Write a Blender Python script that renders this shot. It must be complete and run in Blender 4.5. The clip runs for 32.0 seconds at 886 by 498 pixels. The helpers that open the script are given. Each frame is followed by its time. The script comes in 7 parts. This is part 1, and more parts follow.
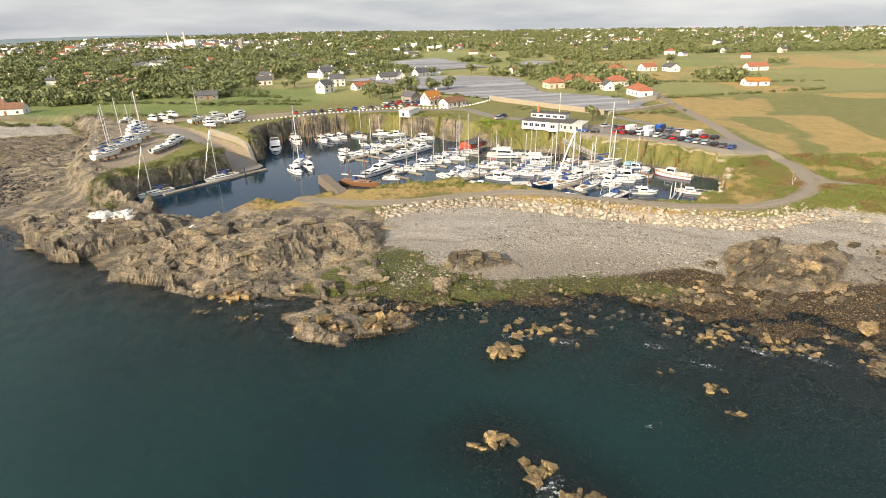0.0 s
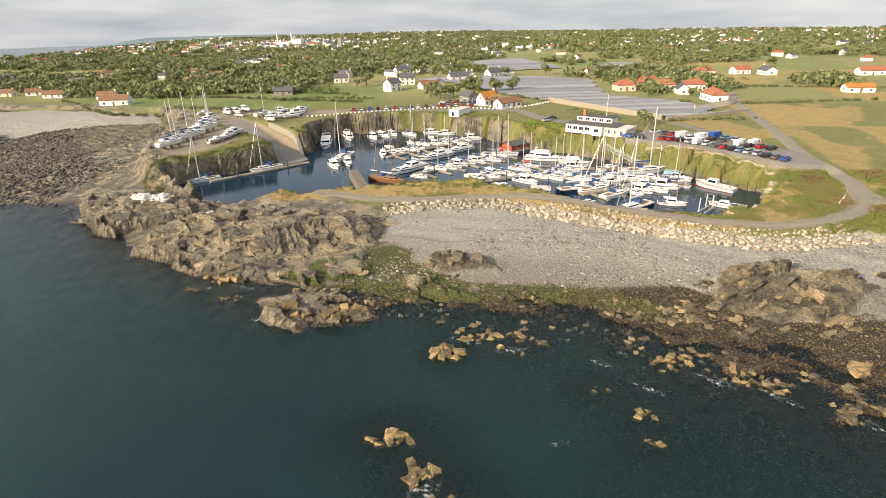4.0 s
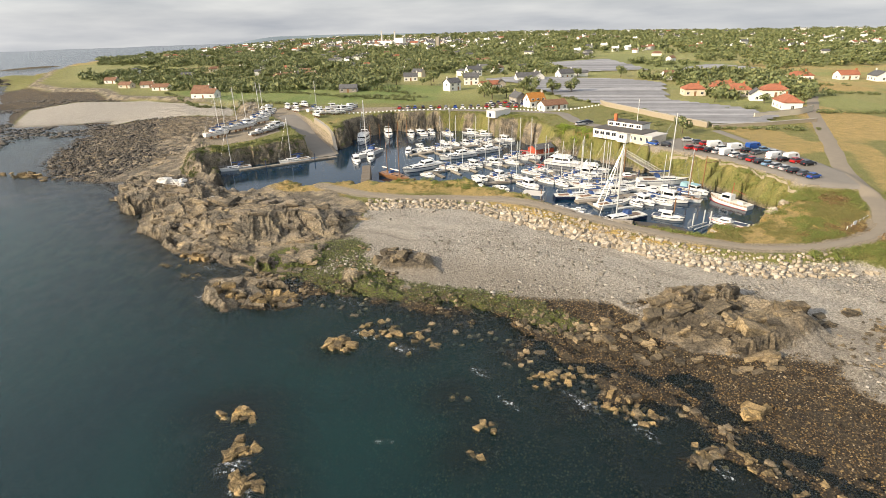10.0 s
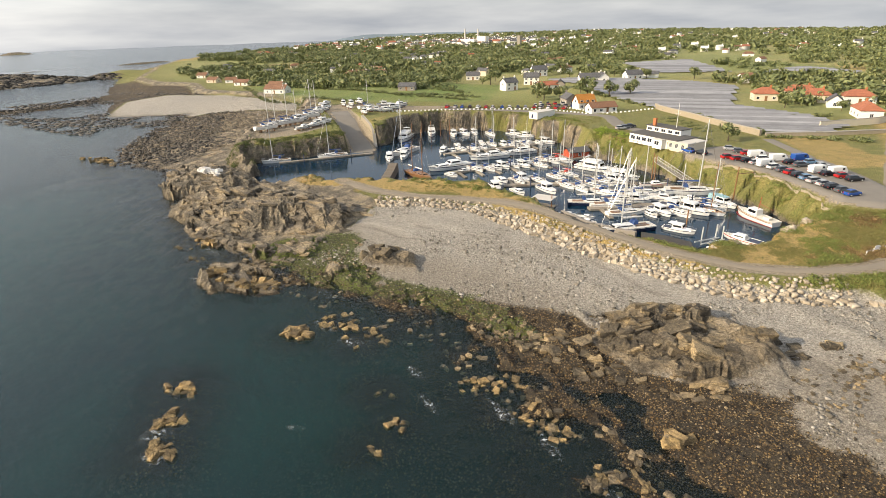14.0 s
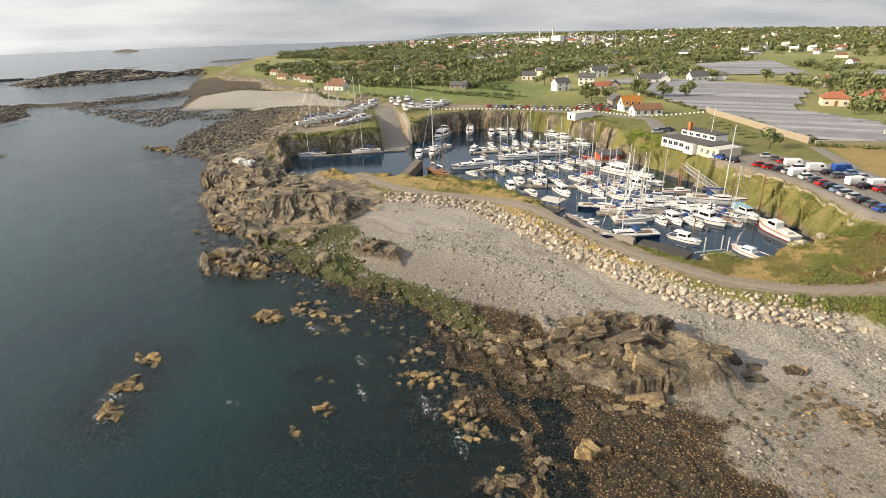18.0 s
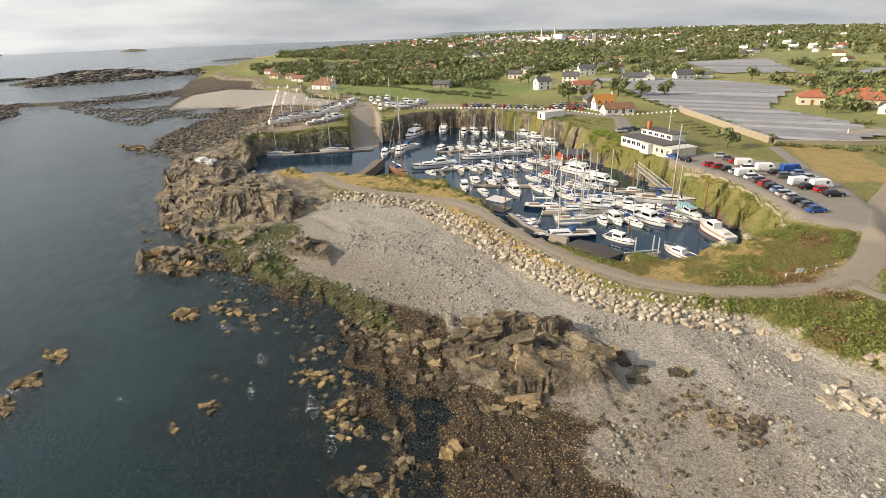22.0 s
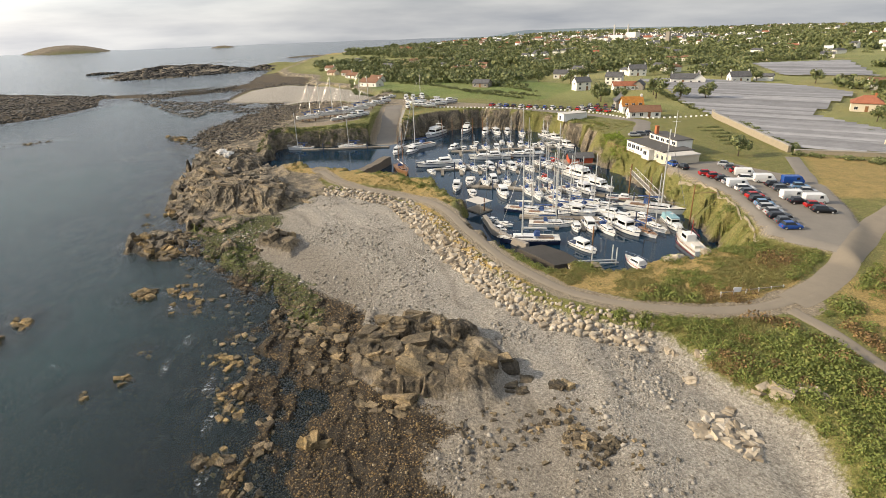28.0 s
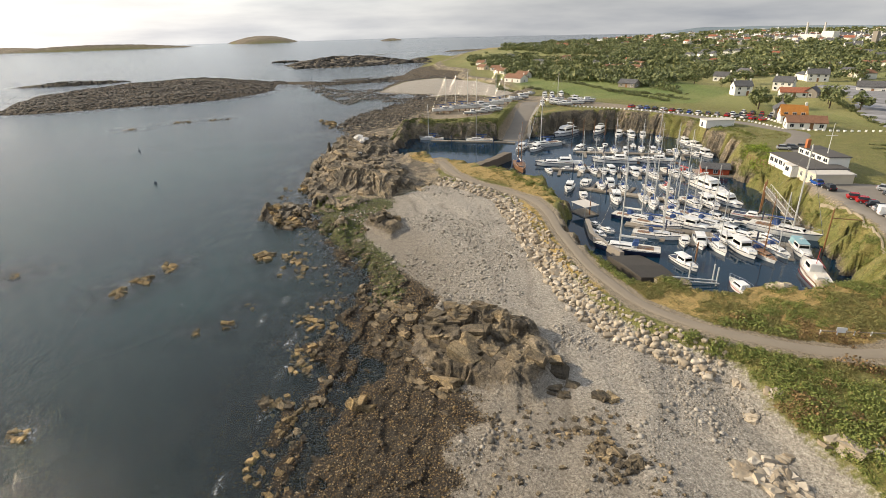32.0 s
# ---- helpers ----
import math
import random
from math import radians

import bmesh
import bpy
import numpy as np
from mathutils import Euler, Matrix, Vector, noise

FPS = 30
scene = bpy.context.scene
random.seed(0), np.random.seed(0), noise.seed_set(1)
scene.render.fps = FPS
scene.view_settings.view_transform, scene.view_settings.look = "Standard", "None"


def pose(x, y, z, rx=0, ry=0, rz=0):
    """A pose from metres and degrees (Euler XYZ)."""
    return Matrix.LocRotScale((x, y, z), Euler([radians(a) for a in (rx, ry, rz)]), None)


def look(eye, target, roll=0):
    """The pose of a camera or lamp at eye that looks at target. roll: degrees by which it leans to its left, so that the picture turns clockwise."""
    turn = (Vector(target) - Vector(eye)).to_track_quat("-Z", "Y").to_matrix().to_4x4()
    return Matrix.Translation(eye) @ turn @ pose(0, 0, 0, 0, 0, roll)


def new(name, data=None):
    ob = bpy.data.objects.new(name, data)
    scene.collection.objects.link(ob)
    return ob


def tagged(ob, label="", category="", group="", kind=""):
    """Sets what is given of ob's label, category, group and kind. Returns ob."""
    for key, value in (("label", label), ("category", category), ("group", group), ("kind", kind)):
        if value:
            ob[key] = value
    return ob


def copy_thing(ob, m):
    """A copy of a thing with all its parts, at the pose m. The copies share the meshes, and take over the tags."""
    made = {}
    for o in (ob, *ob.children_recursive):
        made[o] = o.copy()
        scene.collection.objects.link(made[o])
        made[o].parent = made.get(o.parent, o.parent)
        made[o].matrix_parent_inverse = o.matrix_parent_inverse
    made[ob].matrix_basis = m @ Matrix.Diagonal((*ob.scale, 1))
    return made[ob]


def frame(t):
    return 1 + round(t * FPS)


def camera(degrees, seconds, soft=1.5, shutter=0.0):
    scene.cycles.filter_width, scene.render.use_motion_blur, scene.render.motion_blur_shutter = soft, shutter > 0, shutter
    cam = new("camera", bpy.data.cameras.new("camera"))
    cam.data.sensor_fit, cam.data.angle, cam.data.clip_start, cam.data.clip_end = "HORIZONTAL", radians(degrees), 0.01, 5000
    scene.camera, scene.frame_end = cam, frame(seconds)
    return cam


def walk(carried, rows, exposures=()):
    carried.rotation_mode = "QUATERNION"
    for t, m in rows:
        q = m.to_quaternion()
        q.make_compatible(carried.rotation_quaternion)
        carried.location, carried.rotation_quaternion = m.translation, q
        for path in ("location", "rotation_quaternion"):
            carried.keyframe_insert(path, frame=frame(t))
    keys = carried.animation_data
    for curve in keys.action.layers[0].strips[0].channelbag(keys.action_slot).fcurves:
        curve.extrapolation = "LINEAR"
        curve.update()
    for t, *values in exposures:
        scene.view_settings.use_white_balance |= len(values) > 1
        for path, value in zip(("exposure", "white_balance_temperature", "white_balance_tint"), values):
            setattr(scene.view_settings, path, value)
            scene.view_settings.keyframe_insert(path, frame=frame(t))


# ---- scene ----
cam = camera(79.1, 32.0, soft=0.85)
# seconds, place in metres, then yaw to the left, pitch up and lean to the left in degrees
PATH = [
    (0, 0.00, 0.00, 42.00, -0.00, -23.18, -1.04),
    (0.5, 2.37, 0.01, 41.96, 1.52, -23.16, -1.12),
    (1, 4.85, 0.09, 41.92, 3.26, -23.14, -1.06),
    (1.5, 7.32, 0.23, 41.82, 4.84, -23.08, -1.07),
    (2, 9.88, 0.38, 41.76, 6.52, -23.05, -1.04),
    (2.5, 12.39, 0.51, 41.76, 7.08, -23.06, -1.12),
    (3, 14.87, 0.69, 41.83, 7.02, -23.07, -1.15),
    (3.5, 17.19, 0.85, 41.86, 8.81, -23.05, -1.19),
    (5.5, 26.83, 1.80, 41.90, 13.23, -23.00, -1.38),
    (6, 29.24, 2.12, 41.87, 14.46, -22.95, -1.43),
    (6.5, 31.56, 2.53, 41.77, 15.76, -22.88, -1.47),
    (7, 33.87, 3.02, 41.70, 17.13, -22.83, -1.42),
    (7.5, 36.09, 3.62, 41.69, 18.65, -22.78, -1.45),
    (8, 38.38, 4.29, 41.72, 18.51, -22.81, -1.44),
    (8.5, 40.46, 5.07, 41.76, 18.60, -22.83, -1.47),
    (9, 42.62, 5.94, 41.79, 19.83, -22.83, -1.45),
    (9.5, 44.70, 6.77, 41.77, 20.94, -22.84, -1.45),
    (10, 46.84, 7.56, 41.77, 22.32, -22.86, -1.42),
    (10.5, 48.95, 8.33, 41.79, 23.72, -22.85, -1.41),
    (11, 51.00, 9.20, 41.80, 24.77, -22.83, -1.34),
    (11.5, 53.05, 10.06, 41.81, 25.56, -22.83, -1.30),
    (12, 55.14, 10.97, 41.86, 26.48, -22.83, -1.31),
    (12.5, 57.13, 11.86, 41.89, 27.61, -22.80, -1.33),
    (13, 59.17, 12.88, 41.93, 29.10, -22.82, -1.31),
    (13.5, 61.19, 13.86, 41.99, 30.37, -22.82, -1.43),
    (14, 63.27, 14.87, 42.03, 31.68, -22.83, -1.53),
    (14.5, 65.17, 15.92, 41.93, 33.63, -22.78, -1.64),
    (16.5, 72.44, 19.89, 41.70, 39.70, -22.65, -1.66),
    (17, 73.99, 20.98, 41.65, 39.78, -22.66, -1.60),
    (17.5, 75.40, 22.05, 41.63, 39.86, -22.69, -1.60),
    (18, 76.92, 23.16, 41.58, 39.97, -22.70, -1.59),
    (18.5, 78.35, 24.21, 41.60, 40.08, -22.72, -1.64),
    (19, 79.82, 25.35, 41.62, 40.14, -22.77, -1.60),
    (19.5, 81.24, 26.46, 41.61, 40.28, -22.77, -1.66),
    (20, 82.73, 27.67, 41.60, 40.42, -22.79, -1.67),
    (20.5, 84.11, 28.85, 41.57, 40.53, -22.80, -1.73),
    (21, 85.62, 30.15, 41.52, 40.61, -22.80, -1.72),
    (21.5, 87.02, 31.42, 41.43, 41.02, -22.80, -1.77),
    (22, 88.46, 32.64, 41.37, 41.13, -22.80, -1.80),
    (22.5, 89.78, 33.77, 41.31, 41.48, -22.80, -1.83),
    (23, 91.18, 34.95, 41.24, 43.20, -22.78, -1.76),
    (23.5, 92.54, 36.09, 41.20, 44.94, -22.75, -1.80),
    (24, 94.01, 37.30, 41.18, 44.62, -22.78, -1.85),
    (24.5, 95.26, 38.36, 41.18, 44.75, -22.79, -1.89),
    (26.5, 100.30, 43.16, 41.31, 48.24, -22.75, -1.84),
    (27, 101.67, 44.51, 41.35, 48.32, -22.77, -1.84),
    (27.5, 102.92, 45.77, 41.35, 48.45, -22.78, -1.89),
    (28, 104.30, 47.08, 41.35, 49.21, -22.78, -1.86),
    (28.5, 105.55, 48.23, 41.42, 49.41, -22.79, -1.91),
    (29, 106.88, 49.26, 41.46, 50.38, -22.80, -1.83),
    (29.5, 108.06, 50.17, 41.51, 52.24, -22.79, -1.86),
    (30, 109.00, 50.91, 41.58, 54.71, -22.81, -1.73),
    (30.5, 109.79, 51.53, 41.63, 57.14, -22.83, -1.61),
    (31, 110.46, 52.18, 41.64, 60.03, -22.81, -1.52),
    (31.5, 110.93, 52.78, 41.67, 62.70, -22.84, -1.43),
    (32, 111.35, 53.38, 41.65, 65.23, -22.83, -1.34),
]


def aim(x, y, z, yaw, pitch, lean):
    a, p = radians(yaw), radians(pitch)
    ahead = Vector((-math.sin(a) * math.cos(p), math.cos(a) * math.cos(p), math.sin(p)))
    return look((x, y, z), Vector((x, y, z)) + ahead * 10, lean)


walk(cam, [(row[0], aim(*row[1:])) for row in PATH],
     [(0, 0.34), (8, 0.32), (14, 0.24), (20, 0.17), (26, 0.10), (32, 0.04)])

# ---- sky and sun ----
SUN_AZ = (-0.656, -0.755)      # towards the sun, seen from above
SUN_EL = radians(25)
world = bpy.data.worlds.new("sky")
scene.world = world
world.use_nodes = True
wt = world.node_tree
wt.nodes.clear()


def wnode(kind, **values):
    n = wt.nodes.new(kind)
    for k, v in values.items():
        n.inputs[k].default_value = v
    return n


w_out = wt.nodes.new("ShaderNodeOutputWorld")
w_bg = wt.nodes.new("ShaderNodeBackground")
w_bg.inputs["Strength"].default_value = 0.12
w_sky = wt.nodes.new("ShaderNodeTexSky")
w_sky.sky_type = "NISHITA"
w_sky.sun_disc = False
w_sky.sun_elevation = SUN_EL
w_sky.sun_rotation = math.atan2(SUN_AZ[0], SUN_AZ[1])
w_sky.air_density, w_sky.dust_density, w_sky.ozone_density = 1.0, 2.0, 1.0
# thin layers of cloud over the clear sky
w_co = wt.nodes.new("ShaderNodeTexCoord")
w_map = wt.nodes.new("ShaderNodeMapping")
w_map.inputs["Scale"].default_value = (1.6, 1.6, 11.0)
w_noise = wt.nodes.new("ShaderNodeTexNoise")
w_noise.inputs["Scale"].default_value = 2.2
w_noise.inputs["Detail"].default_value = 7.0
w_ramp = wt.nodes.new("ShaderNodeValToRGB")
w_ramp.color_ramp.elements[0].position, w_ramp.color_ramp.elements[0].color = 0.35, (4.1, 4.35, 4.9, 1)
w_ramp.color_ramp.elements[1].position, w_ramp.color_ramp.elements[1].color = 0.68, (7.4, 7.4, 7.4, 1)
w_mix = wt.nodes.new("ShaderNodeMixRGB")
w_mix.inputs[0].default_value = 0.7
wt.links.new(w_co.outputs["Generated"], w_map.inputs["Vector"])
wt.links.new(w_map.outputs[0], w_noise.inputs["Vector"])
wt.links.new(w_noise.outputs[0], w_ramp.inputs[0])
wt.links.new(w_sky.outputs[0], w_mix.inputs[1])
wt.links.new(w_ramp.outputs[0], w_mix.inputs[2])
# thin cloud is brighter towards the sun
w_dot = wt.nodes.new("ShaderNodeVectorMath")
w_dot.operation = "DOT_PRODUCT"
w_dot.inputs[1].default_value = (SUN_AZ[0] * math.cos(SUN_EL), SUN_AZ[1] * math.cos(SUN_EL), math.sin(SUN_EL))
w_glow = wt.nodes.new("ShaderNodeMapRange")
w_glow.interpolation_type = "SMOOTHSTEP"
for k, v in enumerate((0.0, 1.0, 0.92, 1.8), 1):
    w_glow.inputs[k].default_value = v
w_scale = wt.nodes.new("ShaderNodeVectorMath")
w_scale.operation = "SCALE"
wt.links.new(w_co.outputs["Generated"], w_dot.inputs[0])
wt.links.new(w_dot.outputs["Value"], w_glow.inputs[0])
wt.links.new(w_mix.outputs[0], w_scale.inputs[0])
wt.links.new(w_glow.outputs[0], w_scale.inputs["Scale"])
wt.links.new(w_scale.outputs[0], w_bg.inputs["Color"])
wt.links.new(w_bg.outputs[0], w_out.inputs[0])

sun_lamp = bpy.data.lights.new("sun", "SUN")
sun_lamp.energy, sun_lamp.angle, sun_lamp.color = 5.0, radians(0.8), (1.0, 0.82, 0.58)
sun = new("sun", sun_lamp)
sun.matrix_world = look((-200 , -200, 200), (-200 - SUN_AZ[0] * math.cos(SUN_EL), -200 - SUN_AZ[1] * math.cos(SUN_EL), 200 - math.sin(SUN_EL)))

# ---- materials ----


def tree_of(name, rough=0.8):
    m = bpy.data.materials.new(name)
    m.use_nodes = True
    nt = m.node_tree
    b = nt.nodes["Principled BSDF"]
    b.inputs["Roughness"].default_value = rough
    return m, nt, b


def put(nt, kind, links=(), **values):
    """A node with its values set; links: (input, output socket) pairs."""
    n = nt.nodes.new(kind)
    for k, v in values.items():
        n.inputs[k.replace("_", " ")].default_value = v
    for k, s in links:
        nt.links.new(s, n.inputs[k])
    return n


def where(nt):
    return put(nt, "ShaderNodeNewGeometry").outputs["Position"]


def noise_tex(nt, vec, scale, detail=4.0, rough=0.6):
    n = put(nt, "ShaderNodeTexNoise", [("Vector", vec)], Scale=scale, Detail=detail, Roughness=rough)
    return n.outputs[0]


def ramp(nt, fac, *stops):
    n = put(nt, "ShaderNodeValToRGB", [("Fac", fac)])
    e = n.color_ramp.elements
    while len(e) < len(stops):
        e.new(0.5)
    for el, (pos, rgb) in zip(e, stops):
        el.position = pos
        el.color = (*rgb, 1) if not isinstance(rgb, (int, float)) else (rgb, rgb, rgb, 1)
    return n.outputs[0]


def blend(nt, fac, a, b, mode="MIX"):
    n = nt.nodes.new("ShaderNodeMixRGB")
    n.blend_type = mode
    for i, s in ((0, fac), (1, a), (2, b)):
        if isinstance(s, (int, float)):
            n.inputs[i].default_value = s if i == 0 else (s, s, s, 1)
        elif isinstance(s, tuple):
            n.inputs[i].default_value = (*s, 1)
        else:
            nt.links.new(s, n.inputs[i])
    return n.outputs[0]


def calc(nt, op, a, b=0.0):
    n = nt.nodes.new("ShaderNodeMath")
    n.operation = op
    for i, s in ((0, a), (1, b)):
        if isinstance(s, (int, float)):
            n.inputs[i].default_value = s
        else:
            nt.links.new(s, n.inputs[i])
    return n.outputs[0]


def relief(nt, b, h, strength=0.5, dist=0.1):
    n = put(nt, "ShaderNodeBump", [("Height", h)], Strength=strength, Distance=dist)
    nt.links.new(n.outputs[0], b.inputs["Normal"])


def attr(nt, key):
    n = nt.nodes.new("ShaderNodeAttribute")
    n.attribute_name = key
    return n.outputs["Fac"]


def simple(name, rgb, rough=0.6, metal=0.0, vary=0.12, scale=3.0, bump=0.0):
    """Plain surface with slight stains and grain."""
    m, nt, b = tree_of(name, rough)
    p = where(nt)
    f = noise_tex(nt, p, scale, 5)
    g = noise_tex(nt, p, scale * 9, 2)
    lo = tuple(c * (1 - vary) for c in rgb)
    hi = tuple(min(1, c * (1 + vary * 0.6)) for c in rgb)
    c = blend(nt, calc(nt, "ADD", calc(nt, "MULTIPLY", f, 0.7), calc(nt, "MULTIPLY", g, 0.3)), lo, hi)
    nt.links.new(c, b.inputs["Base Color"])
    b.inputs["Metallic"].default_value = metal
    if bump:
        relief(nt, b, g, 0.4, bump)
    return m


def by_piece(name, stops, rough=0.8, bump=0.03, scale=2.0, dirt=0.35):
    """Alike pieces, each with its own shade."""
    m, nt, b = tree_of(name, rough)
    p = where(nt)
    r = put(nt, "ShaderNodeObjectInfo").outputs["Random"]
    isl = put(nt, "ShaderNodeNewGeometry").outputs["Random Per Island"]
    base = ramp(nt, calc(nt, "FRACT", calc(nt, "ADD", r, isl)), *stops)
    f = noise_tex(nt, p, scale, 6, 0.65)
    c = blend(nt, calc(nt, "MULTIPLY", ramp(nt, f, (0.4, 0.0), (0.65, 1.0)), dirt), base, blend(nt, 1.0, base, 0.35, "MULTIPLY"))
    nt.links.new(c, b.inputs["Base Color"])
    relief(nt, b, noise_tex(nt, p, scale * 3, 5), 0.6, bump)
    return m


def cells(nt, vec, scale, feature="F1"):
    n = put(nt, "ShaderNodeTexVoronoi", [("Vector", vec)], Scale=scale)
    n.feature = feature
    return n


def one_of(nt, v):
    return put(nt, "ShaderNodeSeparateColor", [("Color", v.outputs["Color"])]).outputs[0]


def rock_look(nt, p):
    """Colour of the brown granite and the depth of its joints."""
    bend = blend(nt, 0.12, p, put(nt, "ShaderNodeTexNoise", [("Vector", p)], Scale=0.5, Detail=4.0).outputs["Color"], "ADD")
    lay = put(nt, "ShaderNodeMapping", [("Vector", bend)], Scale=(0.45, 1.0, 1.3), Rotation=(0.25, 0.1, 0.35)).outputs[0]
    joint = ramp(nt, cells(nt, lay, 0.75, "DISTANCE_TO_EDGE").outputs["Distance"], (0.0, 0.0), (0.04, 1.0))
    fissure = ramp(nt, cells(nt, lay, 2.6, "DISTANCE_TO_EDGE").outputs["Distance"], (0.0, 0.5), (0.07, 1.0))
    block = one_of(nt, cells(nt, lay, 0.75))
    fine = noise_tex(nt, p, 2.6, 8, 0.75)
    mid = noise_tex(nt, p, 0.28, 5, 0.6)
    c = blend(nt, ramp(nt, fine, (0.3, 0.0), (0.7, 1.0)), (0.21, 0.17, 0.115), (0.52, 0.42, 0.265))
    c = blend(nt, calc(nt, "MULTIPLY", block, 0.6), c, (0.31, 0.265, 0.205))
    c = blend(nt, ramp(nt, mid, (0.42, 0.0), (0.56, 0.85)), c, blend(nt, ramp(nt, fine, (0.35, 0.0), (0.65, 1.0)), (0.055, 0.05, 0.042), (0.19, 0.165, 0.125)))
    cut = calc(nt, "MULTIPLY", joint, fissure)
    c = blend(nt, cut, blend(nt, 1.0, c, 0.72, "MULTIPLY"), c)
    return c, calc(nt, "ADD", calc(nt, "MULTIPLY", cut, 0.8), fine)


def make_ground():
    m, nt, b = tree_of("coast", 0.92)
    p = where(nt)
    big = noise_tex(nt, p, 0.05, 5)
    mid = noise_tex(nt, p, 0.35, 6, 0.65)
    fine = noise_tex(nt, p, 2.2, 5, 0.7)
    tiny = noise_tex(nt, p, 9.0, 3, 0.7)
    pebble, cobble = cells(nt, p, 7.0), cells(nt, p, 3.4)
    pebble_v, cobble_v = one_of(nt, pebble), one_of(nt, cobble)
    grass = blend(nt, ramp(nt, fine, (0.3, 0.0), (0.7, 1.0)), (0.105, 0.122, 0.03), (0.225, 0.212, 0.06))
    grass = blend(nt, ramp(nt, mid, (0.45, 0.0), (0.75, 1.0)), grass, (0.25, 0.21, 0.075))
    heath = blend(nt, ramp(nt, mid, (0.35, 0.0), (0.7, 1.0)), (0.30, 0.225, 0.075), (0.46, 0.31, 0.115))
    heath = blend(nt, ramp(nt, fine, (0.5, 0.0), (0.75, 0.7)), heath, (0.12, 0.13, 0.035))
    shingle = blend(nt, ramp(nt, fine, (0.3, 0.0), (0.75, 1.0)), (0.30, 0.272, 0.228), (0.40, 0.368, 0.315))
    shingle = blend(nt, ramp(nt, cobble_v, (0.6, 0.0), (1.0, 0.6)), shingle, (0.19, 0.17, 0.14))
    shingle = blend(nt, ramp(nt, pebble_v, (0.65, 0.0), (1.0, 0.6)), shingle, (0.50, 0.475, 0.42))
    shingle = blend(nt, ramp(nt, pebble_v, (0.0, 0.5), (0.25, 0.0)), shingle, (0.17, 0.15, 0.12))
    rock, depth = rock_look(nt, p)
    # weed-grown cobbles: dark gaps, brown fronds, golden stones
    golden = ramp(nt, cobble_v, (0.0, (0.03, 0.024, 0.016)), (0.35, (0.07, 0.045, 0.02)), (0.55, (0.19, 0.12, 0.04)), (0.8, (0.38, 0.245, 0.08)), (1.0, (0.36, 0.29, 0.19)))
    gold2 = ramp(nt, pebble_v, (0.0, (0.02, 0.017, 0.013)), (0.45, (0.11, 0.07, 0.028)), (0.75, (0.30, 0.19, 0.06)), (1.0, (0.36, 0.30, 0.21)))
    weed = blend(nt, ramp(nt, tiny, (0.4, 0.0), (0.6, 1.0)), golden, gold2)
    weed = blend(nt, ramp(nt, cobble.outputs["Distance"], (0.25, 0.0), (0.5, 0.85)), weed, (0.012, 0.011, 0.009))
    weed = blend(nt, ramp(nt, mid, (0.50, 0.0), (0.60, 0.85)), weed, blend(nt, ramp(nt, tiny, (0.4, 0.0), (0.65, 1.0)), (0.022, 0.02, 0.016), (0.13, 0.105, 0.068)))
    algae = blend(nt, ramp(nt, tiny, (0.38, 0.0), (0.62, 1.0)), (0.045, 0.055, 0.016), (0.18, 0.215, 0.03))
    algae = blend(nt, ramp(nt, cobble_v, (0.4, 0.0), (0.8, 0.8)), algae, (0.09, 0.075, 0.045))
    dirt = blend(nt, ramp(nt, fine, (0.3, 0.0), (0.7, 1.0)), (0.22, 0.175, 0.12), (0.34, 0.29, 0.21))
    edge = calc(nt, "MULTIPLY", calc(nt, "SUBTRACT", fine, 0.5), 0.9)

    def cover(key):
        v = calc(nt, "ADD", attr(nt, key), edge)
        return ramp(nt, v, (0.38, 0.0), (0.62, 1.0))

    c = grass
    for key, col in (("heath", heath), ("dirt", dirt), ("shingle", shingle), ("weed", weed), ("rock", rock), ("algae", algae)):
        c = blend(nt, cover(key), c, col)
    plot = put(nt, "ShaderNodeTexVoronoi", [("Vector", p)], Scale=0.016)
    plot_v = put(nt, "ShaderNodeSeparateColor", [("Color", plot.outputs["Color"])]).outputs[0]
    farm = ramp(nt, plot_v, (0.0, (0.20, 0.22, 0.075)), (0.3, (0.25, 0.26, 0.085)), (0.5, (0.31, 0.285, 0.11)), (0.68, (0.19, 0.235, 0.065)), (0.85, (0.33, 0.265, 0.12)), (1.0, (0.23, 0.24, 0.08)))
    c = blend(nt, calc(nt, "MULTIPLY", attr(nt, "farm"), 0.8), c, farm)
    field = attr(nt, "crop")
    crop = blend(nt, ramp(nt, big, (0.4, 0.0), (0.6, 1.0)), (0.115, 0.175, 0.035), (0.18, 0.21, 0.055))
    c = blend(nt, field, c, crop)
    c = blend(nt, attr(nt, "wet"), c, blend(nt, 1.0, c, (0.62, 0.58, 0.52), "MULTIPLY"))
    c = blend(nt, attr(nt, "wrack"), c, (0.055, 0.045, 0.035))
    speck = ramp(nt, noise_tex(nt, p, 3.4, 9, 0.85), (0.36, 0.42), (0.64, 1.55))
    c = blend(nt, 1.0, c, speck, "MULTIPLY")
    nt.links.new(c, b.inputs["Base Color"])
    bump = calc(nt, "ADD", calc(nt, "ADD", fine, calc(nt, "MULTIPLY", tiny, 0.6)), calc(nt, "MULTIPLY", calc(nt, "MULTIPLY", depth, attr(nt, "rock")), 0.8))
    relief(nt, b, bump, 0.9, 0.4)
    return m


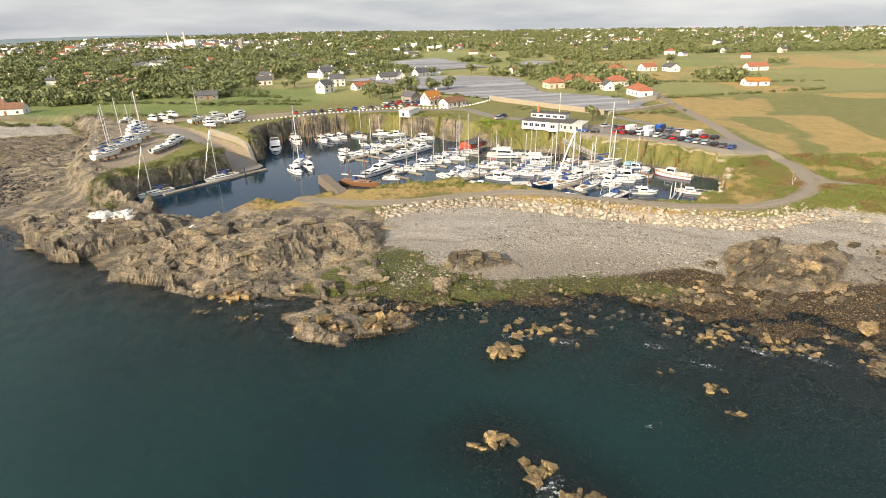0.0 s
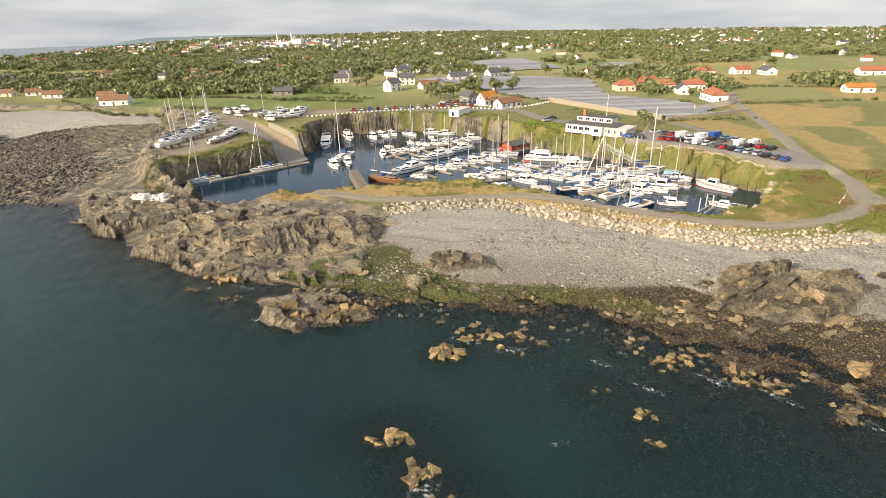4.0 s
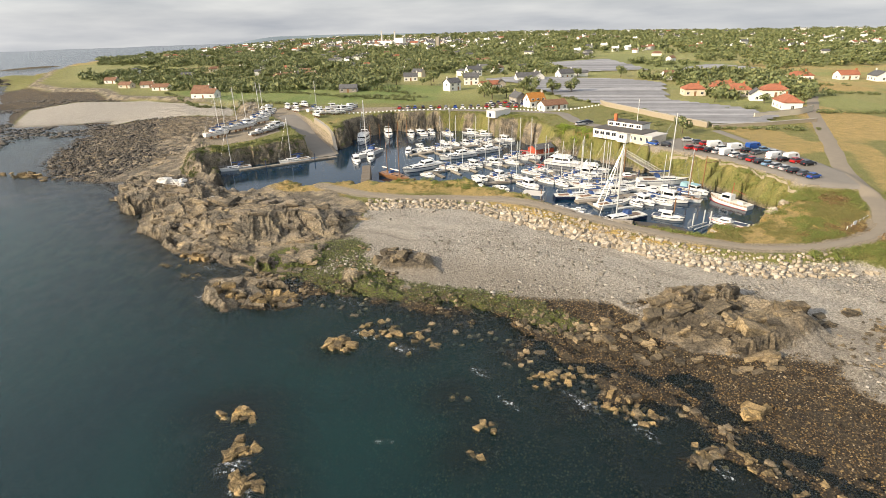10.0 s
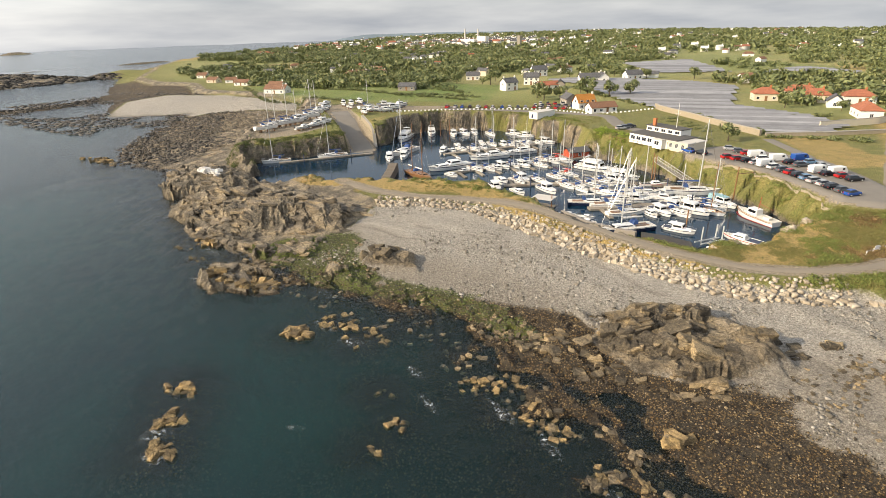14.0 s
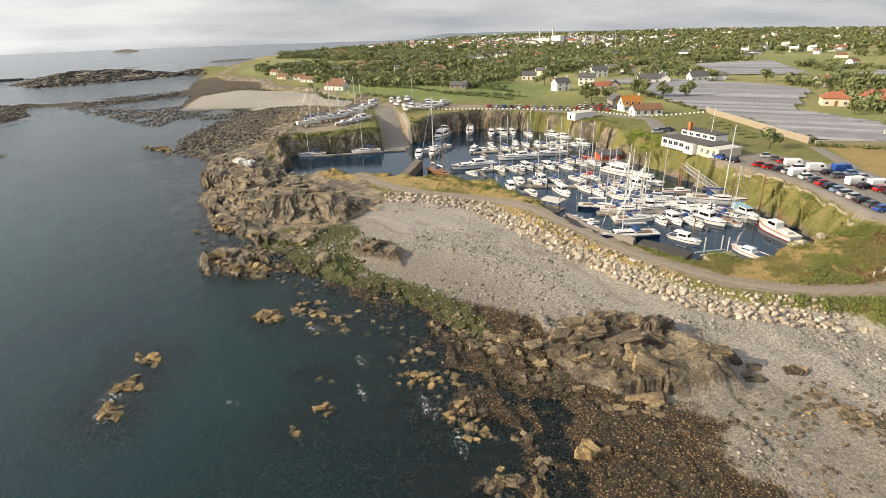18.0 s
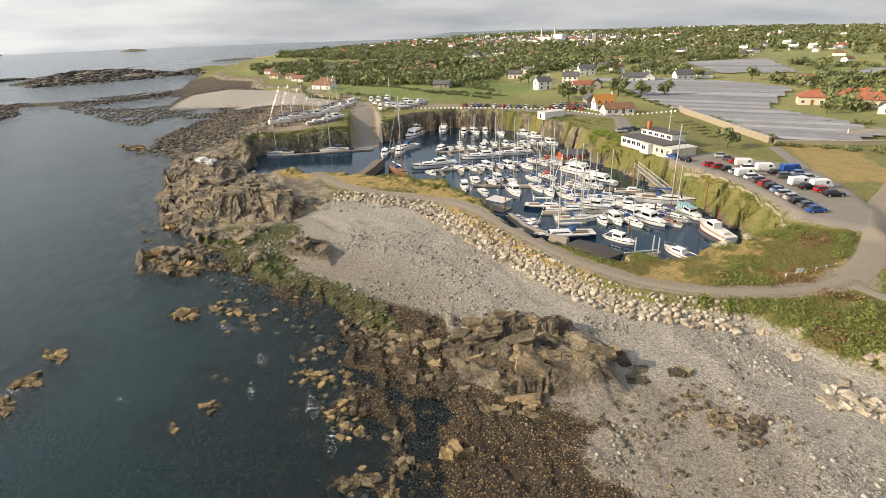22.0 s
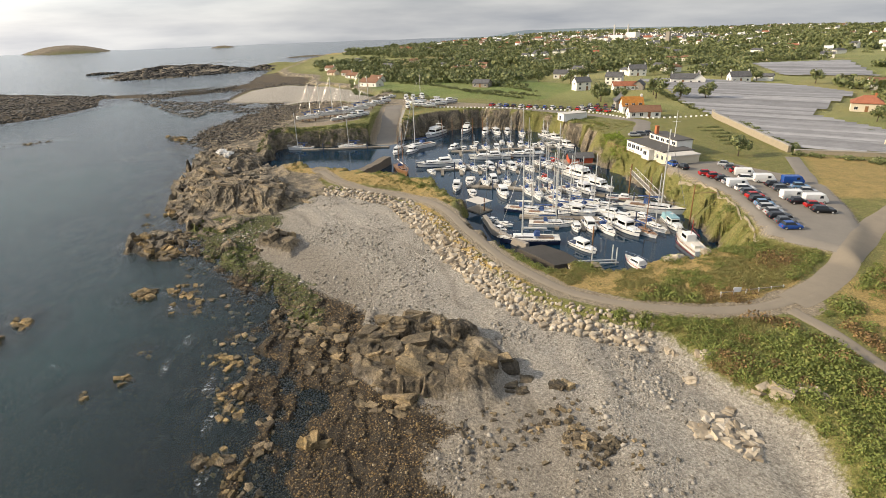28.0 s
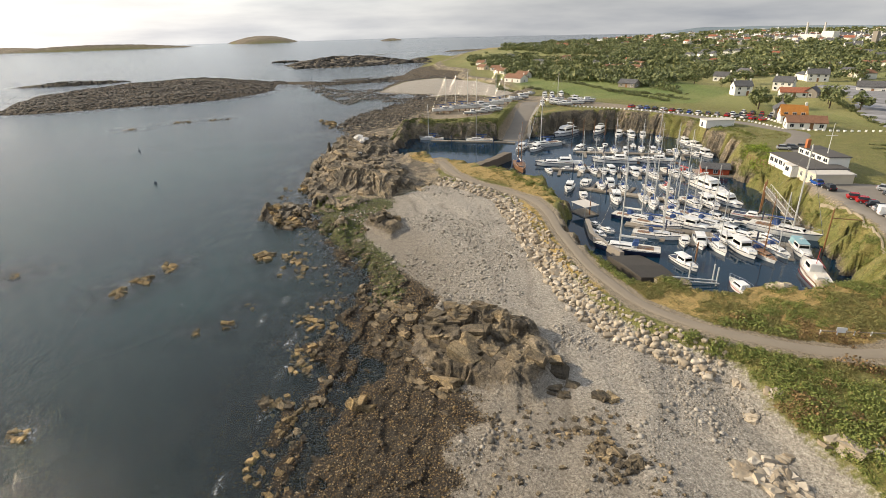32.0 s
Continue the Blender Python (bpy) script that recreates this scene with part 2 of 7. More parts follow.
def make_rock(name, tint, dirt=0.3):
    """Loose blocks of the same granite, each a little lighter or darker."""
    m, nt, b = tree_of(name, 0.9)
    p = where(nt)
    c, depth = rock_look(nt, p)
    r = put(nt, "ShaderNodeObjectInfo").outputs["Random"]
    isl = put(nt, "ShaderNodeNewGeometry").outputs["Random Per Island"]
    shade = ramp(nt, calc(nt, "FRACT", calc(nt, "ADD", r, isl)), *tint)
    c = blend(nt, 1.0, c, shade, "MULTIPLY")
    speck = ramp(nt, noise_tex(nt, p, 3.4, 9, 0.85), (0.36, 0.45), (0.64, 1.5))
    c = blend(nt, 1.0, c, speck, "MULTIPLY")
    nt.links.new(c, b.inputs["Base Color"])
    relief(nt, b, depth, 0.8, 0.25)
    return m


def make_water(name, deep, bump, scale, clear=True):
    """Rippled water, clearer where it is shallow."""
    m, nt, b = tree_of(name, 0.06)
    p = where(nt)
    b.inputs["IOR"].default_value = 1.33
    f = noise_tex(nt, p, 0.012, 4)
    c = blend(nt, ramp(nt, f, (0.35, 0.0), (0.65, 1.0)), deep[0], deep[1])
    nt.links.new(c, b.inputs["Base Color"])
    mp = put(nt, "ShaderNodeMapping", [("Vector", p)], Scale=(1.0, 2.0, 1.0), Rotation=(0, 0, 0.5))
    w = calc(nt, "ADD", noise_tex(nt, mp.outputs[0], scale, 4, 0.6), calc(nt, "MULTIPLY", noise_tex(nt, mp.outputs[0], scale * 0.22, 3), 1.0))
    relief(nt, b, w, bump, 0.5)
    if clear:
        # a mirror surface over a body of water that hides the bottom with depth
        out = nt.nodes["Material Output"]
        waves = b.inputs["Normal"].links[0].from_socket
        tr = put(nt, "ShaderNodeBsdfTransparent", Color=(0.84, 0.90, 0.89, 1))
        body = put(nt, "ShaderNodeBsdfDiffuse", [("Color", c)])
        gloss = put(nt, "ShaderNodeBsdfGlossy", [("Normal", waves)], Roughness=0.12)
        soft_waves = put(nt, "ShaderNodeBump", [("Height", w)], Strength=bump * 0.45, Distance=0.5).outputs[0]
        fres = put(nt, "ShaderNodeFresnel", [("Normal", soft_waves)], IOR=1.42)
        mix = nt.nodes.new("ShaderNodeMixShader")
        top = nt.nodes.new("ShaderNodeMixShader")
        nt.links.new(attr(nt, "murk"), mix.inputs[0])
        nt.links.new(tr.outputs[0], mix.inputs[1])
        nt.links.new(body.outputs[0], mix.inputs[2])
        nt.links.new(fres.outputs[0], top.inputs[0])
        nt.links.new(mix.outputs[0], top.inputs[1])
        nt.links.new(gloss.outputs[0], top.inputs[2])
        nt.links.new(top.outputs[0], out.inputs["Surface"])
    return m


M_GROUND = make_ground()
M_SEA = make_water("sea_water", ((0.0020, 0.015, 0.018), (0.0028, 0.031, 0.026)), 0.47, 1.1)
M_BASIN = make_water("basin_water", ((0.005, 0.022, 0.045), (0.007, 0.03, 0.055)), 0.04, 0.7, False)
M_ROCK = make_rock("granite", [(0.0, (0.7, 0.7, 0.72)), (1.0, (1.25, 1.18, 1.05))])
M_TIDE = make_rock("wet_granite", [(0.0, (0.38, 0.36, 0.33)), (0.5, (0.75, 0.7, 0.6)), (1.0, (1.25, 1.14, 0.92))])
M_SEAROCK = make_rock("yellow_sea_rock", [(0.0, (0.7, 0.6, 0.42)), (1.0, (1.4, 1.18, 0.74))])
M_ARMOUR = by_piece("pale_granite", [(0.0, (0.27, 0.22, 0.155)), (0.4, (0.38, 0.32, 0.235)), (0.75, (0.47, 0.405, 0.31)), (1.0, (0.56, 0.50, 0.41))], 0.9, 0.05, 1.4, 0.45)
M_PEBBLE = by_piece("beach_stone", [(0.0, (0.12, 0.105, 0.08)), (0.6, (0.26, 0.235, 0.195)), (1.0, (0.44, 0.405, 0.345))], 0.9, 0.02, 3.0, 0.2)
M_WEEDSTONE = by_piece("weed_stone", [(0.0, (0.03, 0.024, 0.016)), (0.45, (0.065, 0.046, 0.024)), (0.75, (0.17, 0.115, 0.045)), (0.93, (0.28, 0.195, 0.08)), (1.0, (0.36, 0.30, 0.20))], 0.7, 0.03, 2.5, 0.5)
M_WHITE_ROCK = by_piece("bleached_rock", [(0.0, (0.60, 0.57, 0.52)), (1.0, (0.75, 0.73, 0.69))], 0.9, 0.05, 1.4, 0.3)
# ---- plan: outlines seen from above, in metres ----
SHORE = [(-1050, 2450), (-975, 1275), (-885, 1010), (-785, 800), (-710, 690), (-672, 560), (-605, 420), (-528, 345), (-412, 266), (-345, 226), (-300, 205), (-262, 180), (-240, 170),
         (-226, 182), (-207, 194), (-188, 178), (-166, 147), (-145, 127), (-128, 117), (-104, 115), (-90, 107), (-72, 96), (-60, 88), (-49, 84.5), (-38, 81),
         (-22, 78), (-12, 77), (-7, 77.5), (-2, 75), (5, 75.5), (14, 75.5), (26, 76.5), (31, 76), (37, 71), (43, 68.5), (52, 67.5), (60, 61), (69, 54), (80, 47), (100, 30), (130, 5), (180, -40), (320, -140),
         (600, -210), (1100, -240), (4900, -500), (4900, 4900), (-1050, 4900)]
MARINA = [(-79, 129), (-70, 144), (-59.5, 158), (-57.5, 173), (-62, 190), (-57, 204), (-42, 210), (-28, 213), (-16, 207), (-3, 201), (8, 190),
          (19, 182), (37, 169), (48, 161), (58, 151), (66, 144), (70, 139), (67, 127.5), (61, 119.5), (54, 115.5), (45, 115.2), (38, 117.5), (30, 121.5), (23, 126.5), (13, 131),
          (2, 134), (-7, 132), (-15, 129.5), (-24, 128), (-34, 124.5), (-45, 120.5), (-54, 117), (-63, 119.5)]
HEADLAND = [(-76, 103), (-66, 93), (-52, 89), (-38, 83), (-22, 79), (-8, 79), (1, 86), (-6, 97), (-6, 106), (-16, 112), (-28, 120), (-45, 114),
            (-55, 111), (-66, 117), (-76, 113)]
# foot of the land behind the beach and the rocks, then far round the land
BEACH_TOP = [(-40, 111), (-28, 113), (-14, 109), (-3, 113), (8, 115), (23, 110.5), (41, 104), (58, 99), (68, 99), (79, 103), (86, 99), (95, 97), (103, 86), (116, 68), (150, 30)]
LAND = BEACH_TOP + [(240, -60), (600, -170), (4900, -400), (4900, 4900), (-1020, 4900), (-1020, 2450), (-945, 1290), (-850, 1020), (-755, 815), (-685, 700), (-648, 575), (-580, 440), (-505, 365), (-417, 290), (-352, 264), (-312, 268), (-262, 238),
                    (-212, 242), (-187, 236), (-155, 227), (-140, 212), (-130, 200), (-119, 175), (-108, 150), (-98, 136), (-86, 124), (-70, 118)]
OUTCROP = [(47, 79), (54, 75), (62, 75.5), (70, 83), (66, 90), (58, 91), (50, 88)]
CLIFF_A = [(-86, 103), (-72, 95.5), (-62, 100.5), (-56, 106), (-48, 111), (-47, 115), (-55, 112.5), (-66, 118), (-80, 119), (-96, 114)]
CLIFF_B = [(-60, 87.6), (-50, 85), (-42, 83.2), (-31, 85), (-21, 88.5), (-13, 92), (-10, 97.5), (-12, 105), (-19, 112), (-30, 117), (-42, 111), (-51, 104), (-58, 97)]
LEDGES = [(-47, 83), (-38, 79.8), (-24, 78.2), (-15, 79), (-10, 84), (-12, 92), (-30, 86)]
SKERRY = [(-22, 69.6), (-20, 67.2), (-14.5, 65.6), (-9, 67), (-5, 70), (-5, 73), (-12.5, 74.6), (-20, 73.6), (-25, 72)]
SLABS = [(-4, 81), (3, 77.5), (10, 78), (8, 82), (0, 84)]
FAR_BEACH = [(-236, 170), (-245, 173), (-290, 211), (-279, 229), (-234, 242), (-189, 238), (-157, 228), (-142, 210), (-172, 204), (-198, 190), (-214, 191)]
DARK_SLAB = [(3, 84), (13, 87), (10, 91), (1, 90)]
GREEN = [(-27, 81.5), (-16, 77), (-8, 78), (-2, 75.5), (7, 76), (18, 77.5), (28, 78.5), (36, 75), (41, 77), (32, 84), (17, 83), (5, 83.5), (-3, 89), (-1.5, 99), (-10, 96), (-20, 87.5)]
GREEN_2 = [(61, 76.5), (68, 83), (74, 82), (70, 77.5), (65, 76.5)]
WEED = [(-20, 76), (-8, 80), (4, 80), (20, 81), (30, 83), (42, 85), (48, 90), (58, 92), (67, 90), (71, 84), (76, 79), (84, 70), (96, 54), (125, 15), (90, 10), (60, 44), (36, 58), (18, 69), (-4, 71)]
REEF = [(-265, -42), (-262, -5), (-263, 61), (-268, 80), (-282, 96), (-300, 109), (-354, 124), (-406, 100), (-446, 74), (-412, 4), (-360, -42)]
ISLET = [(-554, 172), (-620, 208), (-678, 254), (-627, 302), (-506, 310), (-494, 252), (-497, 200), (-506, 175)]
SLIP = [(-49, 152), (-62, 164), (-104, 200), (-112, 214)]
FOOTPATH = [(-32, 119), (-18, 116.5), (-6, 117), (4, 120), (14, 121), (24, 118), (35, 113.2), (50, 107.6), (63, 105.5), (73, 107.5), (80, 112.5), (84.5, 117.5), (87.3, 123.5), (88.6, 130)]
ROAD = [(86.6, 120.5), (88.4, 127), (89, 134), (88.5, 145), (88, 160), (90, 178), (93, 205), (97, 240), (106, 290)]
LANE = [(46, 181), (36, 192), (20, 201), (10, 221), (2, 221), (-12, 222), (-40, 218), (-58, 212)]
TRACK = [(79, 160), (74, 174), (62, 199)]
EAST_TRACK = [(86, 121), (90, 119.5), (95, 116.5), (104, 110), (130, 90)]
CAR_PARK = [(41, 172.5), (52, 165.5), (64, 158), (71, 149.5), (77.5, 140.5), (90, 140), (88.5, 152), (83, 164), (76, 176), (66, 180), (52, 183), (47, 178)]
YARD = [(-88, 138), (-80, 150), (-78, 163), (-92, 178), (-104, 188), (-112, 200), (-100, 212), (-78, 200), (-70, 205), (-50, 216), (-58, 222), (-84, 214), (-108, 220),
        (-124, 206), (-112, 178), (-104, 156), (-96, 142)]

# rocks in the sea: x, y, reach along x and y, how many, size
SEA_ROCKS = [(-12, 70, 6.5, 3.2, 9, 1.2), (-20, 69, 2.2, 1.4, 4, 1.3), (-8, 71, 3, 1.6, 6, 1.2), (8.3, 62, 2.0, 1.6, 6, 1.4), (11.5, 67.5, 3.0, 2.0, 7, 1.1), (18, 66, 3.5, 2.5, 7, 0.8),
             (33, 53.4, 1.4, 1.0, 4, 0.9), (32.7, 48.6, 0.9, 0.7, 2, 0.8), (28, 57, 1.6, 1.0, 3, 0.6), (5, 45, 2.2, 1.2, 6, 1.0), (9.5, 41, 1.6, 1.6, 6, 1.0), (12.7, 37.2, 1.8, 1.2, 6, 1.0),
             (55.3, 56.2, 1.1, 0.9, 3, 1.0), (61, 65.2, 1.0, 0.8, 2, 1.4), (58, 58, 3.5, 2.5, 9, 0.7), (66, 54, 3.5, 2.5, 8, 0.8), (46, 62, 3, 2, 7, 0.8), (40, 66, 3, 2, 7, 0.9),
             (-38, 75, 2.2, 1.2, 4, 0.8), (-30, 72.5, 2.2, 1.0, 4, 0.7), (-141, 112, 7, 3, 9, 1.7), (-128, 112, 4, 2, 5, 1.2), (-36, 79, 3, 1.2, 6, 1.2),
             (-181, 52, 3, 5, 7, 1.2), (-180, 68, 2, 5, 6, 1.1), (-172, 29, 3, 3, 4, 0.9), (-4.5, 18.4, 1.5, 1.5, 4, 0.8), (47.5, 29.6, 1.4, 0.9, 5, 0.8), (36.4, 63.8, 2.5, 1.5, 8, 0.7), (49, 60.8, 3, 1.2, 9, 0.7)]


def dist_poly(px, py, poly):
    """Distance to the outline, negative inside."""
    best = np.full(px.shape, 1e18)
    inside = np.zeros(px.shape, bool)
    for (ax, ay), (bx, by) in zip(poly, poly[1:] + poly[:1]):
        ex, ey = bx - ax, by - ay
        s = np.clip(((px - ax) * ex + (py - ay) * ey) / (ex * ex + ey * ey), 0, 1)
        best = np.minimum(best, (px - ax - s * ex) ** 2 + (py - ay - s * ey) ** 2)
        cross = (ay > py) != (by > py)
        with np.errstate(divide="ignore", invalid="ignore"):
            hit = px < ex * (py - ay) / (ey if ey else 1e-9) + ax
        inside ^= cross & hit
    d = np.sqrt(best)
    return np.where(inside, -d, d)


def dist_line(px, py, line):
    best = np.full(px.shape, 1e18)
    for (ax, ay), (bx, by) in zip(line, line[1:]):
        ex, ey = bx - ax, by - ay
        s = np.clip(((px - ax) * ex + (py - ay) * ey) / (ex * ex + ey * ey), 0, 1)
        best = np.minimum(best, (px - ax - s * ex) ** 2 + (py - ay - s * ey) ** 2)
    return np.sqrt(best)


def smooth(a, b, v):
    t = np.clip((v - a) / (b - a), 0, 1)
    return t * t * (3 - 2 * t)


RNG = np.random.default_rng(5)
LATTICE = RNG.random((256, 256))


def vnoise(px, py, size):
    """Smooth random field from 0 to 1 with bumps of that size."""
    u, v = px / size, py / size
    i, j = np.floor(u).astype(int), np.floor(v).astype(int)
    fu, fv = u - i, v - j
    fu, fv = fu * fu * (3 - 2 * fu), fv * fv * (3 - 2 * fv)
    g = lambda a, b: LATTICE[a % 256, b % 256]
    return (g(i, j) * (1 - fu) + g(i + 1, j) * fu) * (1 - fv) + (g(i, j + 1) * (1 - fu) + g(i + 1, j + 1) * fu) * fv


def fbm(px, py, size, octaves=4):
    total, amp, norm = 0, 1.0, 0
    for k in range(octaves):
        total = total + amp * vnoise(px + 37.3 * k, py - 19.1 * k, size)
        norm += amp
        amp *= 0.5
        size = size / 2.03
    return total / norm


def blocky(px, py, size, turn=0.45, long=1.6, dip=1.0):
    """Field of tilted blocks with steep joints between them, from 0 to 1."""
    ct, st = math.cos(turn), math.sin(turn)
    warp = (vnoise(px, py, size * 1.3) - 0.5) * size * 0.5
    u, v = (px * ct + py * st + warp) / (size * long), (py * ct - px * st + warp) / size
    i, j = np.floor(u).astype(int), np.floor(v).astype(int)
    best, val = np.full(u.shape, 1e9), np.zeros(u.shape)
    for a in (-1, 0, 1):
        for b in (-1, 0, 1):
            ci, cj = i + a, j + b
            g = lambda k: LATTICE[(ci + 17 * k) % 256, (cj + 31 * k) % 256]
            du, dv = u - ci - g(1), v - cj - g(2)
            d = du * du + dv * dv
            h = g(3) + ((g(4) - 0.5) * 0.5 * du + (g(5) - 0.35) * 0.8 * dv) * dip
            val = np.where(d < best, h, val)
            best = np.minimum(best, d)
    return val


def ridged(px, py, size):
    return 1 - abs(2 * fbm(px, py, size, 3) - 1)


def along(px, py, line):
    """How far along a line the nearest point of it lies, in metres, and the distance to it."""
    best, far, run = np.full(px.shape, 1e18), np.zeros(px.shape), 0.0
    for (ax, ay), (bx, by) in zip(line, line[1:]):
        ex, ey = bx - ax, by - ay
        length = math.hypot(ex, ey)
        s = np.clip(((px - ax) * ex + (py - ay) * ey) / length ** 2, 0, 1)
        d = (px - ax - s * ex) ** 2 + (py - ay - s * ey) ** 2
        far = np.where(d < best, run + s * length, far)
        best = np.minimum(best, d)
        run += length
    return far, np.sqrt(best)


def blob(px, py, poly, soft):
    return smooth(-soft, soft, -dist_poly(px, py, poly))


def masks(px, py):
    """Height of the ground and what covers it, from 0 to 1 each."""
    px, py = np.asarray(px, float), np.asarray(py, float)
    wob = fbm(px, py, 9, 4) - 0.5
    rough = ridged(px * 0.8 + py * 0.6, (py * 0.8 - px * 0.6) * 2.2, 6.0)
    grain = ridged(px + 50, py, 2.2)
    shore = -dist_poly(px, py, SHORE) + wob * 7
    pit = dist_poly(px, py, MARINA) + wob * 2.5 + (blocky(px, py, 3.4, 0.9) - 0.5) * 2.6
    inland = -dist_poly(px, py, LAND) + wob * 2.0
    near = smooth(-170, -120, px) * (1 - smooth(110, 150, px)) * (1 - smooth(230, 260, py))
    shallow = smooth(8, 40, px) * (1 - smooth(140, 220, px)) + smooth(-90, -120, px) * smooth(-300, -230, px)
    z = np.where(shore < 0, np.maximum(shore * (0.22 - 0.14 * np.clip(shallow, 0, 1)), -9), np.minimum(-0.15 + 0.098 * shore, 3.4))
    for rx, ry, ax, ay, _, size in SEA_ROCKS:
        z = np.maximum(z, -0.5 - 2.6 * (((px - rx) / (ax + 5)) ** 2 + ((py - ry) / (ay + 5)) ** 2) + 1.2 * wob)
    # weed-grown ledges between the tides
    weed = blob(px, py, WEED, 3) * near
    left = smooth(-100, -125, px) * (1 - smooth(-190, -240, px)) * (1 - smooth(2, 14, inland)) * smooth(-16, 2, shore)
    tide = np.maximum(weed, left)
    ledge = blocky(px, py, 2.6)
    strata = blocky(px + 11, py, 1.5, -0.62, 3.6)
    z = z + tide * ((rough - 0.66) * 0.8 + (strata - 0.5) * 0.65 + (ledge - 0.5) * 0.4 + (grain - 0.6) * 0.3) * (1 - 0.45 * smooth(52, 62, px))
    # shingle ridges
    z = z + near * (1 - tide) * smooth(18, 26, shore) * 0.11 * np.sin(shore * 0.9 + 2.5 * wob) * (1 - smooth(0, 2, inland))
    out = blob(px, py, OUTCROP, 1.6)
    block = blocky(px + 40, py, 4.4, 0.35, 2.0, 1.5)
    z = z + out * (0.1 + 1.7 * block + 0.45 * strata + 0.45 * ledge + 0.25 * grain)
    slab = blob(px, py, DARK_SLAB, 1.3)
    z = z + slab * (0.5 + 1.3 * grain)
    # islands
    reef = blob(px, py, REEF, 14)
    z = np.where(reef > 0.02, np.maximum(z, -1 + reef * (2.2 + 3 * (fbm(px, py, 18, 4) - 0.4))), z)
    isle = blob(px, py, ISLET, 25)
    z = np.where(isle > 0.02, np.maximum(z, -2 + isle * (3.6 + 7 * (ridged(px, py, 26) - 0.6))), z)
    spit = dist_line(px, py, [(-340, 232), (-325, 208), (-316, 180), (-318, 160), (-340, 138), (-356, 124)])
    z = np.maximum(z, 1.3 - spit * 0.16)
    for hx, hy, wide, deep, tall in ((-1650, 300, 75, 95, 16), (-1500, -110, 60, 210, 11), (-1560, -330, 90, 130, 9), (-1420, 615, 20, 30, 5), (-720, 335, 12, 38, 2.5), (-629, 181, 8, 16, 1.2), (-725, 387, 8, 12, 1), (-710, 480, 14, 40, 1.5), (-510, 340, 30, 34, 5), (-455, -30, 14, 40, 2), (-1420, 615, 20, 30, 5)):
        bump = 1 - ((px - hx) / wide) ** 2 - ((py - hy) / deep) ** 2
        z = np.where(bump > -0.4, np.maximum(z, tall * (bump + 0.2) + 1.5 * wob), z)
    # land
    land_z = 5.7 + 0.9 * smooth(114, 135, py) + 1.9 * smooth(135, 185, py) + 0.6 * smooth(190, 330, py) - 5.5 * smooth(500, 1500, py) + smooth(800, 1600, py) * (4 * fbm(px, py, 500, 3) + 5 * np.exp(-((px + 330) / 420) ** 2))
    land_z = land_z + 0.35 * (fbm(px, py, 22, 3) - 0.5) * (1 - smooth(200, 400, py) * 0.5)
    land_z = land_z + 1.2 * smooth(86, 96, px) * (1 - smooth(110, 125, py)) * fbm(px, py, 7, 3)
    land_z = land_z - 0.7 * smooth(78, 62, px) * (1 - smooth(124, 134, py))
    land_z = land_z - 1.2 * smooth(28, 6, px) * smooth(-70, -50, px) * (1 - smooth(126, 140, py))
    land_z = land_z - 3.4 * smooth(-130, -200, px) * (1 - smooth(300, 420, py))
    quay = smooth(-80, -95, px) * (1 - smooth(215, 260, py))
    land_z = land_z + quay * (6.9 - land_z) * 0.7
    rise = smooth(0, 5.0, inland)
    z = z + (land_z - z) * rise
    # rocky headland: two cliffs with a cleft between them, low ledges and a skerry
    jag = (blocky(px, py, 4.6, -0.35, 1.9) - 0.5) * 3.2 + (strata - 0.5) * 0.5 + wob * 2
    crack = 0.12 * grain + 0.55 * strata + 0.75 * blocky(px + 9, py, 2.9, 0.3, 2.0, 2.0)
    rocky = np.zeros(px.shape)
    slabs = blocky(px, py, 5.2, 0.25, 2.4, 1.5)
    for poly, low, top in ((CLIFF_A, 2.6, 5.0), (CLIFF_B, 1.2, 5.0)):
        d = -dist_poly(px, py, poly) + jag * 0.8
        up = low * smooth(-0.4, 0.8, d) + (top - low) * smooth(0.8, 8.0, d + jag * 0.5)
        if poly is CLIFF_B:
            up = up * (1 - 0.62 * smooth(103, 116, py + 0.28 * (px + 40)))
        bulk = smooth(-1.2, 0.6, d)
        z = np.where(bulk > 0, np.maximum(z, bulk * (up + slabs * 1.7 * (0.35 + 0.65 * smooth(118, 104, py)) + 0.9 * crack - 1.4) - 1.0 * (1 - bulk)), z)
        rocky = np.maximum(rocky, bulk)
    for poly, top in ((LEDGES, 0.45), (SKERRY, 0.35), (SLABS, 0.6)):
        d = -dist_poly(px, py, poly) + jag * 0.45
        bulk = smooth(-0.8, 0.5, d)
        z = np.where(bulk > 0, np.maximum(z, bulk * (top * smooth(-0.4, 1.4, d) + blocky(px, py, 2.8, -0.3, 1.9) * 1.9 + crack * 0.5 - 0.8)), z)
        rocky = np.maximum(rocky, bulk)
    coastal = smooth(-2, 3, inland) * (1 - smooth(7, 14, inland)) * smooth(-20, -60, px)
    z = z + coastal * smooth(-150, -130, px) * (blocky(px, py, 3.2, 0.3) * 1.7 + 0.5 * grain - 0.7) * (1 - rocky)
    # slipway down to the basin
    run, off = along(px, py, SLIP)
    slip = 1 - smooth(4.6, 6.4, off)
    # quarry
    deep = 1 - smooth(-0.6, 1, (pit + 0.6) / (4.6 + 4.0 * smooth(0, 35, px) * smooth(126, 142, py)) * 1.6 - 0.6)
    wall = (smooth(-1.5, 1.0, pit) * (1 - smooth(2.2, 5.5, pit)))
    z = z + (-4.0 - z) * deep
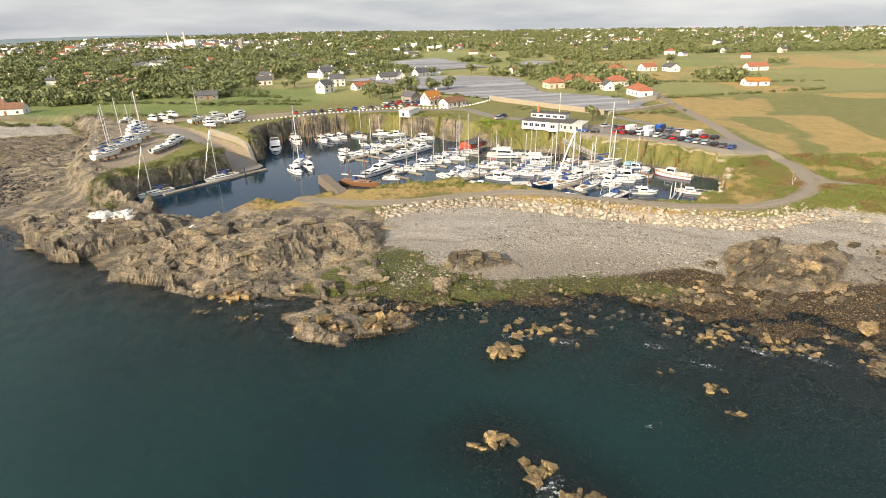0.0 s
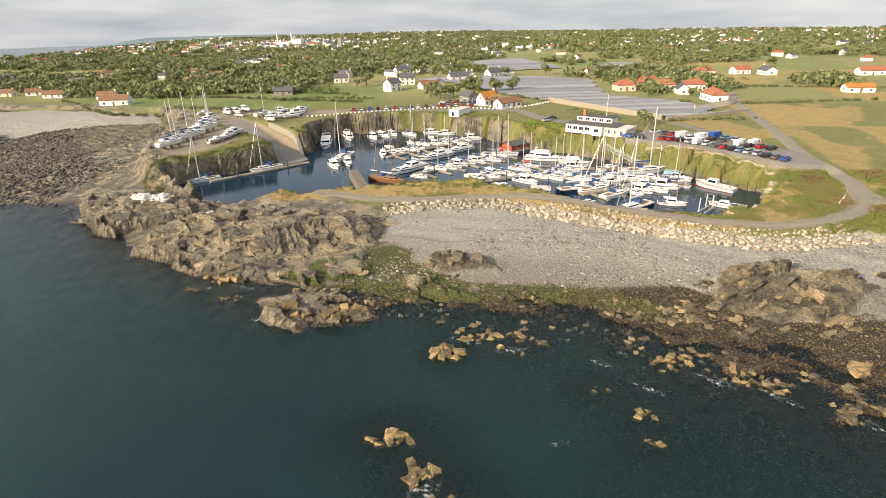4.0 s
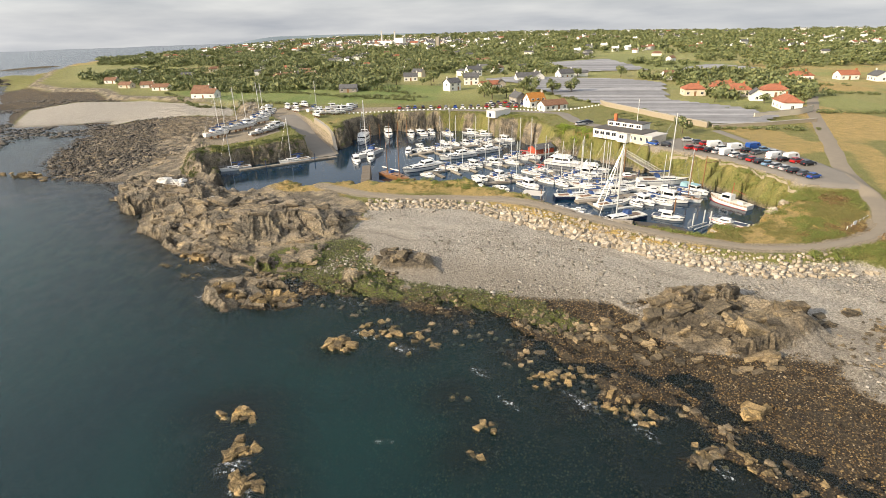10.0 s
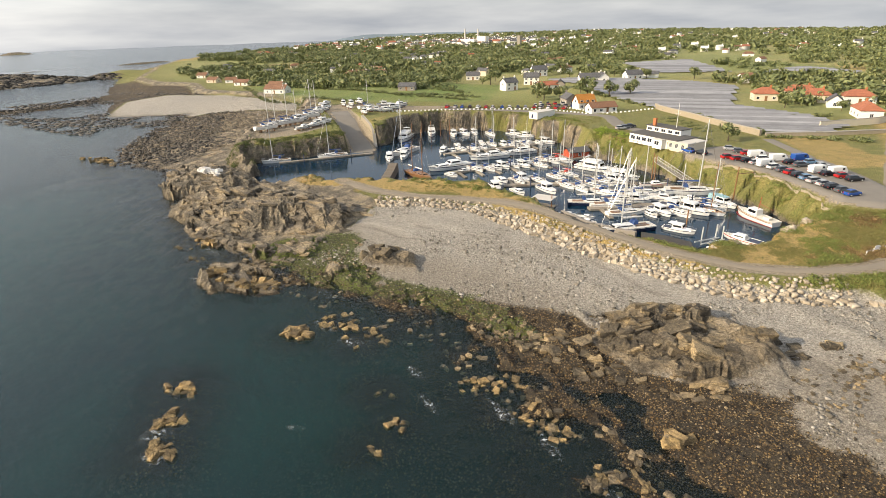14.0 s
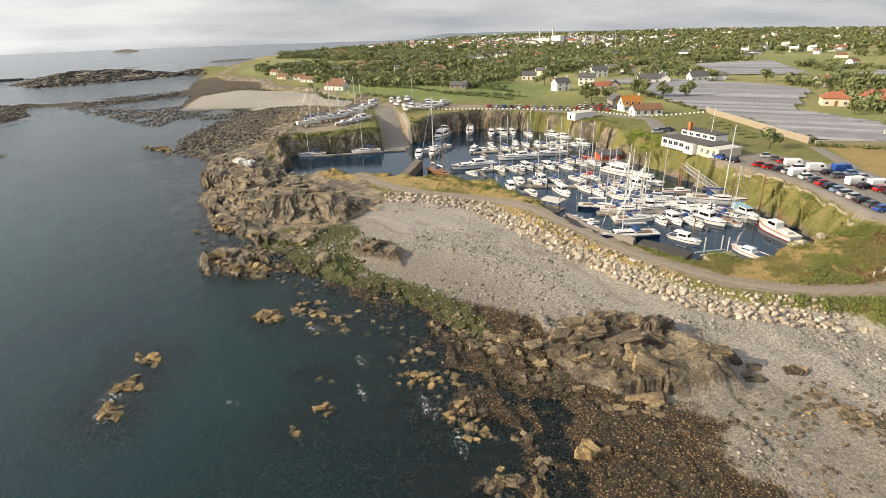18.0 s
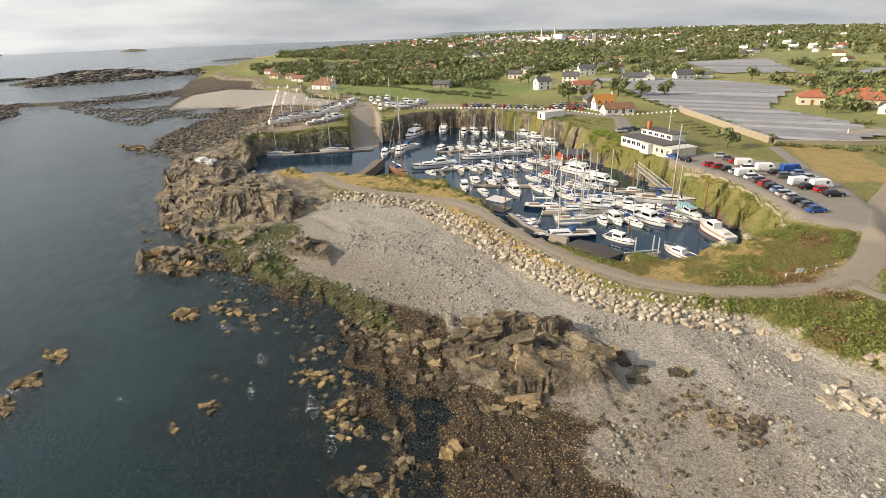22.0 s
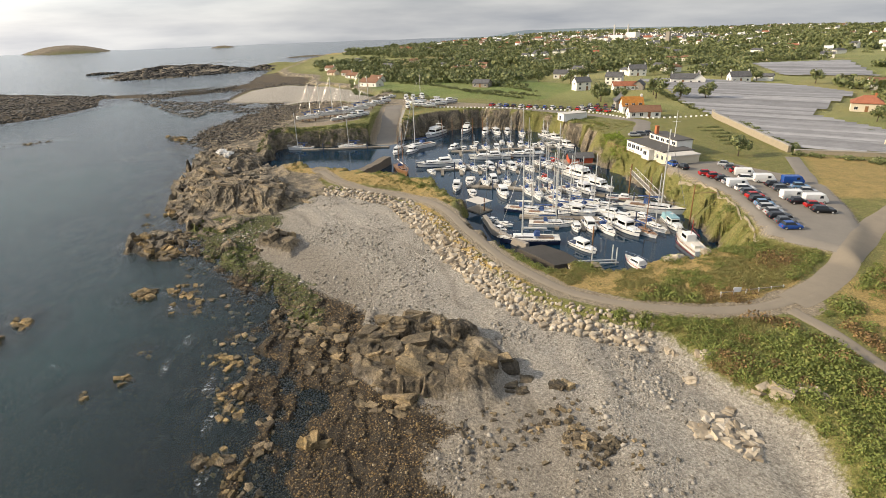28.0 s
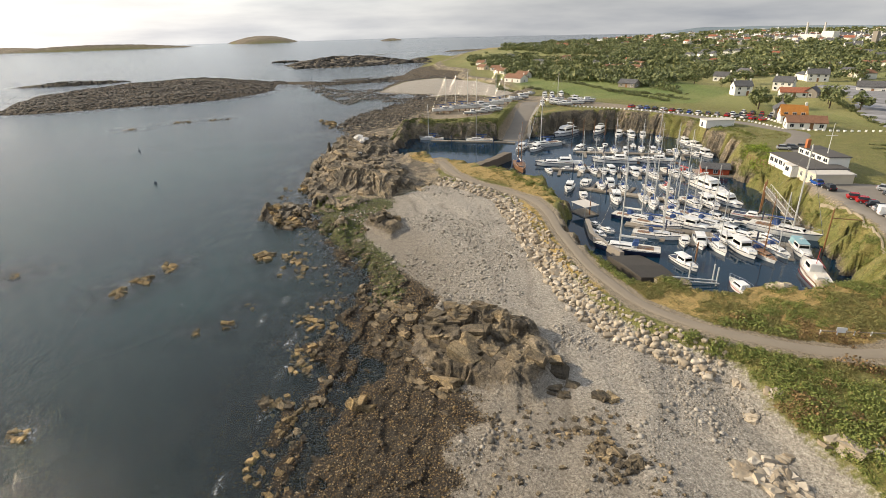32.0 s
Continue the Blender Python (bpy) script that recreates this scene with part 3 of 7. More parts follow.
    z = np.where((slip > 0.01), z + slip * (np.clip(-0.6 + run * 0.128, -4, 7.0) - z), z)
    level = blob(px, py, CAR_PARK, 2.0)
    z = z + level * (8.2 - z) * (pit > 4)
    # cover
    steep_rock = np.clip(wall * smooth(-0.15, 0.25, fbm(px, py, 6, 3) - 0.32) * (1 - slip), 0, 1)
    rock = np.clip(np.maximum.reduce([rocky * (1 - 0.8 * smooth(0.50, 0.60, fbm(px, py, 12, 3)) * smooth(4.3, 5.3, z) * smooth(100, 106, py)), out, slab, steep_rock, coastal * 0.75, reef * 0.15, isle * 0.7, (px < -400) * (shore < -30) * (z > 0.1) * 0.75,
                                      left * 0.5]), 0, 1)
    cove = blob(px, py, FAR_BEACH, 5)
    shingle = (1 - rise) * (1 - rocky) * smooth(-16, -10, px) + cove
    rock = np.maximum(rock, (1 - rise) * (1 - smooth(-16, -10, px)) * smooth(-135, -120, px)) * (1 - cove)
    weed_c = np.clip(np.maximum.reduce([weed * (1 - smooth(1.0, 2.2, z)), left * 0.75 * (1 - cove), (shore > -3) * (1 - rise) * smooth(-150, -200, px) * smooth(-460, -400, px) * 0.8 * (1 - cove), reef * 1.6, isle * (1 - smooth(2, 3.5, z)), (shore < 0.5) * (px > -500) * (isle < 0.4) * 0.7]), 0, 1) * (1 - out * 0.8)
    algae = (1 - smooth(0.9, 2.0, z)) * np.maximum(blob(px, py, GREEN, 2.5), blob(px, py, GREEN_2, 1.2)) * (0.25 + 0.75 * smooth(0.36, 0.52, fbm(px, py, 5, 3)))
    meadow = smooth(82, 100, px) * smooth(110, 130, py) * (1 - smooth(380, 600, py)) * smooth(0.40, 0.56, fbm(px, py, 55, 4))
    rim = smooth(3.0, 6, pit) * (1 - smooth(9, 16, pit)) * (0.12 + 0.5 * (1 - smooth(126, 136, py)) + 0.45 * fbm(px, py, 14, 3)) * near
    strip = blob(px, py, [(46, 112), (56, 108.5), (66, 107.5), (78, 112.5), (86, 122), (86, 134), (74, 139), (66, 130), (58, 123), (46, 118)], 1.5)
    moor_field = blob(px, py, [(62, 202), (81, 208), (95, 230), (112, 262), (140, 234), (99, 142), (91, 140), (92, 175), (86, 172), (78, 166)], 3) * 0.6 * smooth(0.40, 0.56, fbm(px, py, 18, 3))
    heath = np.clip(np.maximum.reduce([meadow, strip, moor_field, rim, coastal * 0.5, isle * 0.3, smooth(0.60, 0.68, fbm(px + 400, py, 90, 3)) * smooth(230, 300, py) * 0.9]), 0, 1)
    path = dist_line(px, py, FOOTPATH)
    dirt = np.clip(np.maximum.reduce([(1 - smooth(1.2, 3.2, path)) * 0.85, blob(px, py, YARD, 2), 1 - smooth(2.5, 4.5, np.hypot(px - 87.5, py - 122.5)), blob(px, py, CAR_PARK, 1.5), slip * smooth(0, 12, run)]), 0, 1)
    crop = blob(px, py, [(-245, 268), (-165, 232), (-110, 226), (-58, 232), (-52, 246), (-70, 300), (-160, 300), (-215, 300)], 3) * 0.8
    wet = np.clip(np.maximum((1 - smooth(0.0, 0.45, z)) * (shore > -40), reef * (1 - smooth(2.5, 4, z))), 0, 1)
    wet = np.maximum(wet, 0.72 * (1 - smooth(10, 24, shore + 8 * wob)) * shingle * near)
    wet = np.maximum(wet, 0.62 * smooth(-11, -17, inland + 3 * wob) * shingle * near * smooth(28, 55, px))
    wet = np.maximum(wet, 0.6 * (px < -650) * (shore < -30))
    wrack = near * shingle * (1 - rise) * np.maximum(np.exp(-((shore - 27.5 - 6 * wob) / 0.5) ** 2), np.exp(-((shore - 22 - 9 * wob) / 0.35) ** 2)) * smooth(0.45, 0.6, fbm(px, py, 4, 3)) * 0.35
    farm = np.clip(smooth(236, 262, py) * smooth(10, 40, inland) * (1 - meadow), 0, 1)
    return z, dict(wrack=wrack, farm=farm, rock=rock, shingle=shingle, weed=weed_c, algae=algae, heath=heath, dirt=dirt, crop=crop, wet=wet)


def height(px, py):
    return masks(px, py)[0]


def axis(spans, far_lo, far_hi, grow):
    """Even steps in each span, then wider and wider ones out to both ends."""
    core = np.concatenate([np.arange(a, b - 1e-6, step) for a, b, step in spans])
    left, right = [], []
    v, s = spans[0][0], spans[0][2]
    while v > far_lo:
        s *= grow
        v -= s
        left.append(v)
    v, s = spans[-1][1], spans[-1][2]
    right.append(v)
    while v < far_hi:
        s *= grow
        v += s
        right.append(v)
    return np.concatenate([left[::-1], core, right])


def sheet(name, xs, ys, zfun, keep=None):
    gx, gy = np.meshgrid(xs, ys)
    z = zfun(gx, gy)
    n, m = gx.shape
    idx = np.arange(n * m).reshape(n, m)
    quads = np.stack([idx[:-1, :-1], idx[:-1, 1:], idx[1:, 1:], idx[1:, :-1]], -1).reshape(-1, 4)
    if keep is not None:
        cx = (gx[:-1, :-1] + gx[1:, 1:]).ravel() / 2
        cy = (gy[:-1, :-1] + gy[1:, 1:]).ravel() / 2
        quads = quads[keep(cx, cy)]
    me = bpy.data.meshes.new(name)
    me.vertices.add(n * m)
    me.vertices.foreach_set("co", np.stack([gx, gy, z], -1).astype(np.float32).ravel())
    me.loops.add(quads.size)
    me.loops.foreach_set("vertex_index", quads.ravel().astype(np.int32))
    me.polygons.add(len(quads))
    me.polygons.foreach_set("loop_start", np.arange(0, quads.size, 4, dtype=np.int32))
    me.polygons.foreach_set("use_smooth", np.ones(len(quads), bool))
    me.update(calc_edges=True)
    return me, gx, gy, z


def layered(me, gx, gy, z, rock):
    """Steep rock steps in and out in tilted layers instead of dropping straight."""
    dzy, dzx = np.gradient(z, gy[:, 0], gx[0])
    steep = np.hypot(dzx, dzy) + 1e-6
    phase = z * 1.5 + 0.10 * gx + 0.07 * gy + 1.6 * fbm(gx, gy, 3.0, 2)
    saw = phase - np.floor(phase)
    push = (np.where(saw < 0.75, saw / 0.75, (1 - saw) / 0.25) - 0.5) * 0.5 * np.clip(steep - 0.5, 0, 1) * rock
    jx, jy = (vnoise(gx, gy, 1.4) - 0.5) * 0.25 * rock, (vnoise(gx + 70, gy, 1.4) - 0.5) * 0.25 * rock
    co = np.stack([gx - dzx / steep * push + jx, gy - dzy / steep * push + jy, z], -1)
    me.vertices.foreach_set("co", co.astype(np.float32).ravel())
    me.update()


def store(me, key, values):
    me.attributes.new(key, "FLOAT", "POINT").data.foreach_set("value", np.asarray(values, np.float32).ravel())


RADIUS = 1800
GX = axis([(-132, -92, 0.55), (-92, 84, 0.34), (84, 120, 0.5)], -2000, 2000, 1.045)
GY = axis([(40, 54, 0.5), (54, 118, 0.32), (118, 222, 0.55)], -2000, 2000, 1.045)


def in_reach(a, b):
    return (a - 60) ** 2 + b ** 2 < RADIUS ** 2


cover = {}


def keep_cover(px, py):
    z, found = masks(px, py)
    cover.update(found)
    return z


me, gx, gy, gz = sheet("ground", GX, GY, keep_cover, in_reach)


def at_ground(x, y):
    """Height of the built ground at a place."""
    i, j = int(np.clip(np.searchsorted(GX, x) - 1, 0, len(GX) - 2)), int(np.clip(np.searchsorted(GY, y) - 1, 0, len(GY) - 2))
    u, v = (x - GX[i]) / (GX[i + 1] - GX[i]), (y - GY[j]) / (GY[j + 1] - GY[j])
    return float((gz[j, i] * (1 - u) + gz[j, i + 1] * u) * (1 - v) + (gz[j + 1, i] * (1 - u) + gz[j + 1, i + 1] * u) * v)


for key, values in cover.items():
    store(me, key, values)
near_rock = np.clip(np.maximum(cover["rock"], 0.6 * cover["weed"]), 0, 1) * (gx > -128) * (gx < 118) * (gy > 42) * (gy < 220)
layered(me, gx, gy, gz, near_rock)
# broken rock keeps its hard edges
hard = np.maximum(cover["rock"], cover["weed"] * (np.abs(gx) < 140)).ravel() > 0.45
ids = np.empty(len(me.loops), np.int32)
me.loops.foreach_get("vertex_index", ids)
me.polygons.foreach_set("use_smooth", ~hard[ids.reshape(-1, 4)[:, 0]])
me.materials.append(M_GROUND)
ground = tagged(new("ground", me), "rocky coast with shingle beach, grass and fields", "ground", kind="structure")

me, sx, sy, sz = sheet("water", axis([(-132, 122, 1.0)], -2000, 2000, 1.05), axis([(10, 140, 1.0)], -2000, 2000, 1.05), lambda a, b: a * 0,
                       lambda a, b: in_reach(a, b) & (dist_poly(a, b, MARINA) > 4))
store(me, "murk", 0.08 + 0.92 * (1 - np.exp(np.minimum(height(sx, sy), 0) / 2.9)))
me.materials.append(M_SEA)
sea = tagged(new("water", me), "calm blue-green sea with small ripples", "sea", kind="structure")

me, sx, sy, sz = sheet("marina_water", np.arange(-80, 80, 1.0), np.arange(110, 222, 1.0), lambda a, b: a * 0 + 1.0, lambda a, b: dist_poly(a, b, MARINA) < 4.5)
me.materials.append(M_BASIN)
basin = tagged(new("marina_water", me), "still dark blue water of the quarry marina", "water", kind="structure")
# ---- helpers for things ----


def part(name, bm, material, parent, label=""):
    """Links a bmesh, or a ready mesh, as one object under a thing or a part."""
    if isinstance(bm, bmesh.types.BMesh):
        me = bpy.data.meshes.new(name)
        bm.to_mesh(me)
        bm.free()
    else:
        me = bm
    if material is not None and not me.materials:
        me.materials.append(material)
    ob = new(name, me)
    ob.parent = parent
    if label:
        ob["label"] = label
    return ob


def stone_mesh(name, seed, points=13, flat=0.7, material=None, rugged=0.0):
    """An angular stone about 2 m across: the hull of random points."""
    rng = random.Random(seed)
    bm = bmesh.new()
    for k in range(8):
        v = Vector((k & 1, k >> 1 & 1, k >> 2)) * 2 - Vector((1, 1, 1))
        bm.verts.new((v.x * rng.uniform(0.5, 1.0), v.y * rng.uniform(0.5, 1.0), v.z * rng.uniform(0.6, 1.0) * flat))
    for _ in range(points - 9):
        v = Vector((rng.uniform(-1, 1), rng.uniform(-1, 1), rng.uniform(-1, 1)))
        k = max(abs(v.x), abs(v.y), abs(v.z))
        v = v / k * rng.uniform(0.75, 1.0) * 0.5 + v.normalized() * 0.5
        bm.verts.new((v.x, v.y, v.z * flat))
    hull = bmesh.ops.convex_hull(bm, input=bm.verts)
    bmesh.ops.delete(bm, geom=[g for g in hull["geom_interior"] if isinstance(g, bmesh.types.BMVert)], context="VERTS")
    bmesh.ops.recalc_face_normals(bm, faces=bm.faces)
    if rugged:
        bmesh.ops.triangulate(bm, faces=bm.faces)
        bmesh.ops.subdivide_edges(bm, edges=bm.edges, cuts=2, use_grid_fill=True)
        for v in bm.verts:
            o = Vector((seed * 3.1, seed * 1.7, 0))
            d = noise.noise(v.co * 1.3 + o) * 0.30 + noise.noise(v.co * 3.1 + o) * 0.16
            v.co += v.co.normalized() * d * rugged
        bmesh.ops.triangulate(bm, faces=bm.faces)
    me = bpy.data.meshes.new(name)
    bm.to_mesh(me)
    bm.free()
    me.materials.append(material)
    return me


def place_piece(name, me, parent, loc, size, rng, tilt=0.4, turn=None):
    ob = new(name, me)
    ob.parent = parent
    ob.location = loc
    ob.rotation_euler = (rng.uniform(-tilt, tilt), rng.uniform(-tilt, tilt), rng.uniform(0, 6.28) if turn is None else turn + rng.uniform(-0.3, 0.3))
    ob.scale = size
    return ob


def thing(name, loc=(0, 0, 0), label="", category="", group="", rz=0.0):
    ob = new(name)
    ob.location = loc
    ob.rotation_euler = (0, 0, rz)
    return tagged(ob, label, category, group)


def joined(name, meshes, rows, material, more=()):
    """Many small copies in one mesh. rows: x, y, z, sx, sy, sz, turn, which."""
    datas = []
    for me in meshes:
        co = np.empty(len(me.vertices) * 3, np.float32)
        me.vertices.foreach_get("co", co)
        faces = [tuple(p.vertices) for p in me.polygons]
        tri = [(f[0], f[i], f[i + 1]) for f in faces for i in range(1, len(f) - 1)]
        kind = [p.material_index for p in me.polygons for _ in range(len(p.vertices) - 2)]
        datas.append((co.reshape(-1, 3), np.array(tri), np.array(kind, np.int32)))
    vs, fs, ks, base = [], [], [], 0
    for x, y, z, a, b, c, turn, k in rows:
        co, tri, kind = datas[int(k) % len(datas)]
        ks.append(kind)
        ct, st = math.cos(turn), math.sin(turn)
        p = co * (a, b, c)
        vs.append(np.stack([p[:, 0] * ct - p[:, 1] * st + x, p[:, 0] * st + p[:, 1] * ct + y, p[:, 2] + z], -1))
        fs.append(tri + base)
        base += len(co)
    v, f = np.concatenate(vs).astype(np.float32), np.concatenate(fs).astype(np.int32)
    me = bpy.data.meshes.new(name)
    me.vertices.add(len(v))
    me.vertices.foreach_set("co", v.ravel())
    me.loops.add(f.size)
    me.loops.foreach_set("vertex_index", f.ravel())
    me.polygons.add(len(f))
    me.polygons.foreach_set("loop_start", np.arange(0, f.size, 3, dtype=np.int32))
    me.polygons.foreach_set("material_index", np.concatenate(ks))
    me.update(calc_edges=True)
    for m in (material, *more):
        me.materials.append(m)
    return me


def on_line(line, s):
    for (ax, ay), (bx, by) in zip(line, line[1:]):
        d = math.hypot(bx - ax, by - ay)
        if s <= d:
            return ax + (bx - ax) * s / d, ay + (by - ay) * s / d, -(by - ay) / d, (bx - ax) / d
        s -= d
    return bx, by, -(by - ay) / d, (bx - ax) / d


STONES = [stone_mesh("stone", 100 + k, 10 + k % 4, 0.75, M_ARMOUR, 0.18) for k in range(10)]
ROUND = [stone_mesh("slab", 150 + k, 16, 0.42, M_ARMOUR, 0.7) for k in range(6)]
for me in ROUND:
    me.polygons.foreach_set("use_smooth", [True] * len(me.polygons))
PALE = [stone_mesh("pale_rock", 170 + k, 13 + k % 4, 0.6, M_ARMOUR, 0.9) for k in range(6)]
CRAGS = [stone_mesh("crag", 200 + k, 9 + k % 5, 0.6, M_ROCK, 0.3) for k in range(10)]
TIDE_STONES = [stone_mesh("tide_stone", 300 + k, 10 + k % 5, 0.7, M_TIDE, 0.4) for k in range(10)]
SEA_STONES = [stone_mesh("sea_stone", 500 + k, 10 + k % 5, 0.8, M_SEAROCK, 0.55) for k in range(8)]
SMALL = [stone_mesh("small_stone", 400 + k, 8, 0.7, M_PEBBLE) for k in range(6)]

# ---- rock armour along the top of the beach ----
rng = random.Random(11)
armour = thing("rock_armour", (20, 110, 3), "bank of pale granite boulders along the top of the beach", "rock armour")
rest, count = [], 0
ARM = BEACH_TOP[2:10]
length = sum(math.dist(a, b) for a, b in zip(ARM, ARM[1:]))
cells = []
s = 1.0
while s < length - 1:
    for k in range(7):
        cells.append((s + rng.uniform(-0.4, 0.4), -0.6 + k * 0.74 + rng.uniform(-0.35, 0.35)))
    s += 0.74
for s, off in cells:
    x, y, nx, ny = on_line(ARM, s)
    x, y = x + nx * off, y + ny * off
    big = (0.26 + 0.42 * rng.random() ** 1.4) * (1.1 if off < 2 else 0.8) * (0.85 if x > 58 else 1.0)
    z = at_ground(x, y) + big * 0.2
    if x > 18 and count < 300:
        ob = place_piece("boulder", rng.choice(STONES), armour, (x - 20, y - 110, z - 3), (big * rng.uniform(0.8, 1.25), big * rng.uniform(0.6, 0.95), big * rng.uniform(0.7, 1.0)), rng, 0.6)
        count += 1
    else:
        rest.append((x, y, z, big * rng.uniform(0.8, 1.25), big * rng.uniform(0.6, 0.95), big * 0.85, rng.uniform(0, 6.28), rng.randrange(10)))
tagged(new("armour_stones", joined("armour_stones", STONES, rest, M_ARMOUR)), "pale granite boulders heaped along the beach top", "rocks", kind="stuff")
# ---- rocks of the headland, the ledges and the sea ----


def rock_group(name, label, spots, meshes, seed, category="rocks", turn=None, sink=0.12, stretch=1.0):
    """spots: x, y, reach x, reach y, how many, size."""
    rng = random.Random(seed)
    x0, y0 = spots[0][0], spots[0][1]
    z0 = at_ground(x0, y0)
    root = thing(name, (x0, y0, z0), label, category)
    for x, y, rx, ry, n, size in spots:
        for _ in range(n):
            a, r = rng.uniform(0, 6.28), math.sqrt(rng.random())
            px, py = x + rx * r * math.cos(a), y + ry * r * math.sin(a)
            k = size * rng.uniform(0.6, 1.25)
            z = max(at_ground(px, py), -0.25)
            place_piece("boulder", rng.choice(meshes), root, (px - x0, py - y0, z + k * sink - z0), (k * rng.uniform(0.8, 1.4) * stretch, k * rng.uniform(0.6, 1.0), k * rng.uniform(0.55, 0.95)), rng, 0.35, turn)
    return root


rock_group("rocky_headland", "craggy brown granite headland beside the marina entrance",
           [(-70, 106, 11, 8, 26, 1.2), (-50, 94, 9, 6, 24, 1.3), (-36, 95, 9, 6, 30, 1.4), (-22, 97, 8, 7, 26, 1.2), (-40, 88, 12, 4, 28, 1.1), (-30, 81.5, 14, 2.6, 34, 0.9), (-15, 84, 5, 5, 18, 0.8),
            (-16, 104, 5, 4, 10, 0.9), (-58, 91, 6, 4, 14, 1.1), (-80, 104, 7, 4, 16, 1.2)],
           CRAGS, 3, "headland", 0.35, -0.12, 1.5)
rock_group("rock_outcrop", "weathered brown rock outcrop rising from the shingle beach",
           [(52, 81, 5, 4, 6, 1.2), (60, 80, 7, 4.0, 10, 1.5), (65, 86, 4, 3.5, 6, 1.2), (56, 87, 5, 2.5, 5, 1.1), (70, 87, 3, 2, 8, 0.6), (74.5, 89.8, 1.6, 0.8, 5, 0.8), (44, 78, 6, 4, 16, 0.8), (62, 74.5, 6, 2, 14, 0.7), (57, 83, 8, 5, 34, 0.8), (48, 74, 7, 3, 24, 0.6), (38, 76, 5, 3, 20, 0.5)],
           TIDE_STONES, 4, "rocks", 0.5, -0.12, 1.2)
rock_group("dark_slab", "dark jagged slab on the shingle", [(4, 88.5, 4, 3, 9, 1.2)], TIDE_STONES, 5)
rock_group("yellow_rocks", "low lichen-yellow rocks on the shingle", [(82.5, 83.5, 2.6, 2.6, 34, 0.32), (77, 81.5, 1.0, 2.4, 14, 0.28), (86, 86, 3, 2, 18, 0.26), (84.3, 85.3, 0.8, 0.8, 5, 0.6), (79, 86, 4, 3, 26, 0.24)], TIDE_STONES, 6)
rock_group("yellow_boulder", "big lichen-yellow boulder on the shingle", [(74.8, 89.0, 0.6, 0.3, 2, 1.3)], TIDE_STONES, 8, "boulder", 0.2)
rock_group("pale_rock_pile", "rounded slabs of pale bare rock at the foot of the bank",
           [(90.6, 95.6, 2.6, 1.2, 22, 0.7), (92.0, 93.8, 2.2, 1.5, 26, 0.65), (89.2, 93.2, 1.2, 0.9, 8, 0.6), (80.8, 103.4, 0.9, 0.4, 3, 1.0), (84.8, 100, 1.1, 0.5, 5, 0.6), (84, 104.6, 0.7, 1.2, 4, 0.6),
            (90, 98.6, 1.0, 0.8, 3, 0.6), (93.2, 101.2, 1.0, 0.8, 4, 0.9), (95.2, 103, 1.2, 0.6, 4, 0.95), (91.3, 101.5, 1, 0.5, 2, 0.6)], PALE, 7, sink=-0.1)
rock_group("quarry_edge_rocks", "pale rocks along the grassy quarry edge",
           [(62.5, 117, 1.6, 1.2, 12, 0.8), (66, 121, 1.4, 1.4, 12, 0.9), (69.3, 125.5, 1.2, 1.6, 12, 0.8), (71.5, 131, 1.0, 1.6, 8, 0.7), (57, 113.6, 2.6, 0.8, 6, 0.5)], PALE, 10, sink=0.0)
rock_group("shore_crags", "broken brown rock below the boat yard", [(-95, 121, 7, 5, 22, 1.0), (-106, 136, 6, 8, 22, 1.0), (-114, 158, 5, 10, 16, 0.9), (-84, 120, 6, 4, 14, 0.9)], CRAGS, 9, "rocks", 0.45, -0.1)
for k, spot in enumerate(SEA_ROCKS):
    spot = (spot[0], spot[1], spot[2] * 1.1, spot[3] * 1.1, int(spot[4] * 2.3), spot[5] * 0.6)
    rock_group("sea_rocks", "yellow-brown rocks standing out of shallow sea", [spot], SEA_STONES, 40 + k)["group"] = "rocks in the sea"

rock_group("fringe_rocks", "broken brown rocks strewn along the low tide edge",
           [(0, 73.5, 8, 2.5, 20, 0.5), (12, 71.5, 8, 3.5, 16, 0.45), (24, 70.5, 7, 4, 16, 0.45), (33, 68, 6, 4, 16, 0.45), (42, 65, 6, 3, 14, 0.45), (50, 62.5, 6, 3, 14, 0.45), (-14, 76, 6, 2.5, 18, 0.55), (20, 78, 9, 3, 26, 0.35), (35, 77, 6, 3, 26, 0.4),
            (2, 82, 6, 4, 22, 0.35), (-5, 88, 3, 5, 14, 0.4)], TIDE_STONES, 13)
rock_group("tide_boulders", "loose tan boulders at the edge of the tide", [(60.6, 65.3, 0.5, 0.4, 2, 0.8), (54.6, 55.8, 1.4, 0.8, 5, 0.55), (57.5, 61.3, 1.2, 0.8, 6, 0.5), (56.4, 57.7, 1.0, 0.8, 5, 0.6), (62.5, 57.5, 2, 1.2, 8, 0.45), (81.4, 84.3, 2.4, 1.2, 16, 0.5), (78.1, 85.1, 2.5, 1.5, 16, 0.4), (74, 80, 4, 4, 30, 0.26), (80, 76, 6, 5, 40, 0.24)], TIDE_STONES, 12)
M_REEF = by_piece("reef_rock", [(0.0, (0.035, 0.032, 0.028)), (0.6, (0.08, 0.07, 0.055)), (1.0, (0.17, 0.145, 0.11))], 0.85, 0.05, 0.5, 0.4)
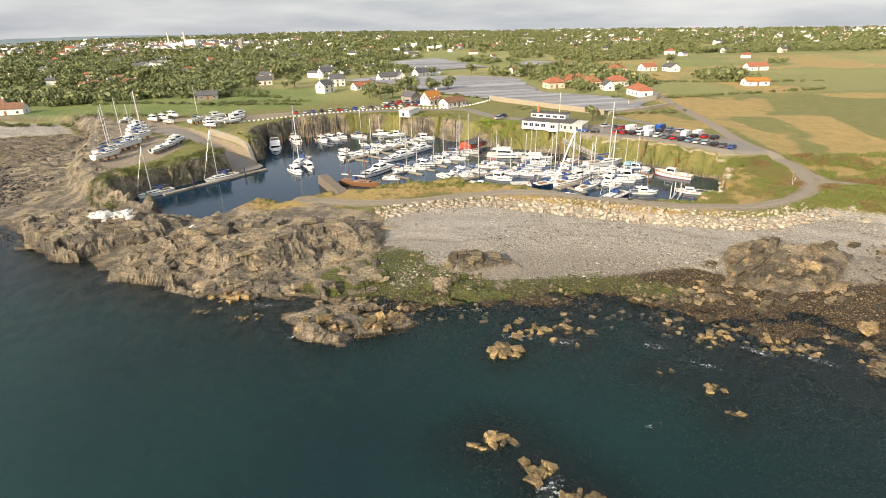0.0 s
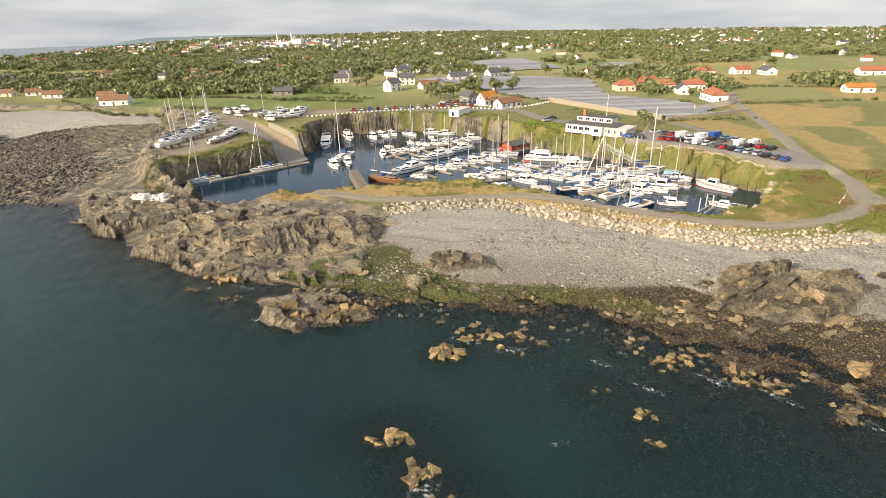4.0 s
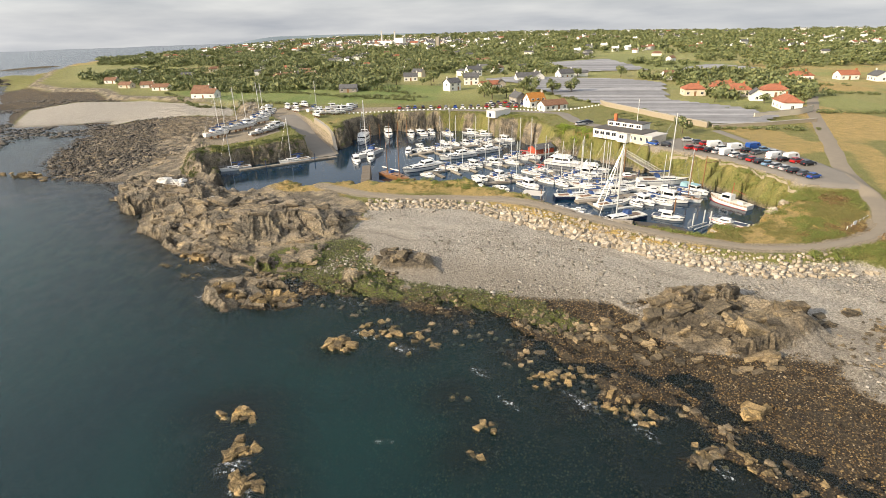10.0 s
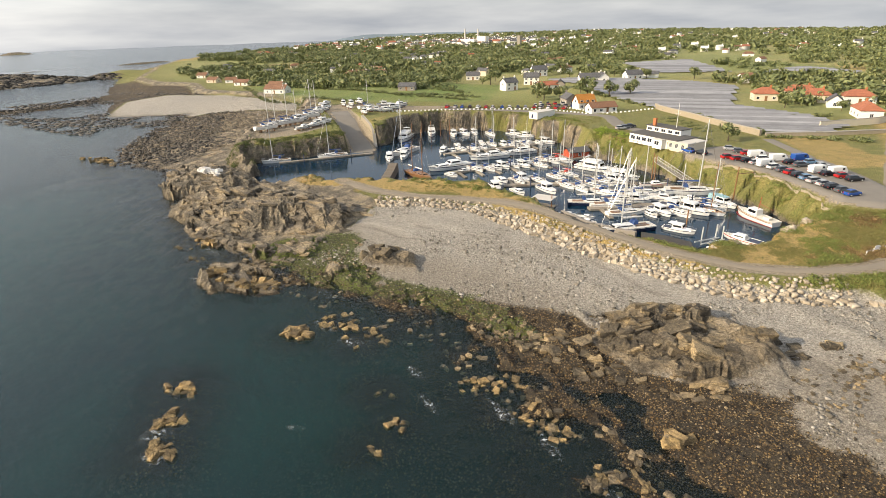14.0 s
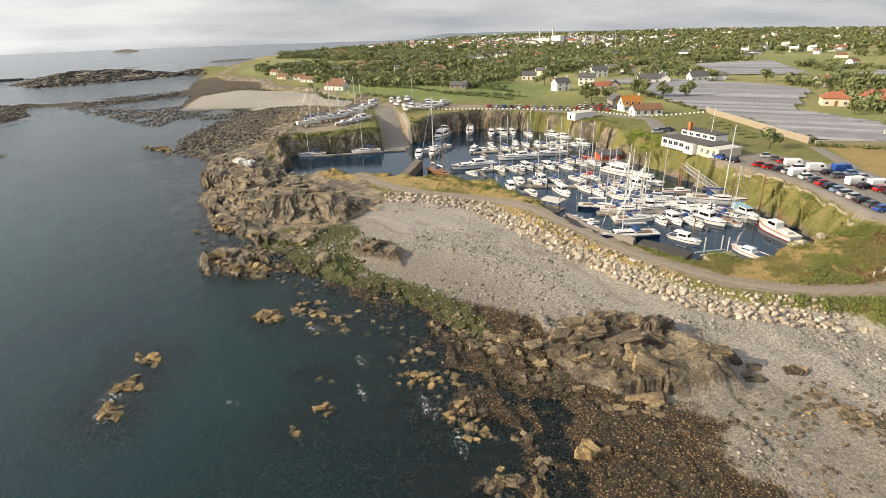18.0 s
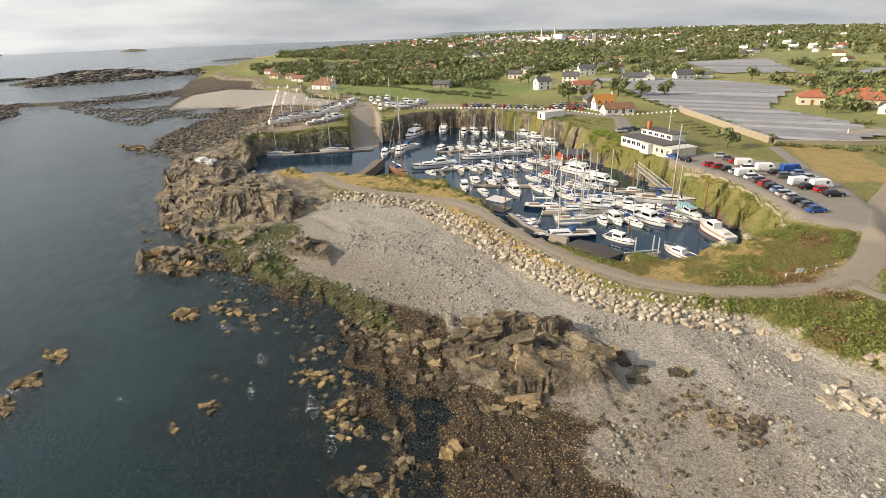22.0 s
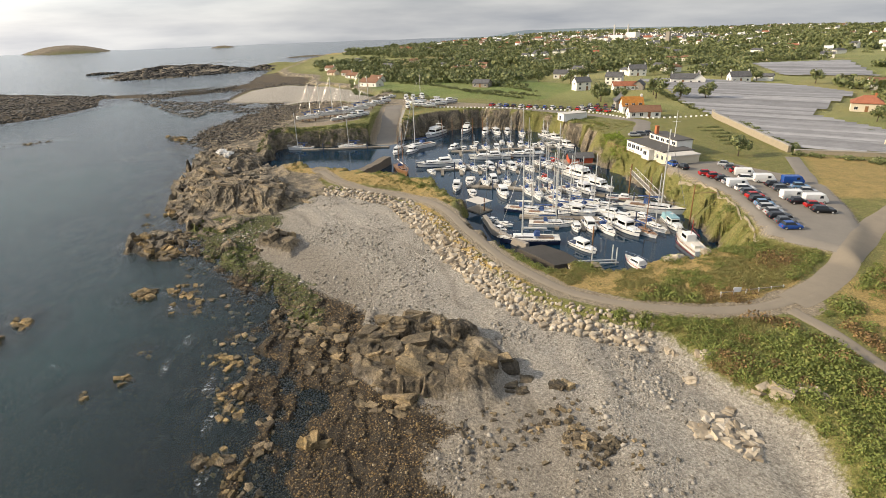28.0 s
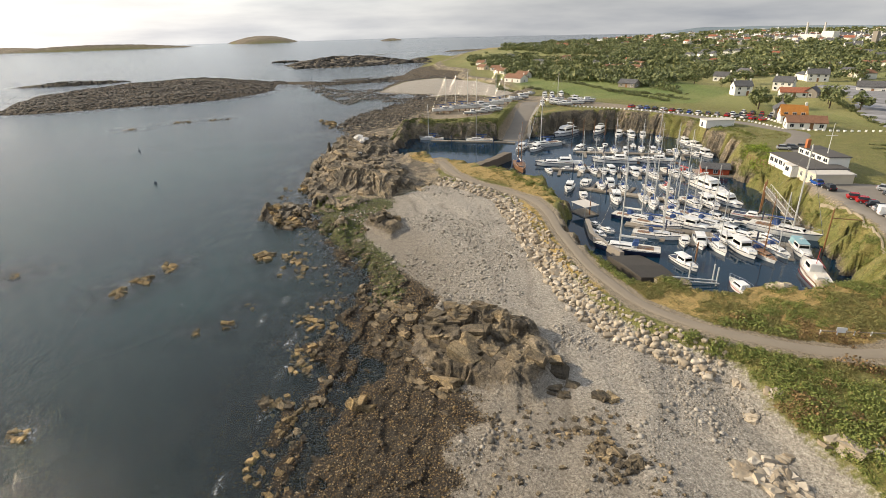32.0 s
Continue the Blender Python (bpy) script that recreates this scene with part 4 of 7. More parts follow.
# loose stones on beach and ledges
R2 = np.random.default_rng(21)
px, py = R2.uniform(-14, 122, 190000), R2.uniform(30, 116, 190000)
pz, cover = masks(px, py)
ok = (cover["shingle"] > 0.7) & (pz > 0.3) & (cover["weed"] < 0.4) & (cover["rock"] < 0.3) & (fbm(px, py, 9, 3) + R2.uniform(-0.15, 0.15, px.size) > 0.56)
size = R2.uniform(0.06, 0.13, px.size) * (1 + 1.5 * (R2.random(px.size) > 0.93) + 2.2 * (R2.random(px.size) > 0.99))
rows = [(a, b, c + s * 0.1, s, s * 0.8, s * 0.7, t, k) for a, b, c, s, t, k in zip(px[ok], py[ok], pz[ok], size[ok], R2.uniform(0, 6.28, px.size), R2.integers(0, 6, px.size))]
tagged(new("beach_stones", joined("beach_stones", SMALL, rows[:14000], M_PEBBLE)), "loose grey stones scattered over the shingle", "stones", kind="stuff")
ok = (cover["weed"] > 0.35) & (pz > -0.2) & (cover["rock"] < 0.4)
size = R2.uniform(0.04, 0.11, px.size) * (1 + 1.2 * (R2.random(px.size) > 0.97))
rows = [(a, b, c + s * 0.1, s, s * 0.8, s * 0.75, t, k) for a, b, c, s, t, k in zip(px[ok], py[ok], pz[ok], size[ok], R2.uniform(0, 6.28, px.size), R2.integers(0, 6, px.size))]
tagged(new("weed_stones", joined("weed_stones", SMALL, rows[:34000], M_WEEDSTONE)), "brown weed-covered stones between the tides", "stones", kind="stuff")
ok = (cover["algae"] > 0.3) & (pz > -0.1) & (R2.random(px.size) > 0.3)
size = R2.uniform(0.06, 0.15, px.size) * (1 + 1.6 * (R2.random(px.size) > 0.95))
rows = [(a, b, c + s * 0.05, s, s * 0.8, s * 0.6, t, k) for a, b, c, s, t, k in zip(px[ok], py[ok], pz[ok], size[ok], R2.uniform(0, 6.28, px.size), R2.integers(0, 6, px.size))]
M_GREENSTONE = by_piece("algae_stone", [(0.0, (0.035, 0.035, 0.018)), (0.4, (0.065, 0.075, 0.02)), (0.75, (0.11, 0.135, 0.025)), (0.92, (0.16, 0.155, 0.07)), (1.0, (0.24, 0.21, 0.13))], 0.7, 0.03, 2.5, 0.5)
tagged(new("algae_stones", joined("algae_stones", SMALL, rows[:9000], M_GREENSTONE)), "stones grown over with bright green algae", "stones", kind="stuff")
R4 = np.random.default_rng(22)
px, py = R4.uniform(-190, -78, 24000), R4.uniform(100, 215, 24000)
pz, cover = masks(px, py)
ok = (cover["weed"] > 0.2) & (pz > -0.3) & (pz < 3.0)
size = R4.uniform(0.15, 0.5, px.size) * (1 + 1.2 * (R4.random(px.size) > 0.95))
rows = [(a, b, c, s, s * 0.8, s * 0.6, t, k) for a, b, c, s, t, k in zip(px[ok], py[ok], pz[ok], size[ok], R4.uniform(0, 6.28, px.size), R4.integers(0, 6, px.size))]
tagged(new("foreshore_stones", joined("foreshore_stones", SMALL, rows[:9000], M_REEF)), "dark rocks strewn over the far foreshore", "stones", kind="stuff")

# far reefs and skerries
R5 = np.random.default_rng(23)
px, py = np.concatenate([R5.uniform(-460, -255, 9000), R5.uniform(-690, -485, 5000), R5.uniform(-350, -190, 6000)]), np.concatenate([R5.uniform(-50, 130, 9000), R5.uniform(165, 320, 5000), R5.uniform(135, 240, 6000)])
pz, cover = masks(px, py)
far = np.maximum(pz, -0.1)
ok = (pz > 0.1) & (px < -256) & ((py < 130) | (px < -480)) | ((py > 135) & (px > -350) & (cover["shingle"] < 0.3) & (pz < 4) & (fbm(px, py, 16, 3) > 0.5))
size = R5.uniform(0.35, 1.1, px.size) * (1 + 1.2 * (px < -480))
rows = [(a, b, c, s * 1.3, s, s * 0.55, t, k) for a, b, c, s, t, k in zip(px[ok], py[ok], far[ok], size[ok], R5.uniform(0, 6.28, px.size), R5.integers(0, 6, px.size))]
tagged(new("reef_rocks", joined("reef_rocks", SMALL, rows[:12000], M_REEF)), "dark weedy rocks of the far reefs at low water", "rocks", kind="stuff")

# foam where the swell meets the rocks
M_FOAM, nt, b = tree_of("foam", 0.9)
b.inputs["Base Color"].default_value = (0.80, 0.82, 0.82, 1)
p = where(nt)
lace = ramp(nt, noise_tex(nt, p, 1.7, 7, 0.75), (0.52, 0.0), (0.66, 0.75))
nt.links.new(calc(nt, "MULTIPLY", lace, attr(nt, "spread")), b.inputs["Alpha"])
R6 = random.Random(24)
for x, y, rx, ry, turn in ((42, 61, 2.8, 1.0, -0.5), (48, 30.8, 2.2, 1.0, 0.2), (65.5, 49.7, 2.0, 0.8, -0.6), (10.5, 65.6, 2.8, 1.1, -0.2), (3.5, 73.6, 3.0, 0.8, -0.1), (-30, 76.4, 3.0, 0.7, -0.2), (10, 38.4, 2.0, 1.4, 0.8), (13, 35.8, 1.8, 1.0, 0.3),
                           (29, 62.5, 2.0, 0.8, -0.4), (34, 58, 2.4, 0.6, -0.5), (17, 64, 2.2, 0.9, 0.3), (49, 58.5, 2.4, 0.7, -0.7), (57, 55, 2.0, 0.7, -0.5), (-60, 86, 2.5, 0.6, -0.6), (23, 47, 1.2, 0.5, 0.3), (-22, 66.5, 2.5, 0.5, -0.2)):
    ring, vs, fs, spread = 20, [(0, 0, 0)], [], [1.0]
    for k, r in enumerate((0.35, 0.7, 1.0)):
        for j in range(ring):
            a = 6.2832 * j / ring
            q = r * (1 + R6.uniform(-0.2, 0.2))
            vs.append((rx * q * math.cos(a), ry * q * math.sin(a), 0))
            spread.append((1.0, 0.7, 0.0)[k])
            n1 = 1 + k * ring + j
            n2 = 1 + k * ring + (j + 1) % ring
            fs.append((0, n1, n2) if k == 0 else (n1 - ring, n1, n2, n2 - ring))
    me = bpy.data.meshes.new("foam")
    me.from_pydata(vs, [], fs)
    store(me, "spread", spread)
    me.materials.append(M_FOAM)
    ob = tagged(new("foam", me), "thin white foam on the water beside the rocks", "foam", "patches of foam")
    ob.location, ob.rotation_euler = (x, y, 0.05), (0, 0, turn)
# hills across the water, beyond the last land; blue haze painted into their colour
M_HILL = simple("haze_tinted_hill", (0.20, 0.25, 0.29), 1.0, vary=0.12, scale=0.02)
vs, fs = [], []
for k in range(61):
    a = radians(-43 + k * 0.6)
    up = 17 * float(smooth(0, 9, np.array(k))) * (1 - 0.55 * float(smooth(14, 60, np.array(k)))) * (0.85 + 0.3 * float(fbm(np.array([k * 1.0]), np.array([3.0]), 9, 3)[0]))
    for r, z in ((1745, -1.0), (1755, up), (1790, -1.0)):
        vs.append((60 + r * math.sin(a), r * math.cos(a), z))
for k in range(60):
    for j in (0, 1):
        fs.append((k * 3 + j, k * 3 + j + 1, k * 3 + j + 4, k * 3 + j + 3))
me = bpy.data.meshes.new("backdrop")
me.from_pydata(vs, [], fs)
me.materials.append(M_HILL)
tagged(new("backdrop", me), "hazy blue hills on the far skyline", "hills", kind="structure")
# ---- boats ----
M_GEL = simple("white_gelcoat", (0.80, 0.80, 0.78), 0.25, vary=0.06, scale=1.5)
M_CREAM = simple("cream_deck", (0.66, 0.63, 0.56), 0.5, vary=0.1, scale=2.0)
M_NAVY = simple("navy_paint", (0.02, 0.03, 0.07), 0.2, vary=0.15)
M_REDP = simple("red_paint", (0.38, 0.03, 0.025), 0.35, vary=0.15)
M_GLASSY = simple("tinted_window", (0.015, 0.018, 0.022), 0.08, vary=0.1)
M_TEAK = simple("varnished_wood", (0.24, 0.12, 0.05), 0.4, vary=0.3, scale=4)
M_CANVAS = simple("blue_canvas", (0.03, 0.07, 0.20), 0.85, vary=0.2)
M_AQUA = simple("faded_blue_canopy", (0.25, 0.42, 0.47), 0.7, vary=0.15)
M_REDCANVAS = simple("red_canvas", (0.42, 0.04, 0.03), 0.85, vary=0.2)
M_SAIL = simple("white_canvas", (0.72, 0.71, 0.67), 0.85, vary=0.1)
M_ALU = simple("anodised_aluminium", (0.55, 0.55, 0.53), 0.5, 0.1, vary=0.08)
M_STEEL = simple("stainless_steel", (0.6, 0.6, 0.6), 0.25, 0.9, vary=0.05)
M_ANTIFOUL = simple("dark_antifouling", (0.05, 0.06, 0.10), 0.7, vary=0.3)
M_RUBBER = simple("black_rubber", (0.02, 0.02, 0.02), 0.8, vary=0.2)


def box(bm, cx, cy, cz, sx, sy, sz, taper=1.0, shift=0.0):
    """Box whose top is narrowed by taper and slid along x by shift."""
    v = []
    for z, k, d in ((-0.5, 1.0, 0.0), (0.5, taper, shift)):
        for x, y in ((-0.5, -0.5), (0.5, -0.5), (0.5, 0.5), (-0.5, 0.5)):
            v.append(bm.verts.new((cx + x * sx * k + d, cy + y * sy * k, cz + z * sz)))
    for f in ((3, 2, 1, 0), (4, 5, 6, 7), (0, 1, 5, 4), (1, 2, 6, 5), (2, 3, 7, 6), (3, 0, 4, 7)):
        bm.faces.new([v[i] for i in f])
    return v


def rod(bm, a, b, r, sides=6, r2=None):
    a, b = Vector(a), Vector(b)
    q = (b - a).to_track_quat("Z", "Y")
    rings = []
    for p, rr in ((a, r), (b, r if r2 is None else r2)):
        rings.append([bm.verts.new(p + q @ Vector((rr * math.cos(6.2832 * k / sides), rr * math.sin(6.2832 * k / sides), 0))) for k in range(sides)])
    for k in range(sides):
        bm.faces.new((rings[0][k], rings[0][(k + 1) % sides], rings[1][(k + 1) % sides], rings[1][k]))
    bm.faces.new(rings[0][::-1])
    bm.faces.new(rings[1])


def loft(bm, stations, close=True):
    """Skin over rings of points."""
    rings = [[bm.verts.new(p) for p in ring] for ring in stations]
    for a, b in zip(rings, rings[1:]):
        for k in range(len(a) - 1):
            bm.faces.new((a[k], a[k + 1], b[k + 1], b[k]))
    if close:
        bm.faces.new(rings[0])
    return rings


def beam_at(s, fine):
    """Half-beam along the hull from stern 0 to bow 1, as a share of the widest."""
    return (0.82 + 0.18 * math.sin(min(s / 0.45, 1) * 1.57)) * (1 - max(0, (s - 0.45) / 0.55) ** fine)


def hull(L, B, free, draft, fine=2.2, sheer=0.25):
    bm = bmesh.new()
    st = []
    for k in range(13):
        s = k / 12
        b = max(B / 2 * beam_at(s, fine), 0.02)
        top = free * (1 + sheer * s * s)
        x = -L / 2 + L * s
        rake = 0.10 * L * (1 - 0.0) * max(0, s - 0.7) / 0.3
        st.append([(x, -b, top), (x - rake * 0.35, -b * 0.92, top * 0.45), (x - rake * 0.6, -b * 0.74, -draft * 0.35), (x - rake, 0, -draft),
                   (x - rake * 0.6, b * 0.74, -draft * 0.35), (x - rake * 0.35, b * 0.92, top * 0.45), (x, b, top)])
    loft(bm, st)
    bmesh.ops.recalc_face_normals(bm, faces=bm.faces)
    return bm


def deck(L, B, free, fine=2.2, sheer=0.25, inset=0.0, drop=0.04):
    bm = bmesh.new()
    rows = []
    for k in range(13):
        s = k / 12
        b = max(B / 2 * beam_at(s, fine) - inset, 0.01)
        z = free * (1 + sheer * s * s) - drop
        rows.append([(-L / 2 + L * s, -b, z), (-L / 2 + L * s, 0, z + 0.05), (-L / 2 + L * s, b, z)])
    loft(bm, rows, False)
    bmesh.ops.recalc_face_normals(bm, faces=bm.faces)
    return bm


def strake(L, B, free, fine, sheer, z0, z1):
    bm = bmesh.new()
    for side in (-1, 1):
        rows = []
        for k in range(13):
            s = k / 12
            b = max(B / 2 * beam_at(s, fine), 0.02) + 0.015
            top = free * (1 + sheer * s * s)
            rows.append([(-L / 2 + L * s, side * b * (0.97 + 0.03 * z0), top * z0), (-L / 2 + L * s, side * b, top * z1)])
        loft(bm, rows, False)
    bmesh.ops.recalc_face_normals(bm, faces=bm.faces)
    return bm


def rails(L, B, free, fine, sheer, start=0.45):
    """Pulpit and guard rail on stanchions."""
    bm = bmesh.new()
    for side in (-1, 1):
        last = None
        for k in range(7):
            s = start + (1 - start) * k / 6
            b = max(B / 2 * beam_at(s, fine) - 0.08, 0.03) * side
            z = free * (1 + sheer * s * s)
            p = (-L / 2 + L * s * 0.995, b, z)
            q = (p[0], p[1], z + 0.6)
            rod(bm, p, q, 0.018, 4)
            if last:
                rod(bm, last, q, 0.02, 4)
            last = q
    return bm


def cabin_parts(root, x, z, lx, ly, h, glass=True, material=None, taper=0.82, shift=-0.1):
    bm = bmesh.new()
    box(bm, x, 0, z + h / 2, lx, ly, h, taper, shift)
    bmesh.ops.bevel(bm, geom=[e for e in bm.edges], offset=0.06, segments=2, affect="EDGES")
    c = part("cabin", bm, material or M_GEL, root)
    if glass:
        k = 1 - (1 - taper) * 0.62
        for n, (cx, cy, sx, sy) in enumerate(((0, -1, 0.80, 0), (0, 1, 0.80, 0), (1, 0, 0, 0.86))):
            bm = bmesh.new()
            z0, z1 = z + h * 0.42, z + h * 0.84
            pts = []
            for zz in (z0, z1):
                f = (zz - z) / h
                kk = 1 - (1 - taper) * f
                dx = shift * f
                if cx:
                    xx = x + lx / 2 * kk + dx + 0.015
                    pts += [(xx, -ly / 2 * kk * sy, zz), (xx, ly / 2 * kk * sy, zz)]
                else:
                    yy = cy * (ly / 2 * kk + 0.015)
                    pts += [(x - lx / 2 * sx * kk + dx, yy, zz), (x + lx / 2 * sx * kk + dx, yy, zz)]
            v = [bm.verts.new(p) for p in pts]
            f = bm.faces.new((v[0], v[1], v[3], v[2]))
            bmesh.ops.solidify(bm, geom=[f], thickness=0.02)
            part("windscreen" if cx else "window", bm, M_GLASSY, c)
    return c


def motor_boat(kind):
    spec = {"cruiser": (8.0, 2.9, 0.95), "cruiser_blue": (8.5, 3.0, 1.0), "dayboat": (6.5, 2.4, 0.75), "dayboat_red": (7.5, 2.6, 0.8), "sports": (13.0, 4.0, 1.25),
            "flybridge": (13.0, 4.3, 1.4), "fisher": (11.0, 3.7, 1.3)}[kind]
    L, B, F = spec
    fine, sheer = (2.4, 0.35) if kind != "fisher" else (2.8, 0.55)
    labels = {"cruiser": "white motor cruiser with dark cabin windows moored at a pontoon", "cruiser_blue": "white motor cruiser under a faded blue canopy at a pontoon",
              "dayboat": "small open white motor boat with a cuddy at a pontoon", "dayboat_red": "small motor boat with a red stripe at a pontoon",
              "sports": "long sleek white sports cruiser lying along a pontoon", "flybridge": "large white flybridge motor yacht with dark windows",
              "fisher": "white wooden fishing boat with a wheelhouse and varnished rail"}
    root = thing({"sports": "sports_cruiser", "flybridge": "motor_yacht", "fisher": "fishing_boat", "dayboat": "motor_boat", "dayboat_red": "motor_boat"}.get(kind, "motor_cruiser"), (0, 0, 0),
                 labels[kind], "boat", "boats in the marina")
    part("hull", hull(L, B, F, 0.45, fine, sheer), M_GEL, root)
    part("deck", deck(L, B, F, fine, sheer), M_CREAM, root)
    part("rubbing_strake", strake(L, B, F, fine, sheer, 0.72, 0.86), {"dayboat_red": M_REDP, "fisher": M_TEAK}.get(kind, M_NAVY), root)
    part("antifouling", strake(L, B, F, fine, sheer, -0.05, 0.16), M_REDP if kind == "fisher" else M_ANTIFOUL, root)
    part("guard_rail", rails(L, B, F, fine, sheer), M_STEEL, root)
    if kind.startswith("dayboat"):
        cabin_parts(root, 0.10 * L, F, 0.34 * L, B * 0.74, 0.75, taper=0.72, shift=-0.15)
        bm = bmesh.new()
        box(bm, -0.27 * L, 0, F + 0.0, 0.34 * L, B * 0.66, 0.10)
        part("cockpit_cover", bm, M_NAVY if kind == "dayboat_red" else M_CREAM, root)
        bm = bmesh.new()
        box(bm, -L / 2 - 0.2, 0, F * 0.95, 0.45, 0.4, 0.8, 0.8)
        part("outboard", bm, M_RUBBER, root)
    elif kind in ("cruiser", "cruiser_blue"):
        cabin_parts(root, 0.22 * L, F, 0.34 * L, B * 0.66, 0.45, glass=False, taper=0.7, shift=-0.1)
        c = cabin_parts(root, -0.02 * L, F, 0.34 * L, B * 0.78, 1.35, taper=0.85, shift=-0.12)
        bm = bmesh.new()
        box(bm, -0.10 * L, 0, F + 1.42, 0.42 * L, B * 0.72, 0.10)
        part("roof", bm, M_AQUA if kind == "cruiser_blue" else M_GEL, c)
        bm = bmesh.new()
        box(bm, -0.34 * L, 0, F + (0.75 if kind == "cruiser_blue" else 0.02), 0.26 * L, B * 0.74, 1.3 if kind == "cruiser_blue" else 0.10, 0.9)
        part("canopy", bm, M_AQUA if kind == "cruiser_blue" else M_NAVY, root)
        bm = bmesh.new()
        rod(bm, (-0.1 * L, 0, F + 1.4), (-0.14 * L, 0, F + 2.6), 0.03)
        box(bm, -0.12 * L, 0, F + 1.9, 0.3, 0.7, 0.12)
        part("aerial_mast", bm, M_GEL, root)
    elif kind == "sports":
        cabin_parts(root, 0.12 * L, F, 0.50 * L, B * 0.70, 0.55, taper=0.62, shift=-0.3)
        cabin_parts(root, -0.10 * L, F + 0.3, 0.30 * L, B * 0.76, 1.05, taper=0.70, shift=-0.4)
        bm = bmesh.new()
        box(bm, -0.38 * L, 0, F + 0.05, 0.18 * L, B * 0.74, 0.12)
        part("sun_pad", bm, M_SAIL, root)
        bm = bmesh.new()
        for y in (-1, 1):
            rod(bm, (-0.30 * L, y * B * 0.38, F), (-0.22 * L, y * B * 0.30, F + 1.9), 0.08)
        box(bm, -0.22 * L, 0, F + 1.9, 0.5, B * 0.62, 0.12)
        part("radar_arch", bm, M_GEL, root)
        bm = bmesh.new()
        box(bm, -L / 2 - 0.4, 0, 0.25, 0.9, B * 0.7, 0.1)
        part("bathing_platform", bm, M_TEAK, root)
    elif kind == "flybridge":
        cabin_parts(root, 0.22 * L, F, 0.34 * L, B * 0.66, 0.55, glass=False, taper=0.68, shift=-0.2)
        c = cabin_parts(root, -0.04 * L, F, 0.46 * L, B * 0.84, 1.55, taper=0.86, shift=-0.2)
        bm = bmesh.new()
        box(bm, -0.12 * L, 0, F + 1.62, 0.50 * L, B * 0.82, 0.12)
        box(bm, -0.08 * L, 0, F + 1.95, 0.34 * L, B * 0.74, 0.55, 1.06)
        bmesh.ops.bevel(bm, geom=[e for e in bm.edges], offset=0.04, segments=1, affect="EDGES")
        part("flybridge", bm, M_GEL, c)
        bm = bmesh.new()
        for y in (-1, 1):
            rod(bm, (-0.30 * L, y * B * 0.36, F + 1.6), (-0.22 * L, y * B * 0.28, F + 3.2), 0.08)
        box(bm, -0.22 * L, 0, F + 3.2, 0.5, B * 0.58, 0.14)
        rod(bm, (-0.22 * L, 0, F + 3.2), (-0.22 * L, 0, F + 4.3), 0.03)
        part("radar_arch", bm, M_GEL, root)
        bm = bmesh.new()
        box(bm, -L / 2 - 0.35, 0, 0.25, 0.8, B * 0.8, 0.1)
        part("bathing_platform", bm, M_TEAK, root)
    else:
        cabin_parts(root, 0.05 * L, F, 0.24 * L, B * 0.60, 1.7, taper=0.92, shift=-0.05)
        cabin_parts(root, 0.26 * L, F, 0.18 * L, B * 0.5, 0.5, glass=False, material=M_CREAM)
        part("bulwark_rail", strake(L, B, F, fine, sheer, 0.93, 1.02), M_TEAK, root)
        bm = bmesh.new()
        rod(bm, (-0.02 * L, 0, F + 1.6), (-0.04 * L, 0, F + 5.2), 0.06)
        rod(bm, (-0.03 * L, 0, F + 3.2), (-0.36 * L, 0, F + 2.6), 0.04)
        part("mast", bm, M_REDP, root, "red-painted mast with a derrick")
        bm = bmesh.new()
        box(bm, -0.30 * L, 0.3, F + 0.3, 1.6, 1.2, 0.6)
        part("fish_box", bm, M_CREAM, root)
    return root, L


